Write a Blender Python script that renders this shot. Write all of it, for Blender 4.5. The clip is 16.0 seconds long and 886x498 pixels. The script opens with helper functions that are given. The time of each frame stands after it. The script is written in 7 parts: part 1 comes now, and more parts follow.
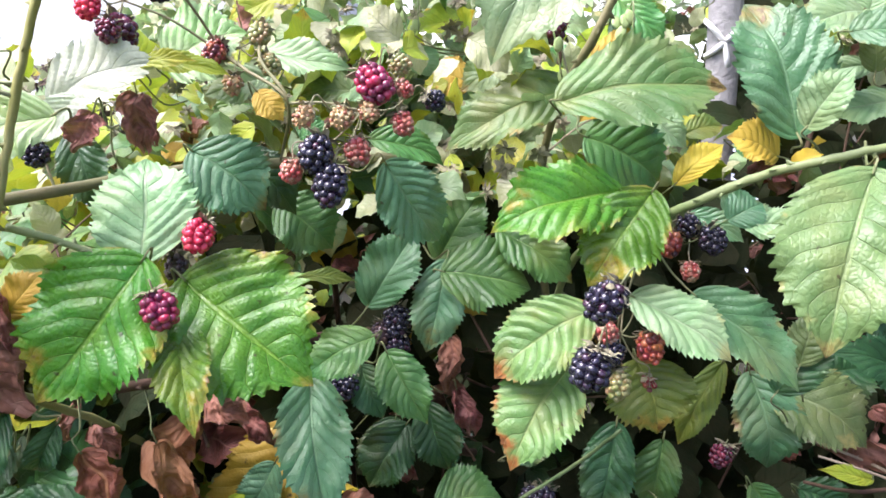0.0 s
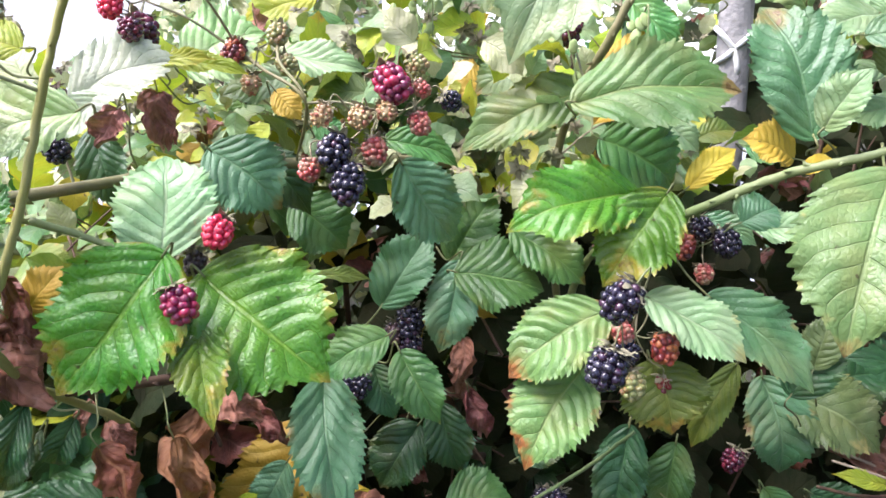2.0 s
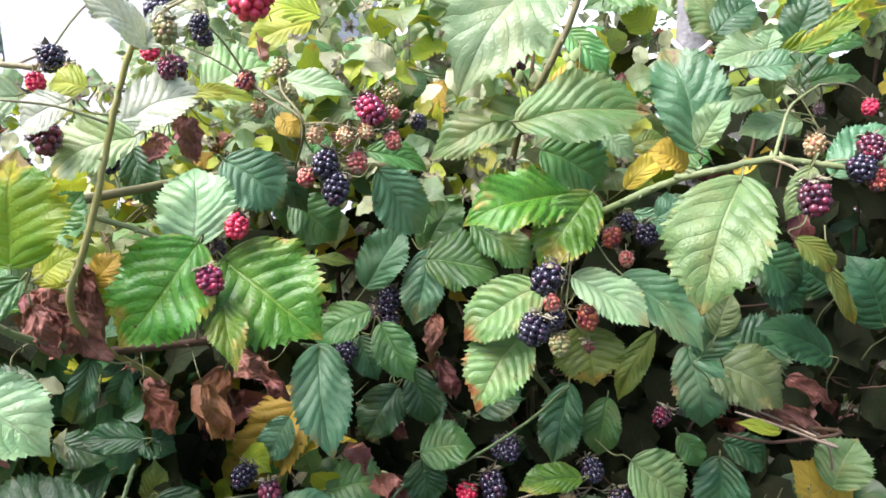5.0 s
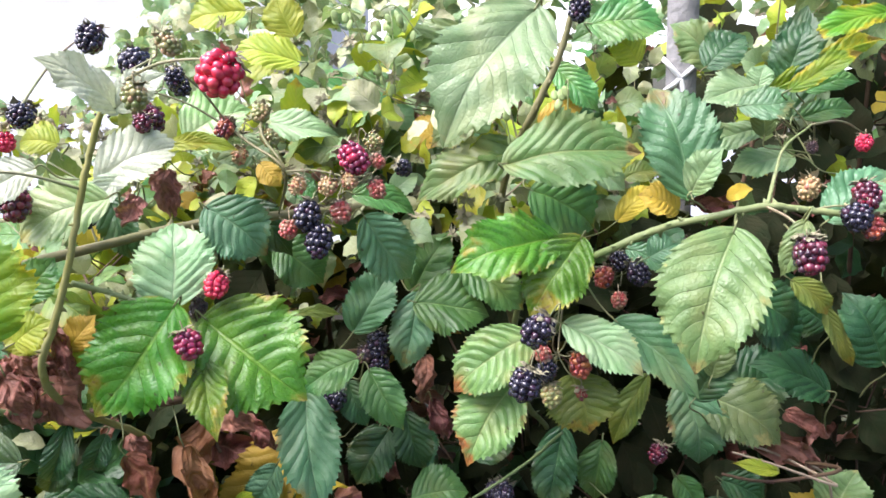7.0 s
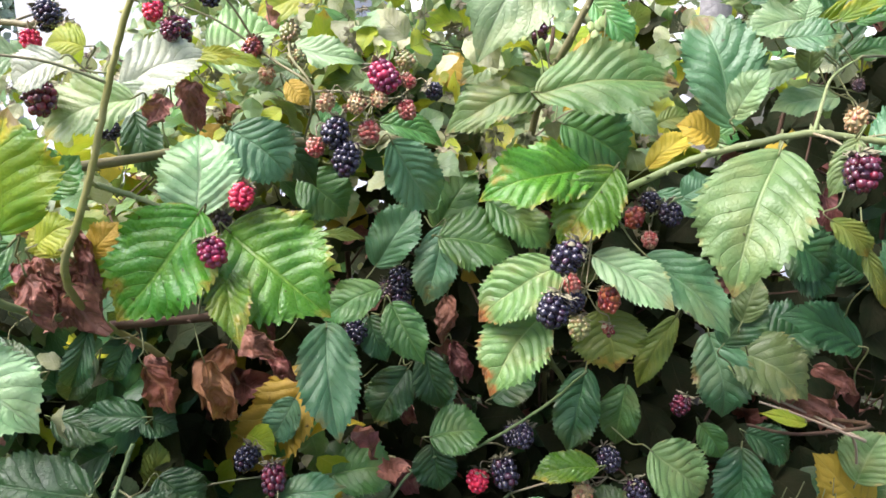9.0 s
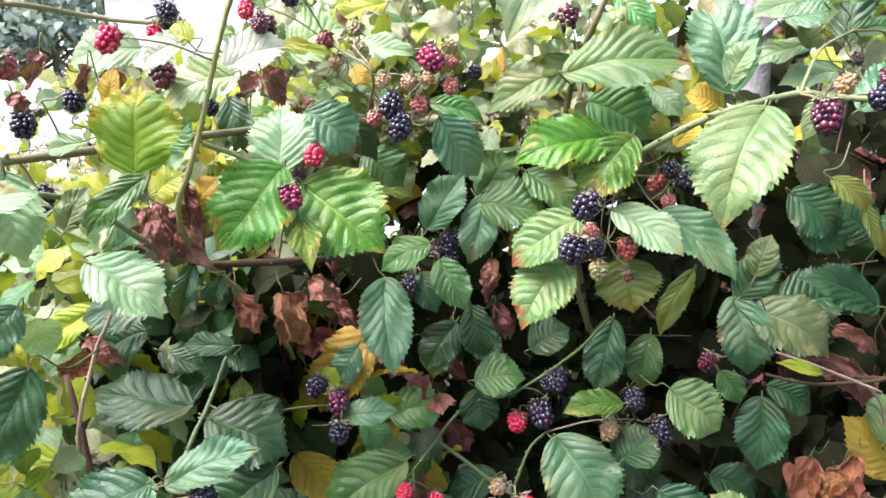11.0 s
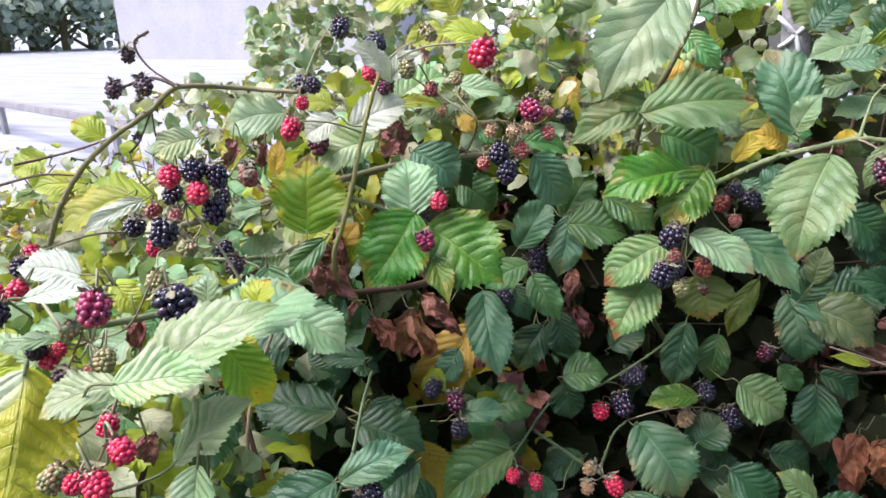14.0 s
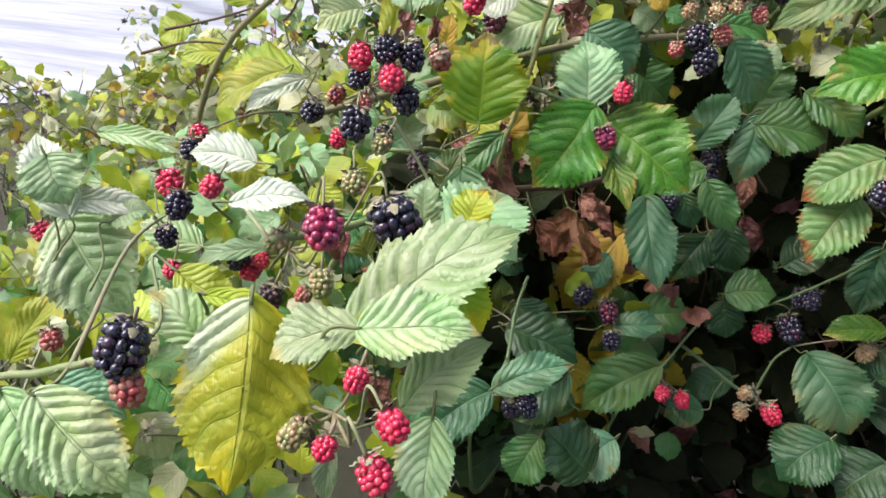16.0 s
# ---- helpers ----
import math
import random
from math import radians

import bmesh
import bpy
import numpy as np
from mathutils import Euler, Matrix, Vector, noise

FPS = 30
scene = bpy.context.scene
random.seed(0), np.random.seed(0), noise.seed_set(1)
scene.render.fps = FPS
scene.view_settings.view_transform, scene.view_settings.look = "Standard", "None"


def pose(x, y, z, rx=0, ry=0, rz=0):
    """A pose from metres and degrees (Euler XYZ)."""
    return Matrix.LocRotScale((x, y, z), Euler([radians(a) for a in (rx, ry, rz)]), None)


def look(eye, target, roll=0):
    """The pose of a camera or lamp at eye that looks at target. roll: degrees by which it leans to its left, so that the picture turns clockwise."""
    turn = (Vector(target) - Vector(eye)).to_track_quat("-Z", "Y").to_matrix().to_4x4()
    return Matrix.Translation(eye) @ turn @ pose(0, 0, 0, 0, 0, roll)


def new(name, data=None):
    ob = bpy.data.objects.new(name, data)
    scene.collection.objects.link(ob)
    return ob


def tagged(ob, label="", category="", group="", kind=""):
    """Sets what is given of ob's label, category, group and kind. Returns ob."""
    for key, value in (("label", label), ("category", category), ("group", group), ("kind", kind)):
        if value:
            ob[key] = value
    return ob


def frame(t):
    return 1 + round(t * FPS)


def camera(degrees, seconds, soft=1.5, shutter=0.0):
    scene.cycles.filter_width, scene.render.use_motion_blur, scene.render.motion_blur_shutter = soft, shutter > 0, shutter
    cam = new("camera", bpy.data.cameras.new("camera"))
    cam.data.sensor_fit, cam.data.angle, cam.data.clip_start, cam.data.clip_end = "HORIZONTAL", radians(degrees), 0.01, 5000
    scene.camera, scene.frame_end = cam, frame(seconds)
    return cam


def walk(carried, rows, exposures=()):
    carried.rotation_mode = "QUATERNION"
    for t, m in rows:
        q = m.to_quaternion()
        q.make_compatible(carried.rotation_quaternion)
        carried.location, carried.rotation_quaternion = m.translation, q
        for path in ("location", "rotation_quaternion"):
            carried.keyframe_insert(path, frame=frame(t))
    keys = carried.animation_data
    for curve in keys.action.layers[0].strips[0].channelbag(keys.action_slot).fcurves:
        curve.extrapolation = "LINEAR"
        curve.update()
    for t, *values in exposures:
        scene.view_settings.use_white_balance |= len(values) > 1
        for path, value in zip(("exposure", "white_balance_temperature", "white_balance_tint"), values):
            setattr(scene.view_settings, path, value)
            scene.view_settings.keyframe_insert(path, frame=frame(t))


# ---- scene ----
SOFT, SKY, SUN, CLOUD = 1.6, 0.15, 2.6, 1.0
cam = camera(66.0, 16.0, soft=SOFT)
PATH = [
    (0, (0.0832, 0.0225, 1.2720), (-0.2841, 1.9113, 0.7266), 1.73),
    (0.5, (0.0784, 0.0258, 1.2550), (-0.2824, 1.9069, 0.6796), 2.34),
    (1, (0.0772, 0.0256, 1.2680), (-0.2961, 1.9126, 0.7204), 2.24),
    (1.5, (0.0784, 0.0277, 1.2570), (-0.2967, 1.9115, 0.6995), 2.24),
    (2, (0.0782, 0.0186, 1.2679), (-0.3052, 1.9101, 0.7435), 2.04),
    (2.5, (0.0814, 0.0016, 1.2657), (-0.2839, 1.8912, 0.7214), 1.93),
    (3, (0.0963, -0.0255, 1.2804), (-0.2682, 1.8675, 0.7480), 1.33),
    (3.5, (0.1004, -0.0456, 1.2842), (-0.2681, 1.8462, 0.7498), 1.93),
    (4, (0.1055, -0.0696, 1.2889), (-0.2750, 1.8206, 0.7574), 1.84),
    (4.2, (0.1085, -0.0736, 1.2869), (-0.2667, 1.8163, 0.7506), 1.73),
    (6.3, (0.1223, -0.0676, 1.2972), (-0.2472, 1.8264, 0.7719), 1.93),
    (6.5, (0.1233, -0.0616, 1.2963), (-0.2341, 1.8314, 0.7590), 1.23),
    (7, (0.1170, -0.0530, 1.3173), (-0.2417, 1.8435, 0.7932), 1.03),
    (7.5, (0.1011, -0.0489, 1.3041), (-0.2363, 1.8459, 0.7600), 2.02),
    (8, (0.0982, -0.0357, 1.2943), (-0.2481, 1.8572, 0.7493), 2.02),
    (8.2, (0.0983, -0.0336, 1.2883), (-0.2507, 1.8556, 0.7325), 1.83),
    (10.5, (0.1472, -0.1273, 1.2659), (-0.4166, 1.7046, 0.6947), 3.02),
    (11, (0.1520, -0.1353, 1.2504), (-0.4417, 1.7044, 0.7376), 0.99),
    (11.5, (0.1507, -0.1218, 1.2545), (-0.4034, 1.7349, 0.7589), -0.46),
    (12, (0.1380, -0.1096, 1.2714), (-0.3998, 1.7281, 0.6936), -0.30),
    (12.5, (0.1335, -0.1242, 1.2566), (-0.3842, 1.6819, 0.5711), 0.48),
    (13, (0.1174, -0.1943, 1.2495), (-0.4614, 1.6626, 0.7838), -1.16),
    (13.5, (0.0894, -0.2212, 1.3150), (-0.4937, 1.6050, 0.7450), -1.40),
    (14, (0.1000, -0.2266, 1.3285), (-0.5257, 1.5687, 0.7079), -1.33),
    (14.5, (0.0808, -0.2227, 1.3351), (-0.5935, 1.5079, 0.5931), -1.62),
    (15, (0.0475, -0.2010, 1.3296), (-0.6959, 1.4464, 0.4733), -2.91),
    (15.5, (0.0292, -0.1962, 1.3283), (-0.7478, 1.4091, 0.4232), -0.89),
    (16, (0.0266, -0.1993, 1.3245), (-0.7958, 1.3613, 0.3821), -0.72),
]

EXPOSURES = [(0, 1.46, 6150, 19), (2.5, 1.43, 6150, 19), (3.5, 1.32, 6200, 18), (6.5, 1.37, 6200, 17), (8, 1.19, 6400, 14), (10.5, 1.55, 6300, 20), (12, 1.66, 6350, 22), (12.5, 1.71, 6250, 21), (13, 1.79, 6000, 25), (13.5, 1.23, 5950, 26), (14, 0.87, 6050, 22), (14.5, 0.75, 6400, 17), (15.5, 0.7, 6450, 14), (16, 0.75, 6450, 14)]
walk(cam, [(t, look(eye, target, roll)) for t, eye, target, roll in PATH], EXPOSURES)

# ---- world and light ----
world = bpy.data.worlds.new("overcast_sky")
scene.world = world
world.use_nodes = True
sky = world.node_tree.nodes.new("ShaderNodeTexSky")
sky.sky_type, sky.sun_disc = "NISHITA", False
sky.sun_elevation, sky.sun_rotation = radians(60), radians(-118)
sky.air_density, sky.dust_density, sky.ozone_density = 0.7, 4.0, 1.0
sky_strength = world.node_tree.nodes["Background"]
world.node_tree.links.new(sky.outputs[0], sky_strength.inputs[0])
sky_strength.inputs[1].default_value = SKY
sun = new("sun", bpy.data.lights.new("sun", "SUN"))
sun.data.energy, sun.data.angle, sun.data.color = SUN, radians(48), (1.0, 0.985, 0.985)
sun.matrix_world = look((-5.0, -2.7, 9.8), (0, 0, 0))


# ---- materials ----
def shader(name):
    m = bpy.data.materials.new(name)
    m.use_nodes = True
    return m, m.node_tree.nodes, m.node_tree.links, m.node_tree.nodes["Principled BSDF"]


def mix_colour(nodes, links, fac, a, b, mode="MIX"):
    n = nodes.new("ShaderNodeMix")
    n.data_type, n.blend_type = "RGBA", mode
    for socket, value in ((n.inputs[0], fac), (n.inputs[6], a), (n.inputs[7], b)):
        if isinstance(value, (int, float)):
            socket.default_value = value
        elif isinstance(value, tuple):
            socket.default_value = (*value, 1)
        else:
            links.new(value, socket)
    return n.outputs[2]


def calc(nodes, links, op, *values):
    n = nodes.new("ShaderNodeMath")
    n.operation = op
    for socket, value in zip(n.inputs, values):
        if isinstance(value, (int, float)):
            socket.default_value = value
        else:
            links.new(value, socket)
    return n.outputs[0]


def ramp(nodes, links, value, low, high):
    n = nodes.new("ShaderNodeMapRange")
    n.inputs[1].default_value, n.inputs[2].default_value = low, high
    links.new(value, n.inputs[0])
    return n.outputs[0]


def noise_of(nodes, links, vector, scale, detail=3.0, rough=0.55):
    n = nodes.new("ShaderNodeTexNoise")
    n.inputs["Scale"].default_value, n.inputs["Detail"].default_value, n.inputs["Roughness"].default_value = scale, detail, rough
    links.new(vector, n.inputs["Vector"])
    return n.outputs[0]


def bump_of(nodes, links, bsdf, height, strength, distance):
    n = nodes.new("ShaderNodeBump")
    n.inputs["Strength"].default_value, n.inputs["Distance"].default_value = strength, distance
    links.new(height, n.inputs["Height"])
    links.new(n.outputs[0], bsdf.inputs["Normal"])


def leaf_material(name, base, second, vein, edge, edge_start, spots, rough, glow, per_island=False, half=None):
    """A blade: two mottled greens, veins along the pleats, a discoloured rim, specks, and light that passes through."""
    m, nodes, links, bsdf = shader(name)

    def do(op, *values):
        return calc(nodes, links, op, *values)

    def fit(value, low, high):
        return ramp(nodes, links, value, low, high)

    uv = nodes.new("ShaderNodeUVMap")
    sep = nodes.new("ShaderNodeSeparateXYZ")
    links.new(uv.outputs[0], sep.inputs[0])
    u, v = sep.outputs[0], sep.outputs[1]
    across = do("ABSOLUTE", do("MULTIPLY_ADD", v, 2.0, -1.0))
    if per_island:
        pick = nodes.new("ShaderNodeNewGeometry").outputs["Random Per Island"]
    else:
        pick = nodes.new("ShaderNodeObjectInfo").outputs["Random"]
    # every blade takes another piece of the mottling
    shifted = nodes.new("ShaderNodeVectorMath")
    links.new(nodes.new("ShaderNodeTexCoord").outputs["Object"], shifted.inputs[0])
    apart = nodes.new("ShaderNodeCombineXYZ")
    links.new(do("MULTIPLY", pick, 3.7), apart.inputs[0])
    links.new(do("MULTIPLY", pick, 7.1), apart.inputs[1])
    links.new(apart.outputs[0], shifted.inputs[1])
    place = shifted.outputs[0]
    blotch = noise_of(nodes, links, place, 45, 4, 0.6)
    fine = noise_of(nodes, links, place, 420, 3, 0.6)
    wave = do("FRACT", do("ADD", do("MULTIPLY_ADD", u, 8.0, do("MULTIPLY", do("MULTIPLY_ADD", across, 0.3, 1.8), do("MULTIPLY", across, -1.0))), do("MULTIPLY_ADD", do("SIGN", do("SUBTRACT", v, 0.5)), 0.12, 0.5)))
    to_vein = do("ABSOLUTE", do("SUBTRACT", wave, 0.5))  # 0 on the side vein, 0.5 on the crest of a panel
    crest = fit(to_vein, 0.08, 0.46)
    tone = do("ADD", fit(blotch, 0.34, 0.68), do("MULTIPLY_ADD", crest, 0.3, -0.2))
    tone.node.use_clamp = True
    tone = do("ADD", tone, do("MULTIPLY_ADD", fine, 0.5, -0.25))
    tone.node.use_clamp = True
    colour = mix_colour(nodes, links, tone, base, second)
    shift = nodes.new("ShaderNodeHueSaturation")
    links.new(colour, shift.inputs["Color"])
    shift.inputs["Saturation"].default_value = 0.97
    links.new(do("MULTIPLY_ADD", pick, 0.035, 0.4825), shift.inputs["Hue"])
    links.new(do("MULTIPLY_ADD", pick, 0.5, 0.75), shift.inputs["Value"])
    colour = shift.outputs[0]
    # fainter, yellower areas, wider on some blades
    patch = fit(noise_of(nodes, links, place, 24, 3), 0.5, 0.7)
    colour = mix_colour(nodes, links, do("MULTIPLY", patch, 0.34), colour, edge)
    if half:  # pale sky sheen painted over one half, the other turned
        colour = mix_colour(nodes, links, fit(do("ADD", do("MULTIPLY_ADD", blotch, 0.35, v), do("MULTIPLY", u, 1.1)), 0.85, 0.6), colour, half)
        edge_start += 0.1
    # rim of the blade turning, broken up by the mottling
    rim = do("ADD", do("MAXIMUM", do("MULTIPLY", across, 0.83), do("MULTIPLY_ADD", u, 1.16, -0.13)), do("MULTIPLY_ADD", blotch, 1.9, -0.95))
    colour = mix_colour(nodes, links, fit(rim, edge_start, edge_start + 0.2), colour, edge)
    browned = fit(do("ADD", rim, do("MULTIPLY", fine, 0.25)), edge_start + 0.36, edge_start + 0.44)
    colour = mix_colour(nodes, links, do("MULTIPLY", browned, 0.8), colour, (0.13, 0.05, 0.018))
    # veins: midrib, side veins, and the ladder of small ones between them
    thin = do("MULTIPLY_ADD", across, -0.022, 0.05)
    side = do("SUBTRACT", 1.0, fit(do("DIVIDE", to_vein, thin), 0.35, 1.0))
    mid = fit(across, 0.05, 0.02)
    lines = do("MAXIMUM", mid, do("MULTIPLY", side, 0.75))
    colour = mix_colour(nodes, links, do("MULTIPLY", lines, 0.5), colour, vein)
    rung = do("SINE", do("ADD", do("MULTIPLY", do("MULTIPLY_ADD", u, 0.35, across), 78.0), do("MULTIPLY", blotch, 9.0)))
    rung = do("MULTIPLY", fit(rung, 0.72, 1.0), fit(blotch, 0.4, 0.62))
    colour = mix_colour(nodes, links, do("MULTIPLY", do("MULTIPLY", rung, crest), 0.14), colour, vein)
    # irregular dead specks
    cell = nodes.new("ShaderNodeTexVoronoi")
    cell.inputs["Scale"].default_value = 80
    links.new(place, cell.inputs["Vector"])
    speck = fit(do("ADD", cell.outputs["Distance"], do("MULTIPLY_ADD", fine, 0.5, -0.1)), spots + 0.17, spots + 0.1)
    colour = mix_colour(nodes, links, do("MULTIPLY", speck, 0.85), colour, (0.045, 0.024, 0.012))
    links.new(colour, bsdf.inputs["Base Color"])
    links.new(do("MULTIPLY_ADD", fine, 0.26, rough - 0.1), bsdf.inputs["Roughness"])
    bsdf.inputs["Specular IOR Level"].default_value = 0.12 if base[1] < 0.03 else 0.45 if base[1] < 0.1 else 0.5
    # small cushions between the finest veins
    net = nodes.new("ShaderNodeTexVoronoi")
    net.feature = "DISTANCE_TO_EDGE"
    net.inputs["Scale"].default_value = 330
    links.new(place, net.inputs["Vector"])
    cushions = do("MULTIPLY_ADD", rung, -0.22, do("MULTIPLY", fit(net.outputs["Distance"], 0.0, 0.3), 0.38))
    panel = do("MULTIPLY", do("POWER", do("MULTIPLY", to_vein, 2.0), 0.55), do("SUBTRACT", 1.0, fit(across, 0.8, 1.0)))
    relief = do("ADD", do("ADD", do("MULTIPLY", panel, do("MULTIPLY_ADD", pick, 0.4, 0.2)), cushions), do("SUBTRACT", do("MULTIPLY", fine, 0.4), do("MULTIPLY", lines, 1.4)))
    bump_of(nodes, links, bsdf, relief, 0.8, 0.00055)
    through_leaf = nodes.new("ShaderNodeBsdfTranslucent")
    links.new(mix_colour(nodes, links, 0.3, colour, (0.5, 0.6, 0.03), "MIX"), through_leaf.inputs[0])
    both = nodes.new("ShaderNodeMixShader")
    both.inputs[0].default_value = glow
    links.new(bsdf.outputs[0], both.inputs[1])
    links.new(through_leaf.outputs[0], both.inputs[2])
    links.new(both.outputs[0], nodes["Material Output"].inputs[0])
    return m


# base, second tone, vein, rim, where the rim starts, specks, roughness, light let through
LEAF_LOOKS = {
    "green": ((0.045, 0.17, 0.035), (0.095, 0.25, 0.055), (0.17, 0.31, 0.08), (0.24, 0.22, 0.04), 1.04, 0.03, 0.31, 0.18),
    "bright": ((0.05, 0.2, 0.009), (0.11, 0.285, 0.015), (0.22, 0.37, 0.05), (0.3, 0.26, 0.03), 0.84, 0.06, 0.26, 0.2),
    # A dark green taken lower still, so the shade sits in the colour.
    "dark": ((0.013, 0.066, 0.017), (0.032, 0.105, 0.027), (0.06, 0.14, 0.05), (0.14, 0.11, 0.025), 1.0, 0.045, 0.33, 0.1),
    # Blue-green, with a bluish sky sheen mixed into the colour.
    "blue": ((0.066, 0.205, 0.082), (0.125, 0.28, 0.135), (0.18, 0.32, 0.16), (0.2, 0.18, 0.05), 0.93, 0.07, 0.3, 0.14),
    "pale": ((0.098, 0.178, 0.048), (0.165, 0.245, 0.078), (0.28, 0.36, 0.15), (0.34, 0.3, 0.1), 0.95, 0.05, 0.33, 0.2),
    # The next three are whitened: sky light and sheen put into the base colour.
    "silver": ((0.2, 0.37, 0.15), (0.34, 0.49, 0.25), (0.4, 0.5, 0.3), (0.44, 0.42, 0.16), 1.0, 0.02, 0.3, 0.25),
    "brightened": ((0.22, 0.4, 0.12), (0.5, 0.6, 0.34), (0.5, 0.6, 0.32), (0.55, 0.5, 0.16), 0.98, 0.01, 0.34, 0.2),
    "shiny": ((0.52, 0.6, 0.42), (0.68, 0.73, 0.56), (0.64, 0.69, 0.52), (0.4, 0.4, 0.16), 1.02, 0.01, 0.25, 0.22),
    "paleolive": ((0.092, 0.19, 0.045), (0.165, 0.25, 0.08), (0.3, 0.35, 0.12), (0.35, 0.25, 0.09), 0.93, 0.03, 0.35, 0.22),
    "olive": ((0.1, 0.17, 0.02), (0.18, 0.22, 0.028), (0.26, 0.3, 0.06), (0.32, 0.22, 0.03), 0.92, 0.04, 0.38, 0.25),
    "olivebright": ((0.1, 0.3, 0.012), (0.22, 0.38, 0.014), (0.3, 0.42, 0.05), (0.52, 0.46, 0.02), 0.74, 0.03, 0.34, 0.45),
    "yellowgreen": ((0.29, 0.4, 0.015), (0.46, 0.5, 0.025), (0.52, 0.54, 0.08), (0.6, 0.42, 0.02), 0.95, 0.02, 0.4, 0.28),
    "yellowleaf": ((0.34, 0.44, 0.008), (0.5, 0.52, 0.01), (0.6, 0.64, 0.1), (0.68, 0.58, 0.012), 0.72, 0.0, 0.36, 0.3),
    "yellow": ((0.58, 0.41, 0.025), (0.68, 0.46, 0.035), (0.68, 0.52, 0.1), (0.3, 0.13, 0.02), 1.05, 0.1, 0.5, 0.3),
    "redtip": ((0.1, 0.2, 0.045), (0.18, 0.27, 0.075), (0.28, 0.35, 0.12), (0.36, 0.13, 0.035), 0.87, 0.075, 0.32, 0.18),
    "rust": ((0.24, 0.07, 0.028), (0.42, 0.17, 0.075), (0.5, 0.24, 0.1), (0.2, 0.06, 0.02), 1.1, 0.0, 0.5, 0.15),
    "dead": ((0.15, 0.045, 0.03), (0.44, 0.16, 0.12), (0.42, 0.2, 0.15), (0.42, 0.22, 0.16), 1.0, 0.0, 0.5, 0.1),
}
# The yellowing leaf gets a pale half, a sky sheen set as colour.
LEAF = {k: leaf_material("leaf_" + k, *v, half=(0.56, 0.66, 0.4) if k == "yellowleaf" else None) for k, v in LEAF_LOOKS.items()}
# Cream blades are lightened: washed-out brightness is put into their colour.
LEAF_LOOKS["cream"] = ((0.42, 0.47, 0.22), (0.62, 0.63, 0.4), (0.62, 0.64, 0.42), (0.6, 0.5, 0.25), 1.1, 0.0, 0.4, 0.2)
# Near-black blades: the shade inside the bush is put into their colour.
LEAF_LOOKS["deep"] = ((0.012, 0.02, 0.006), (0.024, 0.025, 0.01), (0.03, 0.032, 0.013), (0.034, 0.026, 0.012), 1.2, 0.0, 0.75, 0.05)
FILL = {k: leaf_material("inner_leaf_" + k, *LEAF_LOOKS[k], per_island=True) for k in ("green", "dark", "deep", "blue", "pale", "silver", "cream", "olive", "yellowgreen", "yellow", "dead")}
LEAF_WORDS = {
    "green": "mid-green serrated bramble leaf with pleated veins", "bright": "bright green glossy bramble leaf with toothed edge",
    "dark": "dark green bramble leaf, shade put into its colour", "blue": "blue-green bramble leaf with a sky sheen in its colour",
    "brightened": "pale yellow-green bramble leaf, sky light put into its colour", "silver": "whitish green bramble leaf with sky light put into its colour", "pale": "pale green bramble leaf with toothed edge", "shiny": "whitish bramble leaf with the sheen of the sky painted in",
    "paleolive": "pale olive bramble leaf with browned rim", "olive": "olive-green ageing bramble leaf",
    "olivebright": "broad green bramble leaf turning yellow at the rim", "yellowgreen": "yellow-green thin bramble leaf lit through", "yellowleaf": "yellowing broad bramble leaf folded along its midrib, sheen painted on one half",
    "yellow": "yellow autumn leaf with brown spots", "redtip": "pale green bramble leaf with reddened tip", "rust": "rust-orange curled dead bramble leaf", "dead": "brown curled dead bramble leaf",
}


def bark(name, a, b, rough=0.55):
    m, nodes, links, bsdf = shader(name)
    place = nodes.new("ShaderNodeTexCoord").outputs["Object"]
    n1, n2 = noise_of(nodes, links, place, 40, 4), noise_of(nodes, links, place, 500, 3)
    colour = mix_colour(nodes, links, ramp(nodes, links, n1, 0.35, 0.65), a, b)
    colour = mix_colour(nodes, links, calc(nodes, links, "MULTIPLY", n2, 0.5), colour, tuple(x * 0.55 for x in a))
    links.new(colour, bsdf.inputs["Base Color"])
    bsdf.inputs["Roughness"].default_value = rough
    bump_of(nodes, links, bsdf, n2, 0.4, 0.0006)
    return m


BARK = {
    "olive": bark("cane_olive", (0.2, 0.2, 0.08), (0.3, 0.26, 0.13)), "lime": bark("cane_lime", (0.2, 0.27, 0.09), (0.3, 0.33, 0.15), 0.45),
    "green": bark("cane_green", (0.1, 0.17, 0.06), (0.17, 0.22, 0.09)), "brown": bark("cane_brown", (0.08, 0.036, 0.022), (0.14, 0.09, 0.045), 0.75),
    "yellow": bark("cane_yellow", (0.34, 0.33, 0.09), (0.4, 0.38, 0.16)), "straw": bark("cane_straw", (0.4, 0.3, 0.2), (0.5, 0.4, 0.28), 0.7),
}
STALK = bark("leaf_stalk", (0.17, 0.22, 0.08), (0.26, 0.24, 0.1))
TWIG = bark("berry_stalk", (0.28, 0.31, 0.15), (0.34, 0.25, 0.16))


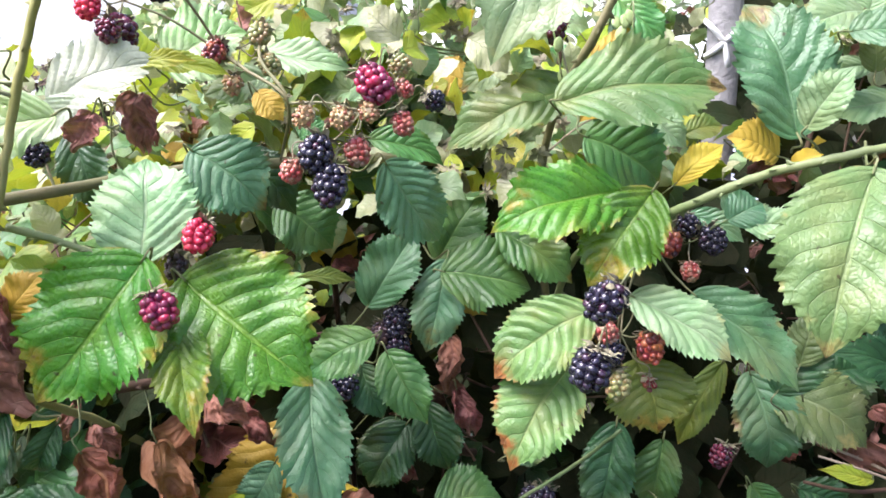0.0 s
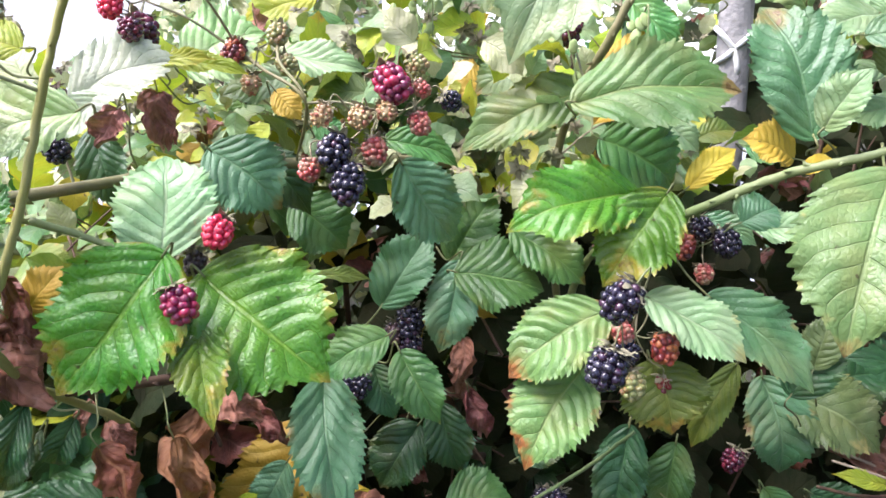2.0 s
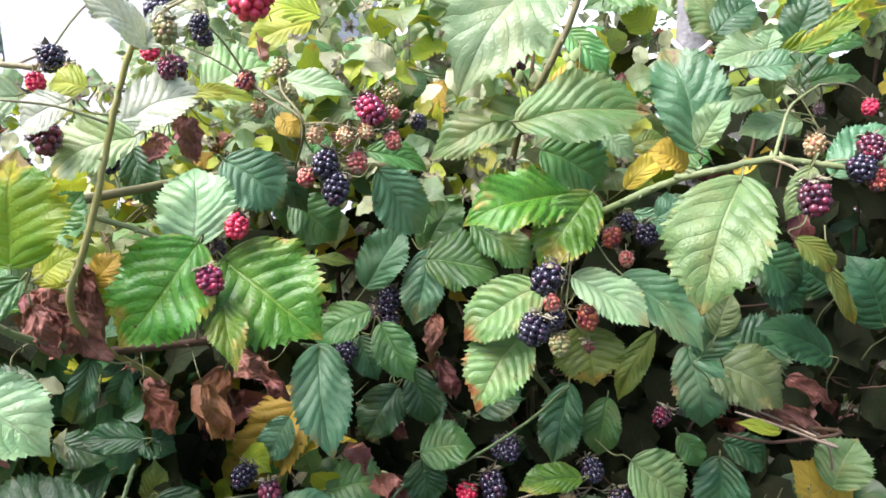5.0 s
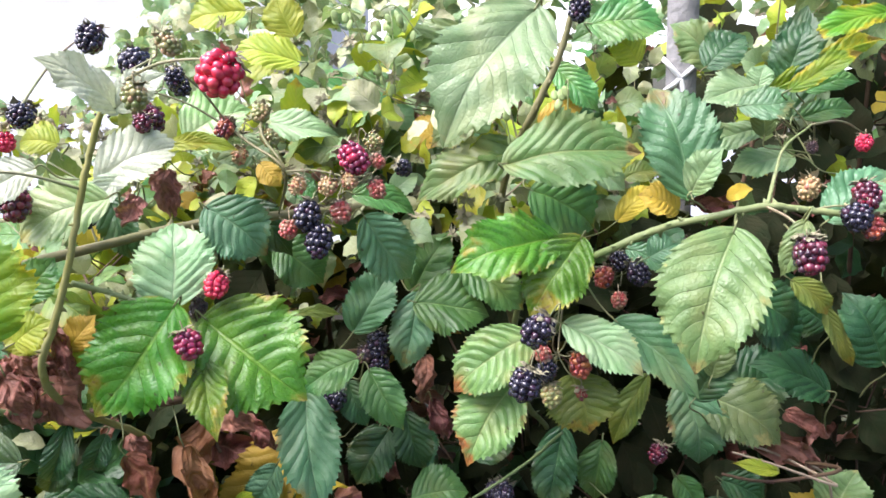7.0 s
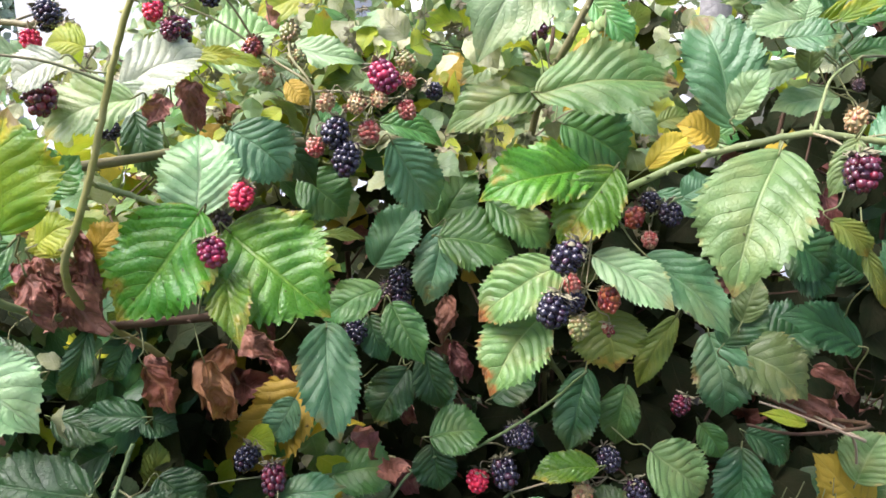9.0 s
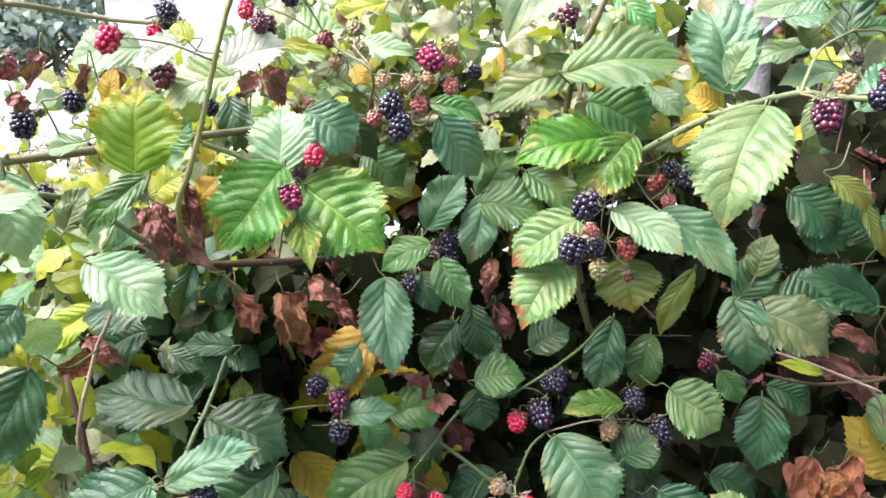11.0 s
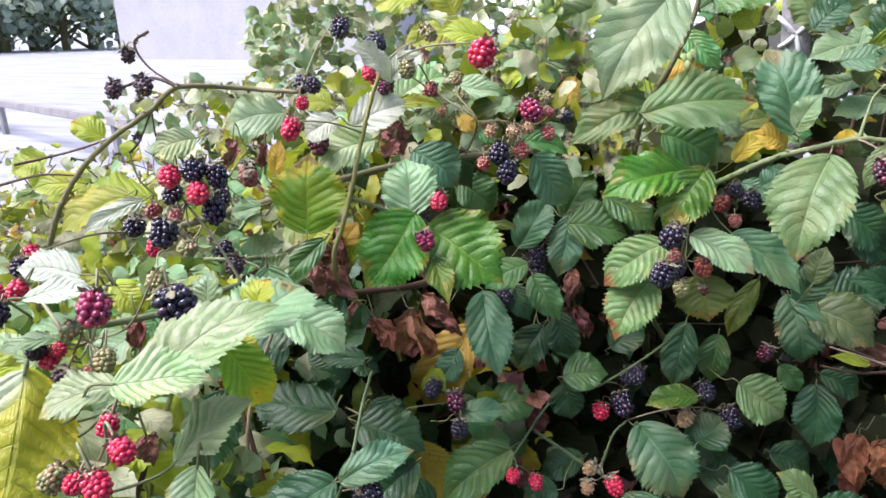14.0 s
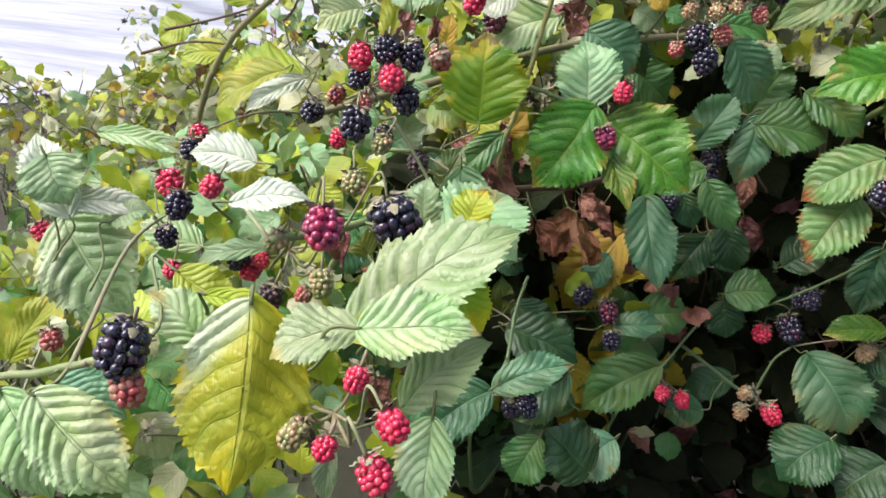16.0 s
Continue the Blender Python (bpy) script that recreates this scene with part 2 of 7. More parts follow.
def berry_material(name, ramp_stops, rough, sub=0.0):
    """Drupelets; each takes its own colour along the ripeness stops."""
    m, nodes, links, bsdf = shader(name)
    island = nodes.new("ShaderNodeAttribute")
    island.attribute_name = "tone"
    island = island.outputs["Fac"]
    cr = nodes.new("ShaderNodeValToRGB")
    links.new(island, cr.inputs[0])
    els = cr.color_ramp.elements
    els[0].position, els[0].color = ramp_stops[0][0], (*ramp_stops[0][1], 1)
    els[1].position, els[1].color = ramp_stops[-1][0], (*ramp_stops[-1][1], 1)
    for p, c in ramp_stops[1:-1]:
        els.new(p).color = (*c, 1)
    place = nodes.new("ShaderNodeTexCoord").outputs["Object"]
    bloom = noise_of(nodes, links, place, 9, 3)
    colour = mix_colour(nodes, links, calc(nodes, links, "MULTIPLY", ramp(nodes, links, bloom, 0.42, 0.72), 0.2), cr.outputs[0], (0.17, 0.18, 0.29))
    links.new(colour, bsdf.inputs["Base Color"])
    bsdf.inputs["Roughness"].default_value = rough
    bsdf.inputs["Coat Weight"].default_value, bsdf.inputs["Coat Roughness"].default_value = 0.55, 0.06
    if sub:
        bsdf.inputs["Subsurface Weight"].default_value = sub
        bsdf.inputs["Subsurface Radius"].default_value = (0.004, 0.0012, 0.0008)
        bsdf.inputs["Subsurface Scale"].default_value = 0.3
    return m


BERRY = {
    "black": berry_material("berry_black", [(0, (0.007, 0.005, 0.012)), (0.85, (0.014, 0.008, 0.022)), (1, (0.05, 0.006, 0.02))], 0.24),
    "dark_red": berry_material("berry_dark_red", [(0, (0.035, 0.004, 0.012)), (0.6, (0.09, 0.006, 0.018)), (1, (0.2, 0.012, 0.03))], 0.24, 0.1),
    "red": berry_material("berry_red", [(0, (0.55, 0.012, 0.05)), (0.6, (0.72, 0.024, 0.075)), (1, (0.8, 0.06, 0.09))], 0.25, 0.2),
    "dark_pink": berry_material("berry_pink", [(0, (0.12, 0.006, 0.035)), (0.5, (0.3, 0.012, 0.06)), (1, (0.5, 0.025, 0.07))], 0.25, 0.15),
    "mixed": berry_material("berry_mixed", [(0, (0.05, 0.008, 0.012)), (0.4, (0.3, 0.025, 0.02)), (1, (0.5, 0.16, 0.05))], 0.28, 0.15),
    "orange": berry_material("berry_orange", [(0, (0.42, 0.05, 0.04)), (0.6, (0.46, 0.14, 0.09)), (1, (0.4, 0.27, 0.16))], 0.32, 0.15),
    "unripe": berry_material("berry_unripe", [(0, (0.2, 0.24, 0.06)), (0.6, (0.32, 0.3, 0.1)), (1, (0.42, 0.26, 0.12))], 0.36, 0.15),
    "tan": berry_material("berry_tan", [(0, (0.4, 0.22, 0.08)), (0.6, (0.46, 0.36, 0.16)), (1, (0.42, 0.13, 0.07))], 0.4, 0.1),
    "dried": berry_material("berry_dried", [(0, (0.03, 0.014, 0.012)), (0.6, (0.07, 0.03, 0.028)), (1, (0.14, 0.07, 0.05))], 0.5),
}
BERRY_WORDS = {
    "black": "ripe glossy black blackberry", "dark_red": "dark red nearly ripe blackberry", "red": "bright red unripe blackberry",
    "dark_pink": "blackberry ripening from red to purple", "mixed": "half-ripe brownish red blackberry", "orange": "small orange-pink unripe blackberry",
    "unripe": "small green unripe blackberry", "tan": "small tan stunted blackberry", "dried": "shrivelled dark dried blackberry",
}
SEPAL = bark("sepal", (0.3, 0.3, 0.17), (0.42, 0.35, 0.24), 0.85)
WITHERED = bark("withered_sepal", (0.08, 0.055, 0.045), (0.16, 0.11, 0.08), 0.85)


# ---- shapes ----
def part(name, mesh, material, parent, label="", smooth=True):
    ob = new(name, mesh)
    if not mesh.materials:
        mesh.materials.append(material)
    if smooth and len(mesh.polygons) and not mesh.polygons[0].use_smooth:
        mesh.polygons.foreach_set("use_smooth", [True] * len(mesh.polygons))
    if parent:
        ob.parent = parent
    return tagged(ob, label)


def mesh_of(name, verts, faces, uvs=None):
    me = bpy.data.meshes.new(name)
    me.from_pydata([tuple(p) for p in verts], [], [tuple(f) for f in faces])
    if uvs is not None:
        layer = me.uv_layers.new(name="UVMap")
        index = np.empty(len(me.loops), dtype=np.int32)
        me.loops.foreach_get("vertex_index", index)
        layer.data.foreach_set("uv", np.asarray(uvs, dtype=np.float32)[index].ravel())
    me.update()
    return me


def curve_points(points, steps):
    """A smooth run through way-points (Catmull-Rom)."""
    p = [np.array(q, float) for q in points]
    p = [2 * p[0] - p[1], *p, 2 * p[-1] - p[-2]]
    out = []
    for i in range(1, len(p) - 2):
        for k in range(steps):
            s = k / steps
            out.append(0.5 * (2 * p[i] + (p[i + 1] - p[i - 1]) * s + (2 * p[i - 1] - 5 * p[i] + 4 * p[i + 1] - p[i + 2]) * s * s + (3 * p[i] - p[i - 1] - 3 * p[i + 1] + p[i + 2]) * s ** 3))
    out.append(p[-2])
    return np.array(out)


def tube(points, radii, sides=8):
    """Vertices and faces of a round stem along points."""
    n = len(points)
    tangent = np.gradient(points, axis=0)
    tangent /= np.linalg.norm(tangent, axis=1)[:, None] + 1e-12
    ref = np.array([0.31, 0.87, 0.38])
    side = np.cross(tangent, ref)
    side /= np.linalg.norm(side, axis=1)[:, None] + 1e-12
    other = np.cross(tangent, side)
    a = np.linspace(0, 2 * np.pi, sides, endpoint=False)
    ring = np.cos(a)[None, :, None] * side[:, None] + np.sin(a)[None, :, None] * other[:, None]
    verts = (points[:, None] + ring * np.asarray(radii)[:, None, None]).reshape(-1, 3)
    faces = [(i * sides + k, i * sides + (k + 1) % sides, (i + 1) * sides + (k + 1) % sides, (i + 1) * sides + k) for i in range(n - 1) for k in range(sides)]
    faces += [tuple(range(sides - 1, -1, -1)), tuple((n - 1) * sides + k for k in range(sides))]
    return verts, faces


def blade(length, width, arch, fold, seed, rows=109, cols=25, teeth=18, curl=0.0, relief=1.0):
    """A toothed, pleated leaf blade from its base at the origin along +x, upper side +z."""
    rng = np.random.default_rng(seed)
    u = np.linspace(0, 1, rows)[:, None]
    v = np.linspace(-1, 1, cols)[None, :]
    widest = rng.uniform(0.34, 0.44)
    near = np.clip(u / widest, 0, 1)
    far = np.clip((u - widest) / (1 - widest), 0, 1)
    half = np.sqrt(np.clip(1 - (1 - near) ** 2.2, 0, 1)) * (1 - far ** rng.uniform(1.9, 2.5)) * (1 - rng.uniform(0.05, 0.2) * far)
    drawn = np.clip((far - 0.5) / 0.42, 0, 1)
    half = half * (1 - rng.uniform(0.3, 0.48) * drawn * drawn * (3 - 2 * drawn))
    # coarse teeth that lean towards the tip, each with a smaller one on its back
    phase = u * teeth + 0.3 * rng.random() + 0.12 * np.sign(v)
    big = (0.55 + 0.9 * rng.random((2, teeth + 2)))[(v > 0).astype(int) + 0 * np.floor(phase).astype(int), np.clip(np.floor(phase).astype(int), 0, teeth + 1)]
    saw = (phase % 1.0) ** 1.3 * big
    small = ((phase * 2 + 0.4) % 1.0) * 0.34
    tooth = 0.125 * (saw + small - 0.5) * np.minimum(1, (1 - u) * 6) * np.minimum(1, u * 7)
    rim = np.abs(v) ** 6
    skew = 1 + 0.12 * (rng.random() - 0.5) * np.sign(v)
    y = v * half * width / 2 * (1 + tooth * rim) * skew
    x = length * (u + 0.12 * np.abs(v) ** 1.3 * u * (1 - u) * 2 + 0.3 * tooth * rim * width / length * np.minimum(1, (1 - u) * 8) - 0.05 * np.abs(v) * np.exp(-9 * u))
    # panels bulge between the sunken side veins
    a1, b1, c1 = rng.random(3) * 6
    along = u + (0.02 * np.sin(5.2 * v + a1) + 0.016 * np.sin(8 * u + 3.5 * v + b1) + 0.004 * np.sin(21 * u - 9 * v + c1)) * np.minimum(1, 6 * u * (1 - u))
    side = along * 8 - np.abs(v) * 1.8 - 0.3 * v * v + 0.12 * np.sign(v)
    panel = np.abs(np.sin(np.pi * side)) ** 0.48 - 0.72
    deep = (0.85 + 0.25 * np.sin(7 * u + 3 * v + c1)) * relief * rng.uniform(0.5, 1.1) * (1.0 if rows > 30 else 0.35)
    pleat = 0.036 * deep * length * panel * np.clip(np.abs(v) * 2.6, 0, 1) * np.clip(half * 1.3, 0, 1) * np.clip(1.25 - u, 0, 1) * (1 - 0.35 * np.abs(v) ** 3)
    pleat = pleat - 0.016 * length * np.exp(-(np.abs(v) / 0.1) ** 2) * np.clip(1.1 - u, 0, 1)
    wave = 0.03 * length * np.sin(2 * np.pi * (u * (1.2 + rng.random()) + rng.random())) * np.sign(v) * v * v + 0.015 * length * np.sin(5 * v + 9 * u + 6 * rng.random())
    a, b = rng.random(2) * 6
    wave = wave + np.abs(v) ** 4 * half * width * 0.05 * (np.sin(16 * u + a + 1.3 * np.sign(v)) + 0.5 * np.sin(31 * u + b))
    bend = rng.uniform(-0.06, 0.06) * length
    droop = rng.uniform(0.0, 0.1) * length * np.clip(u - 0.55, 0, 1) ** 2 * 4.9
    z = fold * np.abs(y) * (1 - 0.35 * np.abs(v)) + pleat + wave * half + arch * length * 4 * u * (1 - u) - droop * np.clip(u, 0, 1)
    y = y + bend * 4 * u * (1 - u)
    if curl:
        turn = curl * v * half
        r = width / 2 / max(curl, 1e-3)
        y = r * np.sin(turn) * (1 + 0.2 * np.sin(7 * u + a))
        z = r * (1 - np.cos(turn)) + arch * length * 4 * u * (1 - u) + pleat + wave * 2.5
        z = z + 0.09 * length * np.sin(6 * u + 2.5 * v + a) * half + 0.05 * length * np.sin(11 * u - 4 * v + b) * half
        y = y + 0.1 * length * np.sin(4 * u + b) * u + 0.04 * length * np.sin(9 * u + 3 * v + a)
        x = x + 0.09 * length * np.sin(3 * v + b) * u
        crease = np.abs(np.sin(7 * u + 4 * v + a)) + 0.6 * np.abs(np.sin(6 * u - 9 * v + b)) + 0.4 * np.abs(np.sin(15 * u + 17 * v * v + c1))
        z = z - 0.055 * length * crease * np.clip(half * 1.4, 0, 1)
        y = y * (1 - 0.22 * np.abs(np.sin(11 * u + b + np.sign(v)))) + 0.03 * length * crease * np.sign(v)
    verts = np.stack([x + 0 * z, y + 0 * z, z + 0 * y], -1).reshape(-1, 3)
    faces = [(i * cols + k, (i + 1) * cols + k, (i + 1) * cols + k + 1, i * cols + k + 1) for i in range(rows - 1) for k in range(cols - 1)]
    uvs = np.stack([along + 0 * v, (v + 1) / 2 + 0 * u], -1).reshape(-1, 2)
    return verts, faces, uvs


def frame_of(base, tip, up):
    """The pose with x from base to tip and z as near up as it goes."""
    x = (Vector(tip) - Vector(base)).normalized()
    z = Vector(up)
    z = (z - x * z.dot(x)).normalized()
    m = Matrix((x, z.cross(x), z)).transposed().to_4x4()
    m.translation = base
    return m


CANE_COUNT = [0]
LEAF_COUNT = [0]


def cane(look_of, radius, way, label=""):
    """A bramble cane: an empty at its root, its stem with prickles; leaves and berries join it later."""
    CANE_COUNT[0] += 1
    rng = np.random.default_rng(100 + CANE_COUNT[0])
    root = new("bramble_cane")
    root.location = way[-1]
    words = {"olive": "olive-green woody bramble cane with small prickles", "lime": "light green young bramble cane with prickles", "green": "thin green bramble shoot",
             "brown": "old brown bramble cane", "yellow": "pale yellow-green bramble shoot", "straw": "dry straw-coloured bramble stem"}
    tagged(root, words[look_of], "bramble")
    pts = curve_points(way, 9)
    pts = pts + rng.normal(0, radius * 0.07, pts.shape)
    radii = radius * np.linspace(0.72, 1.25, len(pts)) * (1 + 0.04 * rng.normal(size=len(pts)))
    verts, faces = tube(pts - np.array(way[-1]), radii)
    verts, faces = list(verts), list(faces)
    for i in range(2, len(pts) - 2, 2):  # prickles
        out = rng.normal(size=3)
        t = pts[i + 1] - pts[i]
        out -= t * out.dot(t) / t.dot(t)
        out /= np.linalg.norm(out)
        t = t / np.linalg.norm(t)
        foot, k, s = pts[i] - np.array(way[-1]) + out * radii[i] * 0.8, len(verts), radii[i] * 0.55
        across = np.cross(out, t)
        verts += [foot + t * s * 1.6, foot + across * s * 0.6, foot - t * s * 1.6, foot - across * s * 0.6, foot + out * s * 3.2 + t * s]
        faces += [(k, k + 1, k + 4), (k + 1, k + 2, k + 4), (k + 2, k + 3, k + 4), (k + 3, k, k + 4)]
    part("stem", mesh_of("stem", verts, faces), BARK[look_of], root)
    return root


def stalk(name, foot, end, lean, radius, parent, origin, material, inverse=None):
    """A thin bent stalk from foot to end, which leaves its end along lean."""
    a, b = np.array(foot, float), np.array(end, float)
    far = np.linalg.norm(b - a)
    mid = (a + b) / 2 + np.array([0, 0, -0.08 * far])
    near = b - np.array(lean) * min(0.2 * far, 0.012)
    pts = curve_points([a, mid, near, b], 5)
    verts, faces = tube(pts, np.linspace(radius * 1.25, radius, len(pts)), 6)
    ob = part(name, mesh_of(name, verts, faces), material, None)
    ob.parent = parent
    ob.matrix_parent_inverse = parent.matrix_world.inverted() if inverse is None else inverse
    return ob


def leaf(root, look_of, base, tip, width, up, arch, fold, foot):
    """One leaf blade on its stalk, as a part of the cane."""
    LEAF_COUNT[0] += 1
    length = (Vector(tip) - Vector(base)).length
    dead = look_of in ("dead", "rust")
    data = blade(length, width, arch, fold, LEAF_COUNT[0], relief=1.9 if look_of in ("bright", "redtip", "brightened", "yellowleaf") else 1.0, curl=(0.9, 0.6, 1.5, 1.9)[LEAF_COUNT[0] % 4] if dead else 0.0)
    world_pose = frame_of(base, tip, up)
    ob = part("leaf", mesh_of("leaf", *data), LEAF[look_of], root, LEAF_WORDS[look_of])
    ob.matrix_basis = Matrix.Translation(-Vector(root.location)) @ world_pose
    x = np.array(world_pose.to_3x3().col[0])
    stalk("leaf_stalk", foot, base, x, 0.0004 if dead else 0.00045 + 0.0016 * length, ob, base, STALK, world_pose.inverted())
    return ob


def sphere(subdivisions):
    bm = bmesh.new()
    bmesh.ops.create_icosphere(bm, subdivisions=subdivisions, radius=1)
    v = np.array([p.co[:] for p in bm.verts])
    f = [tuple(q.index for q in face.verts) for face in bm.faces]
    bm.free()
    return v, f


def berry_mesh(seed, dried=False, large=False):
    """Drupelets grown onto a core, packed in rings on an egg shape about one unit wide; the stalk end is +z."""
    rng = np.random.default_rng(seed)
    sv, sf = sphere(3 if large else 2)
    core = sv * np.array([0.37, 0.37, 0.47])
    verts, faces, tones = list(core), list(sf), [0.5] * len(core)
    rings = [(-0.47, 0.12, 3), (-0.36, 0.28, 7), (-0.17, 0.375, 10), (0.04, 0.39, 11), (0.24, 0.35, 9), (0.38, 0.22, 6)]
    for i, (z, r, n) in enumerate(rings):
        for k in range(n):
            a = 2 * np.pi * (k + 0.5 * (i % 2)) / n + rng.normal(0, 0.09)
            size = rng.uniform(0.118, 0.15) * (rng.uniform(0.45, 0.9) if dried else 1)
            c = np.array([r * np.cos(a), r * np.sin(a), z + rng.normal(0, 0.025)])
            c[:2] *= rng.uniform(0.93, 1.07)
            here = sv * size * (1 + 0.12 * rng.normal(size=3)) + c
            first = len(verts)
            faces += [tuple(q + first for q in f) for f in sf]
            inner = int((here ** 2).sum(1).argmin())
            beside = next(q for f in sf if inner in f for q in f if q != inner)
            root = int(((core - c) ** 2).sum(1).argmin())
            faces.append((first + inner, first + beside, root))  # where it is grown on
            verts += list(here)
            tones += [rng.random()] * len(here)
    me = mesh_of("berry", verts, faces)
    me.attributes.new("tone", "FLOAT", "POINT").data.foreach_set("value", tones)
    return me


def calyx_mesh(seed):
    """Five ragged, bent-back sepals that meet in a short receptacle, under the berry's stalk end."""
    rng = np.random.default_rng(seed)
    verts, faces = [np.array([0, 0, 0.54]), np.array([0, 0, 0.4])], []
    for k in range(5):
        a = 2 * np.pi * k / 5 + rng.normal(0, 0.12)
        out, side = np.array([np.cos(a), np.sin(a), 0]), np.array([-np.sin(a), np.cos(a), 0])
        b, lift = len(verts), rng.uniform(-0.25, 0.25)
        for s, w in ((0.08, 0.06), (0.18, 0.14), (0.28, 0.15), (0.38, 0.12), (0.48, 0.07), (0.57, 0.02)):
            z = 0.46 + lift * s * 1.5 - 0.1 * s + 0.04 * rng.normal()
            for q in (-1, 0, 1):
                verts.append(out * s + side * w * q + np.array([0, 0, z + 0.04 * (1 - abs(q))]))
        for r in range(5):
            for q in range(2):
                i = b + r * 3 + q
                faces.append((i, i + 3, i + 4, i + 1))
        faces += [(0, b, b + 1), (0, b + 1, b + 2), (1, b + 1, b), (1, b + 2, b + 1)]
    for k in range(34):  # withered stamens in a ring
        a, r = rng.uniform(0, 6.28), rng.uniform(0.36, 0.62)
        out, side, b = np.array([np.cos(a), np.sin(a), 0]), np.array([-np.sin(a), np.cos(a), 0]), len(verts)
        end = out * r + np.array([0, 0, 0.42 + rng.uniform(-0.28, 0.2)])
        verts += [end + side * 0.014, end - side * 0.014, end * (0.5, 0.5, 1) * 1.0 + np.array([0, 0, 0.06])]
        faces += [(0, b, b + 2), (0, b + 2, b + 1), (b, b + 1, b + 2)]
    return mesh_of("calyx", verts, faces)


BERRY_SHAPES, CALYX_SHAPES = {}, [calyx_mesh(k) for k in range(4)]
BERRY_COUNT = [0]


def berry(root, ripe, centre, width, foot):
    """A blackberry with its sepals and stalk, as a part of the cane."""
    BERRY_COUNT[0] += 1
    k = BERRY_COUNT[0]
    rng = np.random.default_rng(900 + k)
    key = (ripe, k % 3, width > 0.0175)
    if key not in BERRY_SHAPES:
        BERRY_SHAPES[key] = berry_mesh(len(BERRY_SHAPES) + 7, ripe in ("dried", "tan"), key[2])
    to_foot = Vector(foot) - Vector(centre)
    axis = (to_foot.normalized() * 0.55 + Vector((rng.normal(0, 0.25), rng.normal(0.1, 0.25), 0.75))).normalized()
    turn = axis.to_track_quat("Z", "Y").to_matrix().to_4x4() @ Matrix.Rotation(rng.uniform(0, 6.3), 4, "Z")
    world_pose = Matrix.Translation(centre) @ turn @ Matrix.Diagonal((width, width, width * rng.uniform(0.92, 1.12), 1))
    ob = part("berry", BERRY_SHAPES[key], BERRY[ripe], root, BERRY_WORDS[ripe])
    ob.matrix_basis = Matrix.Translation(-Vector(root.location)) @ world_pose
    part("calyx", CALYX_SHAPES[k % 4], SEPAL, ob)
    top = Vector(centre) + axis * width * 0.48
    stalk("berry_stalk", foot, top, -axis, 0.00042, ob, centre, TWIG, world_pose.inverted())
    return ob


def truss(root, foot, end):
    """The shared stalk of a bunch of berries."""
    a, b = np.array(foot, float), np.array(end, float)
    pts = curve_points([a, (a + b) / 2 + np.array([0, 0, 0.06 * np.linalg.norm(b - a)]), b], 6)
    verts, faces = tube(pts - np.array(root.location), np.linspace(0.0009, 0.0006, len(pts)), 6)
    return part("truss", mesh_of("truss", verts, faces), TWIG, root)


# ---- the brambles ----
# canes: name of the run, bark, radius, way-points from the tip to where it dives into the bush
left_upright = cane('yellow', 0.0022, [(-0.114, 0.258, 1.301), (-0.126, 0.253, 1.265), (-0.139, 0.245, 1.210), (-0.145, 0.238, 1.182), (-0.153, 0.234, 1.155), (-0.163, 0.262, 1.118), (-0.169, 0.330, 1.060), (-0.176, 0.410, 0.970), (-0.200, 0.470, 0.827), (-0.248, 0.523, 0.436), (-0.237, 0.521, 0.042)])
cane('lime', 0.0015, [(-0.099, 0.279, 1.174), (-0.113, 0.273, 1.182), (-0.129, 0.265, 1.191), (-0.148, 0.257, 1.198)])
right_arch = cane('lime', 0.0027, [(0.283, 0.383, 1.235), (0.259, 0.384, 1.236), (0.232, 0.379, 1.238), (0.203, 0.379, 1.230), (0.174, 0.394, 1.217), (0.135, 0.411, 1.191), (0.090, 0.475, 1.148), (0.075, 0.517, 1.084), (0.087, 0.567, 0.994), (0.120, 0.743, 0.827), (0.150, 0.950, 0.402), (0.170, 0.960, -0.030)])
cane('lime', 0.0010, [(0.273, 0.452, 1.282), (0.250, 0.423, 1.269), (0.240, 0.398, 1.255), (0.233, 0.379, 1.239)])
back_bar = cane('olive', 0.0039, [(-0.275, 0.174, 1.183), (-0.247, 0.205, 1.188), (-0.163, 0.376, 1.200), (-0.100, 0.421, 1.204), (-0.018, 0.539, 1.191), (-0.001, 0.584, 1.139), (0.023, 0.634, 1.049), (0.041, 0.775, 0.858), (0.100, 0.950, 0.417), (0.120, 0.960, -0.030)])
low_bar = cane('brown', 0.0040, [(-0.168, 0.281, 1.104), (-0.117, 0.327, 1.100), (-0.090, 0.417, 1.086), (-0.050, 0.488, 1.065), (-0.036, 0.533, 1.008), (-0.006, 0.583, 0.918), (0.025, 0.774, 0.767), (0.100, 1.000, 0.373), (0.120, 1.010, -0.030)])
thin_low = cane('green', 0.0016, [(0.122, 0.407, 1.056), (0.093, 0.424, 1.013), (0.041, 0.427, 0.965), (-0.004, 0.420, 0.945), (-0.036, 0.371, 0.901), (-0.064, 0.355, 0.858), (-0.080, 0.369, 0.785), (-0.079, 0.415, 0.700), (-0.073, 0.598, 0.630), (-0.020, 0.850, 0.295), (0.000, 0.860, -0.030)])
thin_mid = cane('green', 0.0018, [(-0.132, 0.246, 1.049), (-0.135, 0.229, 1.023), (-0.125, 0.183, 1.000), (-0.155, 0.196, 0.928), (-0.167, 0.216, 0.856), (-0.179, 0.260, 0.772), (-0.194, 0.399, 0.684), (-0.232, 0.541, 0.365), (-0.220, 0.542, 0.040)])
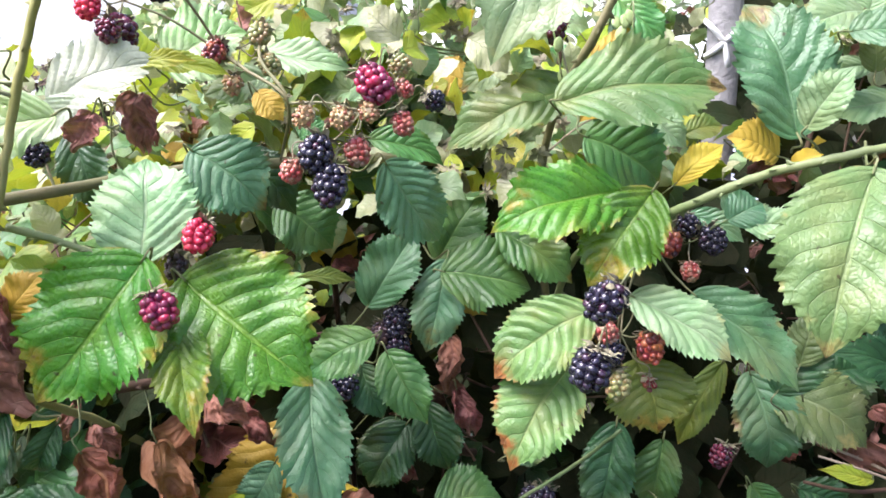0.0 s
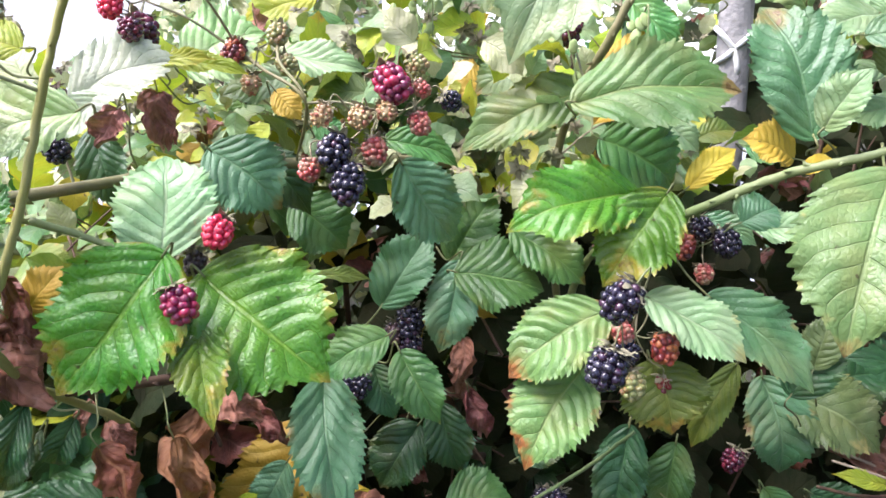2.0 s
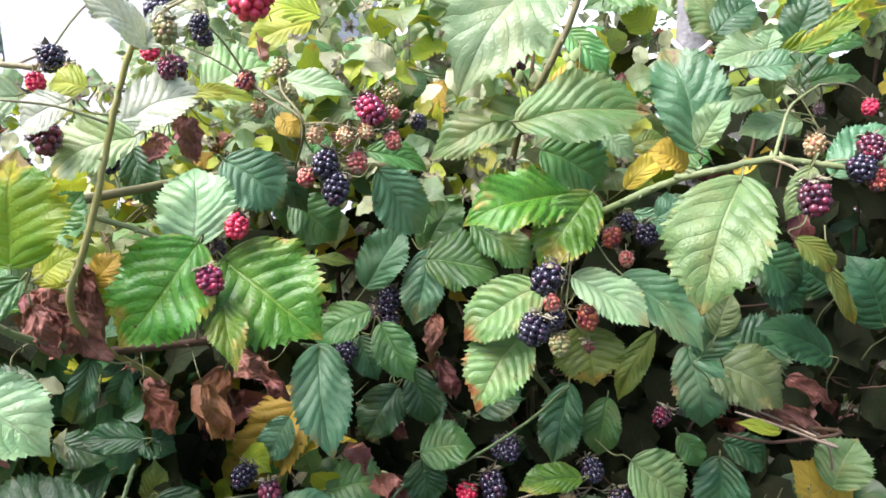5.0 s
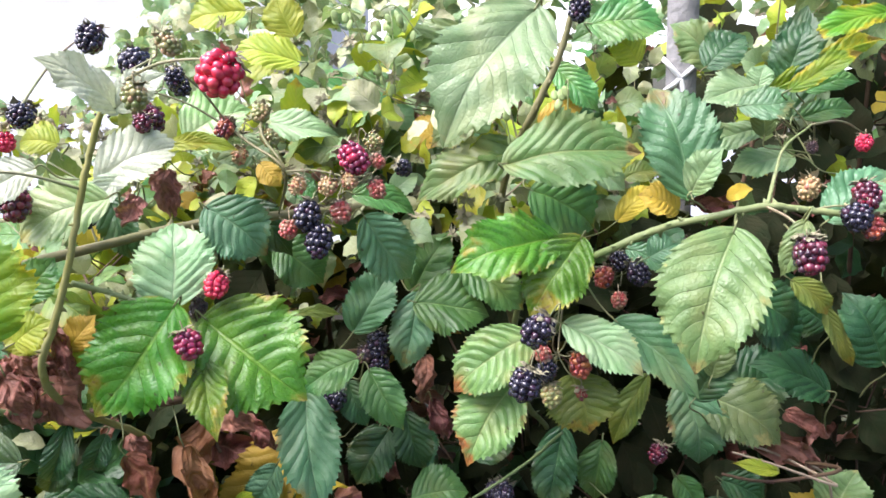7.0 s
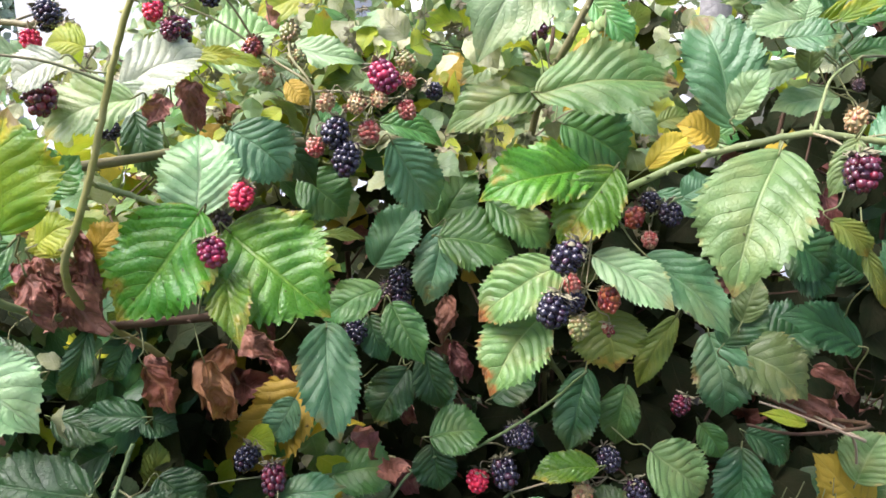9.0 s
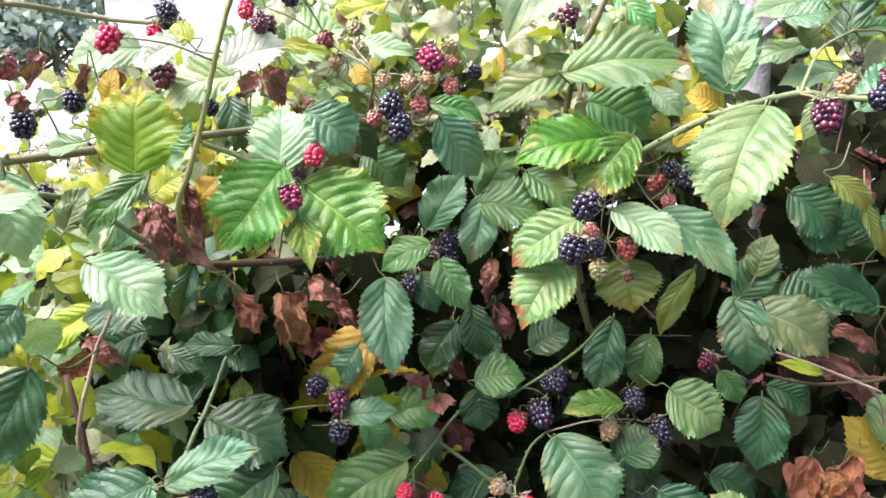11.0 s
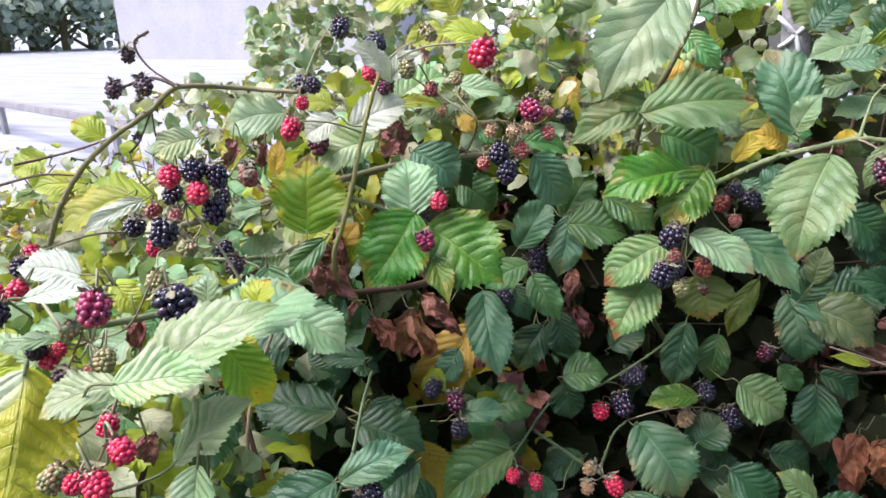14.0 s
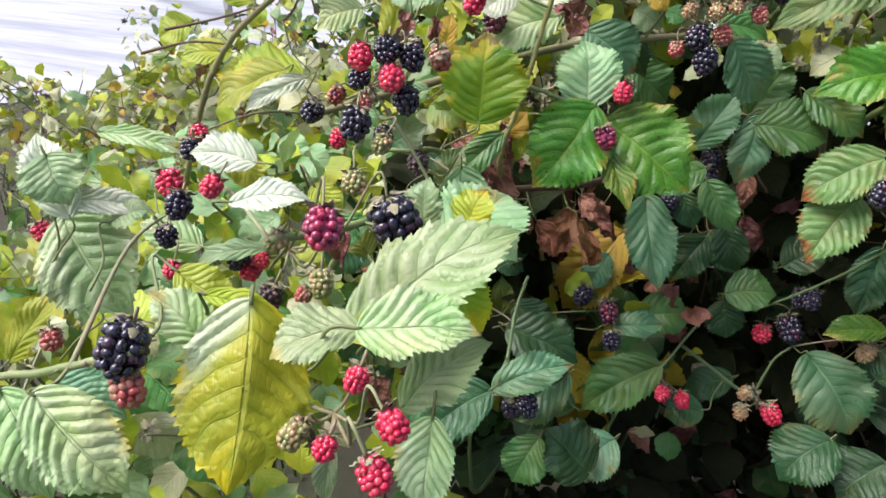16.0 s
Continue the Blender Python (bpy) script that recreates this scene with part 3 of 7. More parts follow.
top_upright = cane('olive', 0.0032, [(0.109, 0.451, 1.352), (0.101, 0.451, 1.320), (0.084, 0.458, 1.280), (0.065, 0.506, 1.239), (0.056, 0.548, 1.171), (0.063, 0.598, 1.081), (0.082, 0.708, 0.892), (0.100, 0.850, 0.434), (0.120, 0.860, -0.030)])
far_arch = cane('olive', 0.0026, [(-0.207, 0.293, 1.278), (-0.252, 0.278, 1.282), (-0.280, 0.233, 1.287), (-0.306, 0.228, 1.269), (-0.342, 0.219, 1.247), (-0.375, 0.213, 1.220), (-0.401, 0.205, 1.184), (-0.427, 0.204, 1.134), (-0.454, 0.205, 1.074), (-0.465, 0.222, 0.999), (-0.496, 0.262, 0.915), (-0.531, 0.285, 0.797), (-0.608, 0.309, 0.437), (-0.595, 0.312, 0.067)])
far_twigs = cane('brown', 0.0010, [(-0.280, 0.233, 1.287), (-0.312, 0.238, 1.303), (-0.323, 0.239, 1.321), (-0.313, 0.246, 1.330)])
near_left = cane('lime', 0.0020, [(-0.118, -0.048, 1.221), (-0.111, -0.004, 1.210), (-0.121, 0.067, 1.196), (-0.150, 0.110, 1.166), (-0.200, 0.130, 1.130), (-0.270, 0.160, 1.050), (-0.350, 0.180, 0.867), (-0.480, 0.203, 0.477), (-0.469, 0.207, 0.072)])
near_low = cane('lime', 0.0016, [(-0.110, -0.111, 1.220), (-0.149, -0.112, 1.201), (-0.228, -0.104, 1.159), (-0.264, -0.088, 1.102), (-0.312, -0.043, 1.014), (-0.377, 0.085, 0.841), (-0.480, 0.202, 0.455), (-0.469, 0.207, 0.072)])
near_root = cane('brown', 0.0021, [(-0.095, -0.086, 1.204), (-0.081, -0.079, 1.170), (-0.092, -0.069, 1.127), (-0.106, -0.041, 1.053), (-0.132, 0.010, 0.957), (-0.163, 0.092, 0.817), (-0.213, 0.178, 0.443), (-0.204, 0.182, 0.066)])
yellow_side = cane('lime', 0.0018, [(-0.190, 0.125, 1.186), (-0.174, 0.139, 1.182), (-0.180, 0.186, 1.166), (-0.171, 0.223, 1.135), (-0.168, 0.281, 1.104)])
low_right = cane('straw', 0.0014, [(0.278, 0.533, 0.996), (0.319, 0.548, 0.978), (0.366, 0.564, 0.954), (0.391, 0.592, 0.891), (0.418, 0.642, 0.801), (0.433, 0.787, 0.687), (0.500, 0.950, 0.334), (0.520, 0.960, -0.030)])
stub = cane('straw', 0.0018, [(-0.221, 0.245, 1.088), (-0.226, 0.237, 1.066), (-0.238, 0.231, 1.036), (-0.244, 0.214, 0.969), (-0.249, 0.249, 0.886), (-0.239, 0.236, 0.774), (-0.247, 0.224, 0.425), (-0.237, 0.228, 0.063)])
hang_mid = cane('green', 0.0015, [(0.074, 0.416, 0.937), (0.061, 0.408, 0.922), (0.052, 0.396, 0.891), (0.047, 0.401, 0.878), (-0.021, 0.405, 0.913)])
cane('brown', 0.0009, [(-0.306, 0.228, 1.269), (-0.301, 0.223, 1.249), (-0.294, 0.223, 1.240)])
twig_b = cane('brown', 0.0009, [(-0.306, 0.228, 1.269), (-0.322, 0.226, 1.243), (-0.328, 0.220, 1.235)])
twig_c = cane('brown', 0.0010, [(-0.280, 0.233, 1.287), (-0.309, 0.236, 1.294), (-0.345, 0.230, 1.283)])
twig_d = cane('brown', 0.0010, [(-0.342, 0.219, 1.247), (-0.383, 0.210, 1.235), (-0.429, 0.196, 1.225)])
twig_e = cane('brown', 0.0010, [(-0.379, 0.212, 1.215), (-0.419, 0.209, 1.214), (-0.465, 0.198, 1.203)])
twig_f = cane('olive', 0.0010, [(-0.100, 0.421, 1.204), (-0.077, 0.384, 1.244), (-0.107, 0.394, 1.261), (-0.128, 0.403, 1.271)])
twig_g = cane('olive', 0.0010, [(-0.100, 0.421, 1.204), (-0.077, 0.384, 1.244), (-0.098, 0.397, 1.265), (-0.105, 0.410, 1.279)])
side_twig = cane('brown', 0.0016, [(0.253, 0.473, 0.997), (0.294, 0.481, 0.991), (0.354, 0.507, 0.994), (0.331, 0.552, 0.972)])
side_twig_b = cane('straw', 0.0011, [(0.258, 0.470, 1.020), (0.295, 0.476, 1.009), (0.348, 0.493, 0.987), (0.325, 0.550, 0.975)])
cane('brown', 0.0030, [(-0.400, 0.500, 1.080), (-0.360, 0.520, 0.918), (-0.322, 0.512, 0.574), (-0.314, 0.524, 0.044)])
inner_1 = cane('brown', 0.0030, [(-0.160, 0.600, 1.250), (-0.140, 0.620, 1.062), (-0.116, 0.633, 0.646), (-0.114, 0.640, 0.033)])
inner_2 = cane('brown', 0.0030, [(0.060, 0.660, 1.300), (0.060, 0.680, 1.105), (0.120, 0.750, 0.650), (0.140, 0.780, -0.030)])
inner_3 = cane('brown', 0.0030, [(0.320, 0.790, 1.260), (0.310, 0.790, 1.122), (0.310, 0.820, 0.660), (0.320, 0.850, -0.030)])
cane('brown', 0.0030, [(0.440, 0.830, 1.350), (0.460, 0.850, 1.147), (0.520, 0.920, 0.675), (0.540, 0.950, -0.030)])
cane('brown', 0.0030, [(-0.610, 0.629, 1.100), (-0.610, 0.650, 0.935), (-0.563, 0.664, 0.571), (-0.563, 0.629, 0.045)])
cane('brown', 0.0029, [(-0.962, 0.699, 1.081), (-0.918, 0.794, 0.907), (-0.850, 0.920, 0.525), (-0.868, 0.797, 0.047)])
inner_7 = cane('brown', 0.0029, [(-0.255, 0.122, 1.043), (-0.300, 0.110, 0.905), (-0.351, 0.098, 0.579), (-0.381, 0.090, 0.080)])
cane('brown', 0.0024, [(-0.164, -0.088, 1.073), (-0.225, -0.085, 0.925), (-0.289, -0.088, 0.592), (-0.323, -0.094, 0.097)])
inner_9 = cane('brown', 0.0030, [(-0.256, 0.222, 1.025), (-0.212, 0.210, 0.885), (-0.163, 0.266, 0.555), (-0.157, 0.283, 0.056)])

# leaves: cane, look, base, tip, width, side of the blade that faces up, arch, fold, foot of the stalk
leaf(left_upright, 'silver', (-0.109, 0.288, 1.178), (-0.123, 0.316, 1.222), 0.0470, (0.163, -0.760, 0.630), 0.05, 0.14, (-0.153, 0.286, 1.168))
leaf(left_upright, 'bright', (-0.101, 0.277, 1.181), (-0.130, 0.238, 1.129), 0.0586, (0.259, -0.828, 0.497), 0.07, 0.16, (-0.118, 0.306, 1.162))
leaf(low_bar, 'bright', (-0.092, 0.296, 1.167), (-0.026, 0.287, 1.127), 0.0723, (0.127, -0.648, 0.751), 0.04, 0.21, (-0.108, 0.321, 1.133))
leaf(low_bar, 'bright', (-0.090, 0.286, 1.149), (-0.059, 0.242, 1.122), 0.0242, (0.205, -0.407, 0.890), 0.11, 0.30, (-0.110, 0.312, 1.118))
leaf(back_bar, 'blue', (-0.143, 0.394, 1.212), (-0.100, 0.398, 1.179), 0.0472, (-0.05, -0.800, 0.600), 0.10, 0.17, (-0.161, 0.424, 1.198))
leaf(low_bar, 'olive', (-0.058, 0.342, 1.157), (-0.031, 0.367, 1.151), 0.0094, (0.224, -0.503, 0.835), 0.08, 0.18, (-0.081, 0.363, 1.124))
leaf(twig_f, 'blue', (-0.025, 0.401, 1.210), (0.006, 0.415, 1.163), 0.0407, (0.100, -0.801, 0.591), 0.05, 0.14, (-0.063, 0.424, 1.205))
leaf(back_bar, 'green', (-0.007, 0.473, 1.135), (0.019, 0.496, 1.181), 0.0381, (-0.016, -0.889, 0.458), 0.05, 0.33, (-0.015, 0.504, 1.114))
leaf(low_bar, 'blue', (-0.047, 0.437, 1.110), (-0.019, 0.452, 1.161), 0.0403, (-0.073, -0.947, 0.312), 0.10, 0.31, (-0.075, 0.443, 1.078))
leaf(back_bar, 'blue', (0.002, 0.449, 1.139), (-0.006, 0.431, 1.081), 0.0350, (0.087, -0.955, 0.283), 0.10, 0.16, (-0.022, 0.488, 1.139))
leaf(right_arch, 'green', (0.003, 0.443, 1.135), (0.060, 0.452, 1.126), 0.0517, (0.215, -0.673, 0.707), 0.06, 0.26, (-0.005, 0.475, 1.116))
leaf(right_arch, 'bright', (0.108, 0.423, 1.199), (0.039, 0.389, 1.181), 0.0501, (0.158, -0.683, 0.713), 0.10, 0.32, (0.124, 0.424, 1.184))
leaf(right_arch, 'bright', (0.125, 0.417, 1.201), (0.094, 0.391, 1.151), 0.0457, (-0.138, -0.848, 0.512), 0.11, 0.14, (0.127, 0.451, 1.186))
leaf(top_upright, 'green', (0.088, 0.464, 1.225), (0.138, 0.476, 1.196), 0.0596, (0.175, -0.838, 0.518), 0.08, 0.27, (0.073, 0.485, 1.257))
leaf(right_arch, 'green', (0.036, 0.467, 1.161), (0.087, 0.458, 1.132), 0.0361, (0.226, -0.751, 0.620), 0.08, 0.16, (0.030, 0.501, 1.144))
leaf(top_upright, 'paleolive', (0.076, 0.481, 1.255), (-0.004, 0.463, 1.212), 0.0418, (-0.105, -0.839, 0.533), 0.07, 0.14, (0.074, 0.483, 1.259))
leaf(top_upright, 'paleolive', (0.071, 0.436, 1.249), (0.165, 0.456, 1.258), 0.0587, (0.112, -0.771, 0.626), 0.11, 0.32, (0.069, 0.469, 1.237))
leaf(top_upright, 'silver', (0.087, 0.393, 1.350), (0.040, 0.342, 1.273), 0.0664, (0.068, -0.848, 0.525), 0.08, 0.19, (0.092, 0.436, 1.339))
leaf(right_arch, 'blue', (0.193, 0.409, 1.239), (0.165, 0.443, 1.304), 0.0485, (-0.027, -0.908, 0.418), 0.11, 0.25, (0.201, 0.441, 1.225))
leaf(right_arch, 'silver', (0.189, 0.379, 1.245), (0.203, 0.372, 1.273), 0.0229, (-0.364, -0.789, 0.495), 0.11, 0.32, (0.201, 0.393, 1.231))
leaf(right_arch, 'pale', (0.208, 0.345, 1.228), (0.188, 0.301, 1.161), 0.0574, (-0.201, -0.791, 0.578), 0.08, 0.22, (0.218, 0.387, 1.238))
leaf(right_arch, 'pale', (0.239, 0.328, 1.240), (0.228, 0.319, 1.212), 0.0165, (-0.343, -0.839, 0.422), 0.08, 0.22, (0.242, 0.372, 1.229))
leaf(right_arch, 'redtip', (0.095, 0.373, 1.143), (0.047, 0.359, 1.105), 0.0424, (-0.219, -0.779, 0.587), 0.04, 0.19, (0.106, 0.417, 1.141))
leaf(thin_low, 'redtip', (0.086, 0.377, 1.105), (0.061, 0.339, 1.063), 0.0465, (-0.030, -0.732, 0.681), 0.10, 0.13, (0.097, 0.405, 1.071))
leaf(right_arch, 'blue', (0.155, 0.408, 1.145), (0.211, 0.390, 1.102), 0.0390, (0.151, -0.744, 0.650), 0.03, 0.26, (0.122, 0.428, 1.181))
leaf(thin_low, 'olive', (0.126, 0.400, 1.105), (0.140, 0.383, 1.070), 0.0496, (0.093, -0.873, 0.479), 0.06, 0.24, (0.127, 0.433, 1.085))
leaf(thin_low, 'olive', (0.182, 0.444, 1.090), (0.160, 0.435, 1.034), 0.0213, (-0.371, -0.881, 0.293), 0.07, 0.20, (0.187, 0.475, 1.069))
leaf(low_right, 'blue', (0.228, 0.545, 1.040), (0.247, 0.524, 0.972), 0.0503, (0.014, -0.955, 0.295), 0.12, 0.16, (0.234, 0.576, 1.019))
leaf(low_right, 'pale', (0.248, 0.546, 1.031), (0.313, 0.524, 1.003), 0.0621, (0.060, -0.722, 0.689), 0.07, 0.17, (0.254, 0.577, 1.009))
leaf(side_twig_b, 'dark', (0.223, 0.461, 1.069), (0.247, 0.479, 1.110), 0.0342, (-0.248, -0.821, 0.514), 0.09, 0.18, (0.240, 0.485, 1.035))
leaf(thin_low, 'green', (0.154, 0.448, 1.028), (0.151, 0.439, 0.980), 0.0315, (-0.132, -0.974, 0.184), 0.06, 0.29, (0.157, 0.478, 1.005))
leaf(thin_low, 'pale', (0.175, 0.404, 1.001), (0.217, 0.406, 0.972), 0.0467, (0.159, -0.774, 0.613), 0.06, 0.25, (0.147, 0.439, 0.996))
leaf(low_bar, 'green', (-0.030, 0.387, 1.108), (-0.067, 0.373, 1.084), 0.0316, (-0.100, -0.790, 0.605), 0.11, 0.14, (-0.038, 0.417, 1.087))
leaf(low_bar, 'blue', (-0.076, 0.403, 1.065), (-0.044, 0.349, 1.002), 0.0460, (0.271, -0.659, 0.701), 0.04, 0.17, (-0.092, 0.411, 1.087))
leaf(low_bar, 'green', (-0.027, 0.413, 1.086), (0.004, 0.398, 1.048), 0.0323, (0.130, -0.776, 0.618), 0.10, 0.26, (-0.053, 0.443, 1.065))
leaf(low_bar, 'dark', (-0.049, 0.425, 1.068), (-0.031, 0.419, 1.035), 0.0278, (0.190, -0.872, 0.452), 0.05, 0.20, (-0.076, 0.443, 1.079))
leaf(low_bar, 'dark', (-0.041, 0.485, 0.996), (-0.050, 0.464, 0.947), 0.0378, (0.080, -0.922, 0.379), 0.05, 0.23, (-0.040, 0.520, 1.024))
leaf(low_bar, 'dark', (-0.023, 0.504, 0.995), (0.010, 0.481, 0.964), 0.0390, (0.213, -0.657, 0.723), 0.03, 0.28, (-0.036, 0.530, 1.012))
leaf(low_bar, 'yellow', (-0.104, 0.444, 1.003), (-0.150, 0.405, 0.921), 0.0650, (-0.129, -0.773, 0.621), 0.11, 0.34, (-0.100, 0.487, 1.016))
leaf(left_upright, 'yellow', (-0.156, 0.375, 0.887), (-0.104, 0.374, 0.827), 0.0476, (0.045, -0.571, 0.819), 0.10, 0.34, (-0.193, 0.363, 0.871))
leaf(low_bar, 'blue', (-0.107, 0.408, 0.995), (-0.124, 0.393, 0.962), 0.0296, (0.045, -0.917, 0.397), 0.03, 0.19, (-0.112, 0.451, 1.008))
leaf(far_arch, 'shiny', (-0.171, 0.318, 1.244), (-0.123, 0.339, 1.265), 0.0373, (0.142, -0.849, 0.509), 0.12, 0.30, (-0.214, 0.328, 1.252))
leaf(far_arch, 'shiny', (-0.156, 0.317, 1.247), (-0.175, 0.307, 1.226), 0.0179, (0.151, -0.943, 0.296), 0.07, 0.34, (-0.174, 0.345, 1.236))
leaf(back_bar, 'green', (-0.045, 0.437, 1.220), (-0.001, 0.461, 1.203), 0.0244, (0.234, -0.711, 0.663), 0.09, 0.31, (-0.076, 0.456, 1.200))
leaf(yellow_side, 'olivebright', (-0.157, 0.202, 1.186), (-0.158, 0.214, 1.242), 0.0572, (0.185, -0.955, 0.231), 0.06, 0.16, (-0.184, 0.195, 1.163))
leaf(near_left, 'silver', (-0.151, 0.155, 1.140), (-0.108, 0.160, 1.112), 0.0380, (0.518, -0.484, 0.705), 0.07, 0.15, (-0.151, 0.176, 1.158))
leaf(near_left, 'silver', (-0.084, 0.014, 1.194), (-0.078, 0.062, 1.203), 0.0400, (0.213, -0.267, 0.940), 0.06, 0.34, (-0.115, 0.008, 1.206))
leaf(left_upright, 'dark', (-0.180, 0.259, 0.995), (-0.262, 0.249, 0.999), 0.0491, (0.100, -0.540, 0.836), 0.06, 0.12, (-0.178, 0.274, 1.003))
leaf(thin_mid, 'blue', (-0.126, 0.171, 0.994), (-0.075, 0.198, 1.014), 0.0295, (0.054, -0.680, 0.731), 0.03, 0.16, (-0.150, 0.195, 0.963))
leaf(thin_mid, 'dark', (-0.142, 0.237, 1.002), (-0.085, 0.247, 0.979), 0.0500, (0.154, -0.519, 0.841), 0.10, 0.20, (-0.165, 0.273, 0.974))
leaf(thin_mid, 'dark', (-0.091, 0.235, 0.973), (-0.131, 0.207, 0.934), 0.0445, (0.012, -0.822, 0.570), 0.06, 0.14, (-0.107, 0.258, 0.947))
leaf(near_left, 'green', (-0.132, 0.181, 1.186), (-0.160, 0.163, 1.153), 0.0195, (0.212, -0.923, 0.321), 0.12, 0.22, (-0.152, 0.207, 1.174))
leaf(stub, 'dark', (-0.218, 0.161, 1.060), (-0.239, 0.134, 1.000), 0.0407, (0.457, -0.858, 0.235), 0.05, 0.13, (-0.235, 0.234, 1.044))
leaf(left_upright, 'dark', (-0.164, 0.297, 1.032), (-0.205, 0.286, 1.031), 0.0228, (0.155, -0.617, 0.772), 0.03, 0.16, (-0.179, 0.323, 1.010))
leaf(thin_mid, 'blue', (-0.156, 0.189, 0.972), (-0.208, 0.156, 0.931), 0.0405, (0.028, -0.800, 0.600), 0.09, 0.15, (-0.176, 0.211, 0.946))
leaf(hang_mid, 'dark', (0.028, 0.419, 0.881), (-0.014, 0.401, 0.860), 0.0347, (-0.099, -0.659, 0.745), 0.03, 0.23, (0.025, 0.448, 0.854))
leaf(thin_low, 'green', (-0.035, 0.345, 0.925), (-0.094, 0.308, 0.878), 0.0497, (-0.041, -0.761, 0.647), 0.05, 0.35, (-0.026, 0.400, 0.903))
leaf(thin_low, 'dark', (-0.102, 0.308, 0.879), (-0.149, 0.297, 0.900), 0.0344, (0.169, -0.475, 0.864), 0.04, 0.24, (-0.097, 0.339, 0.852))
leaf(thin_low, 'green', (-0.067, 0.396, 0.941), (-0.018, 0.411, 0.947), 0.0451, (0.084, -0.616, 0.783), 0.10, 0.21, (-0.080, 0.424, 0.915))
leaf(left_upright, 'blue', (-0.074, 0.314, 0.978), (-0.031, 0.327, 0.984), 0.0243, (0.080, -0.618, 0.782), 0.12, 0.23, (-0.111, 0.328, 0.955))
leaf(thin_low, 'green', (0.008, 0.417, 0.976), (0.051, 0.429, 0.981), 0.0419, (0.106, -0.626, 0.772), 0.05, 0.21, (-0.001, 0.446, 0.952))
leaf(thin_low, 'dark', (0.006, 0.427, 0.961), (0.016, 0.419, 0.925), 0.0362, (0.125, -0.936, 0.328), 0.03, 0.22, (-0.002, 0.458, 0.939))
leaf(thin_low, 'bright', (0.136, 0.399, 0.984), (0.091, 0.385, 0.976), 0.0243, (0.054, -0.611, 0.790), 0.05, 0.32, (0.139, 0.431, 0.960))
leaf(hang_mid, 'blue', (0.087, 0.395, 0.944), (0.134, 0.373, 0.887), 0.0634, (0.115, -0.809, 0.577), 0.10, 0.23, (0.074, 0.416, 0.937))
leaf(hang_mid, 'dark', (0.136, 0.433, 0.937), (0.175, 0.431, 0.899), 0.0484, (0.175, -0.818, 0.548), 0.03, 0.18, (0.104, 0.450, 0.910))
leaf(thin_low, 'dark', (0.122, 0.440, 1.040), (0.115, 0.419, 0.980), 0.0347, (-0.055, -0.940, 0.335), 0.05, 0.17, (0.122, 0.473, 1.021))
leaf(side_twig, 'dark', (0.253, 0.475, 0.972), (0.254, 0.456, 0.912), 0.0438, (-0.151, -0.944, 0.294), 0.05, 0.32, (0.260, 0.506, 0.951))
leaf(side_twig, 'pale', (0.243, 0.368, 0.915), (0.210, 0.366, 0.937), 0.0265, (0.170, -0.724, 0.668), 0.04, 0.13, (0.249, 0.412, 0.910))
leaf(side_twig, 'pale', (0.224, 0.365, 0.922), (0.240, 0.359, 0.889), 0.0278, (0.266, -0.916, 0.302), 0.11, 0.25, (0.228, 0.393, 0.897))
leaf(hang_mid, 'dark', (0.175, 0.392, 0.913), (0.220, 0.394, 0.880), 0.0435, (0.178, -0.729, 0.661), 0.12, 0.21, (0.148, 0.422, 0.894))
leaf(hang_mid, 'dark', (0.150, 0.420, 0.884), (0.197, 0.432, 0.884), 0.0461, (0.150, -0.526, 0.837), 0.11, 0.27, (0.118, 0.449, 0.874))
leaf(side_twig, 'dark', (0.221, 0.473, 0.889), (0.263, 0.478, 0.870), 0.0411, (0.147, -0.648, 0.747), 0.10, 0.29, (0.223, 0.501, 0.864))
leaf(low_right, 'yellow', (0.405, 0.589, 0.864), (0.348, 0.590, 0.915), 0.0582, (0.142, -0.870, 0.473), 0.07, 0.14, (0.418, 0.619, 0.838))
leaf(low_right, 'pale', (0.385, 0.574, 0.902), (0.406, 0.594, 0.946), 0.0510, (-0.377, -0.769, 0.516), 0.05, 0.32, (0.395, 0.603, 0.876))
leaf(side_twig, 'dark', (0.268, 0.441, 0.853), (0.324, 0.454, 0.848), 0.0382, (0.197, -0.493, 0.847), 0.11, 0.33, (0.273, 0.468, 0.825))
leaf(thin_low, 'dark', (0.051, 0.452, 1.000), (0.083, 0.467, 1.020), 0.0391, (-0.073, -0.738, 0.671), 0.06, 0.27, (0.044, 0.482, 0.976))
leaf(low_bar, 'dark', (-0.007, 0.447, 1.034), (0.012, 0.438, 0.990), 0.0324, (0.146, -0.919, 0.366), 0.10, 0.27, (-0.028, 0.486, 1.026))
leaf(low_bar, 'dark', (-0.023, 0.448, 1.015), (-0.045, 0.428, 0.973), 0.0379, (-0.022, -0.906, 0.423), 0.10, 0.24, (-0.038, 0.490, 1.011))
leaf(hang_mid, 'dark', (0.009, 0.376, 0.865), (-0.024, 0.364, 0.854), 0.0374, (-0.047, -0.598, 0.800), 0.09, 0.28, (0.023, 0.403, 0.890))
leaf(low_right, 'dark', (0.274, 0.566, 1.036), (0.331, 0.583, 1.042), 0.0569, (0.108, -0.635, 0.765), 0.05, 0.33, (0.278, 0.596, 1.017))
leaf(right_arch, 'dark', (0.254, 0.479, 1.156), (0.296, 0.481, 1.126), 0.0429, (0.116, -0.902, 0.416), 0.12, 0.14, (0.259, 0.512, 1.143))
leaf(back_bar, 'green', (-0.116, 0.454, 1.170), (-0.079, 0.457, 1.141), 0.0450, (0.186, -0.784, 0.592), 0.12, 0.34, (-0.132, 0.484, 1.157))
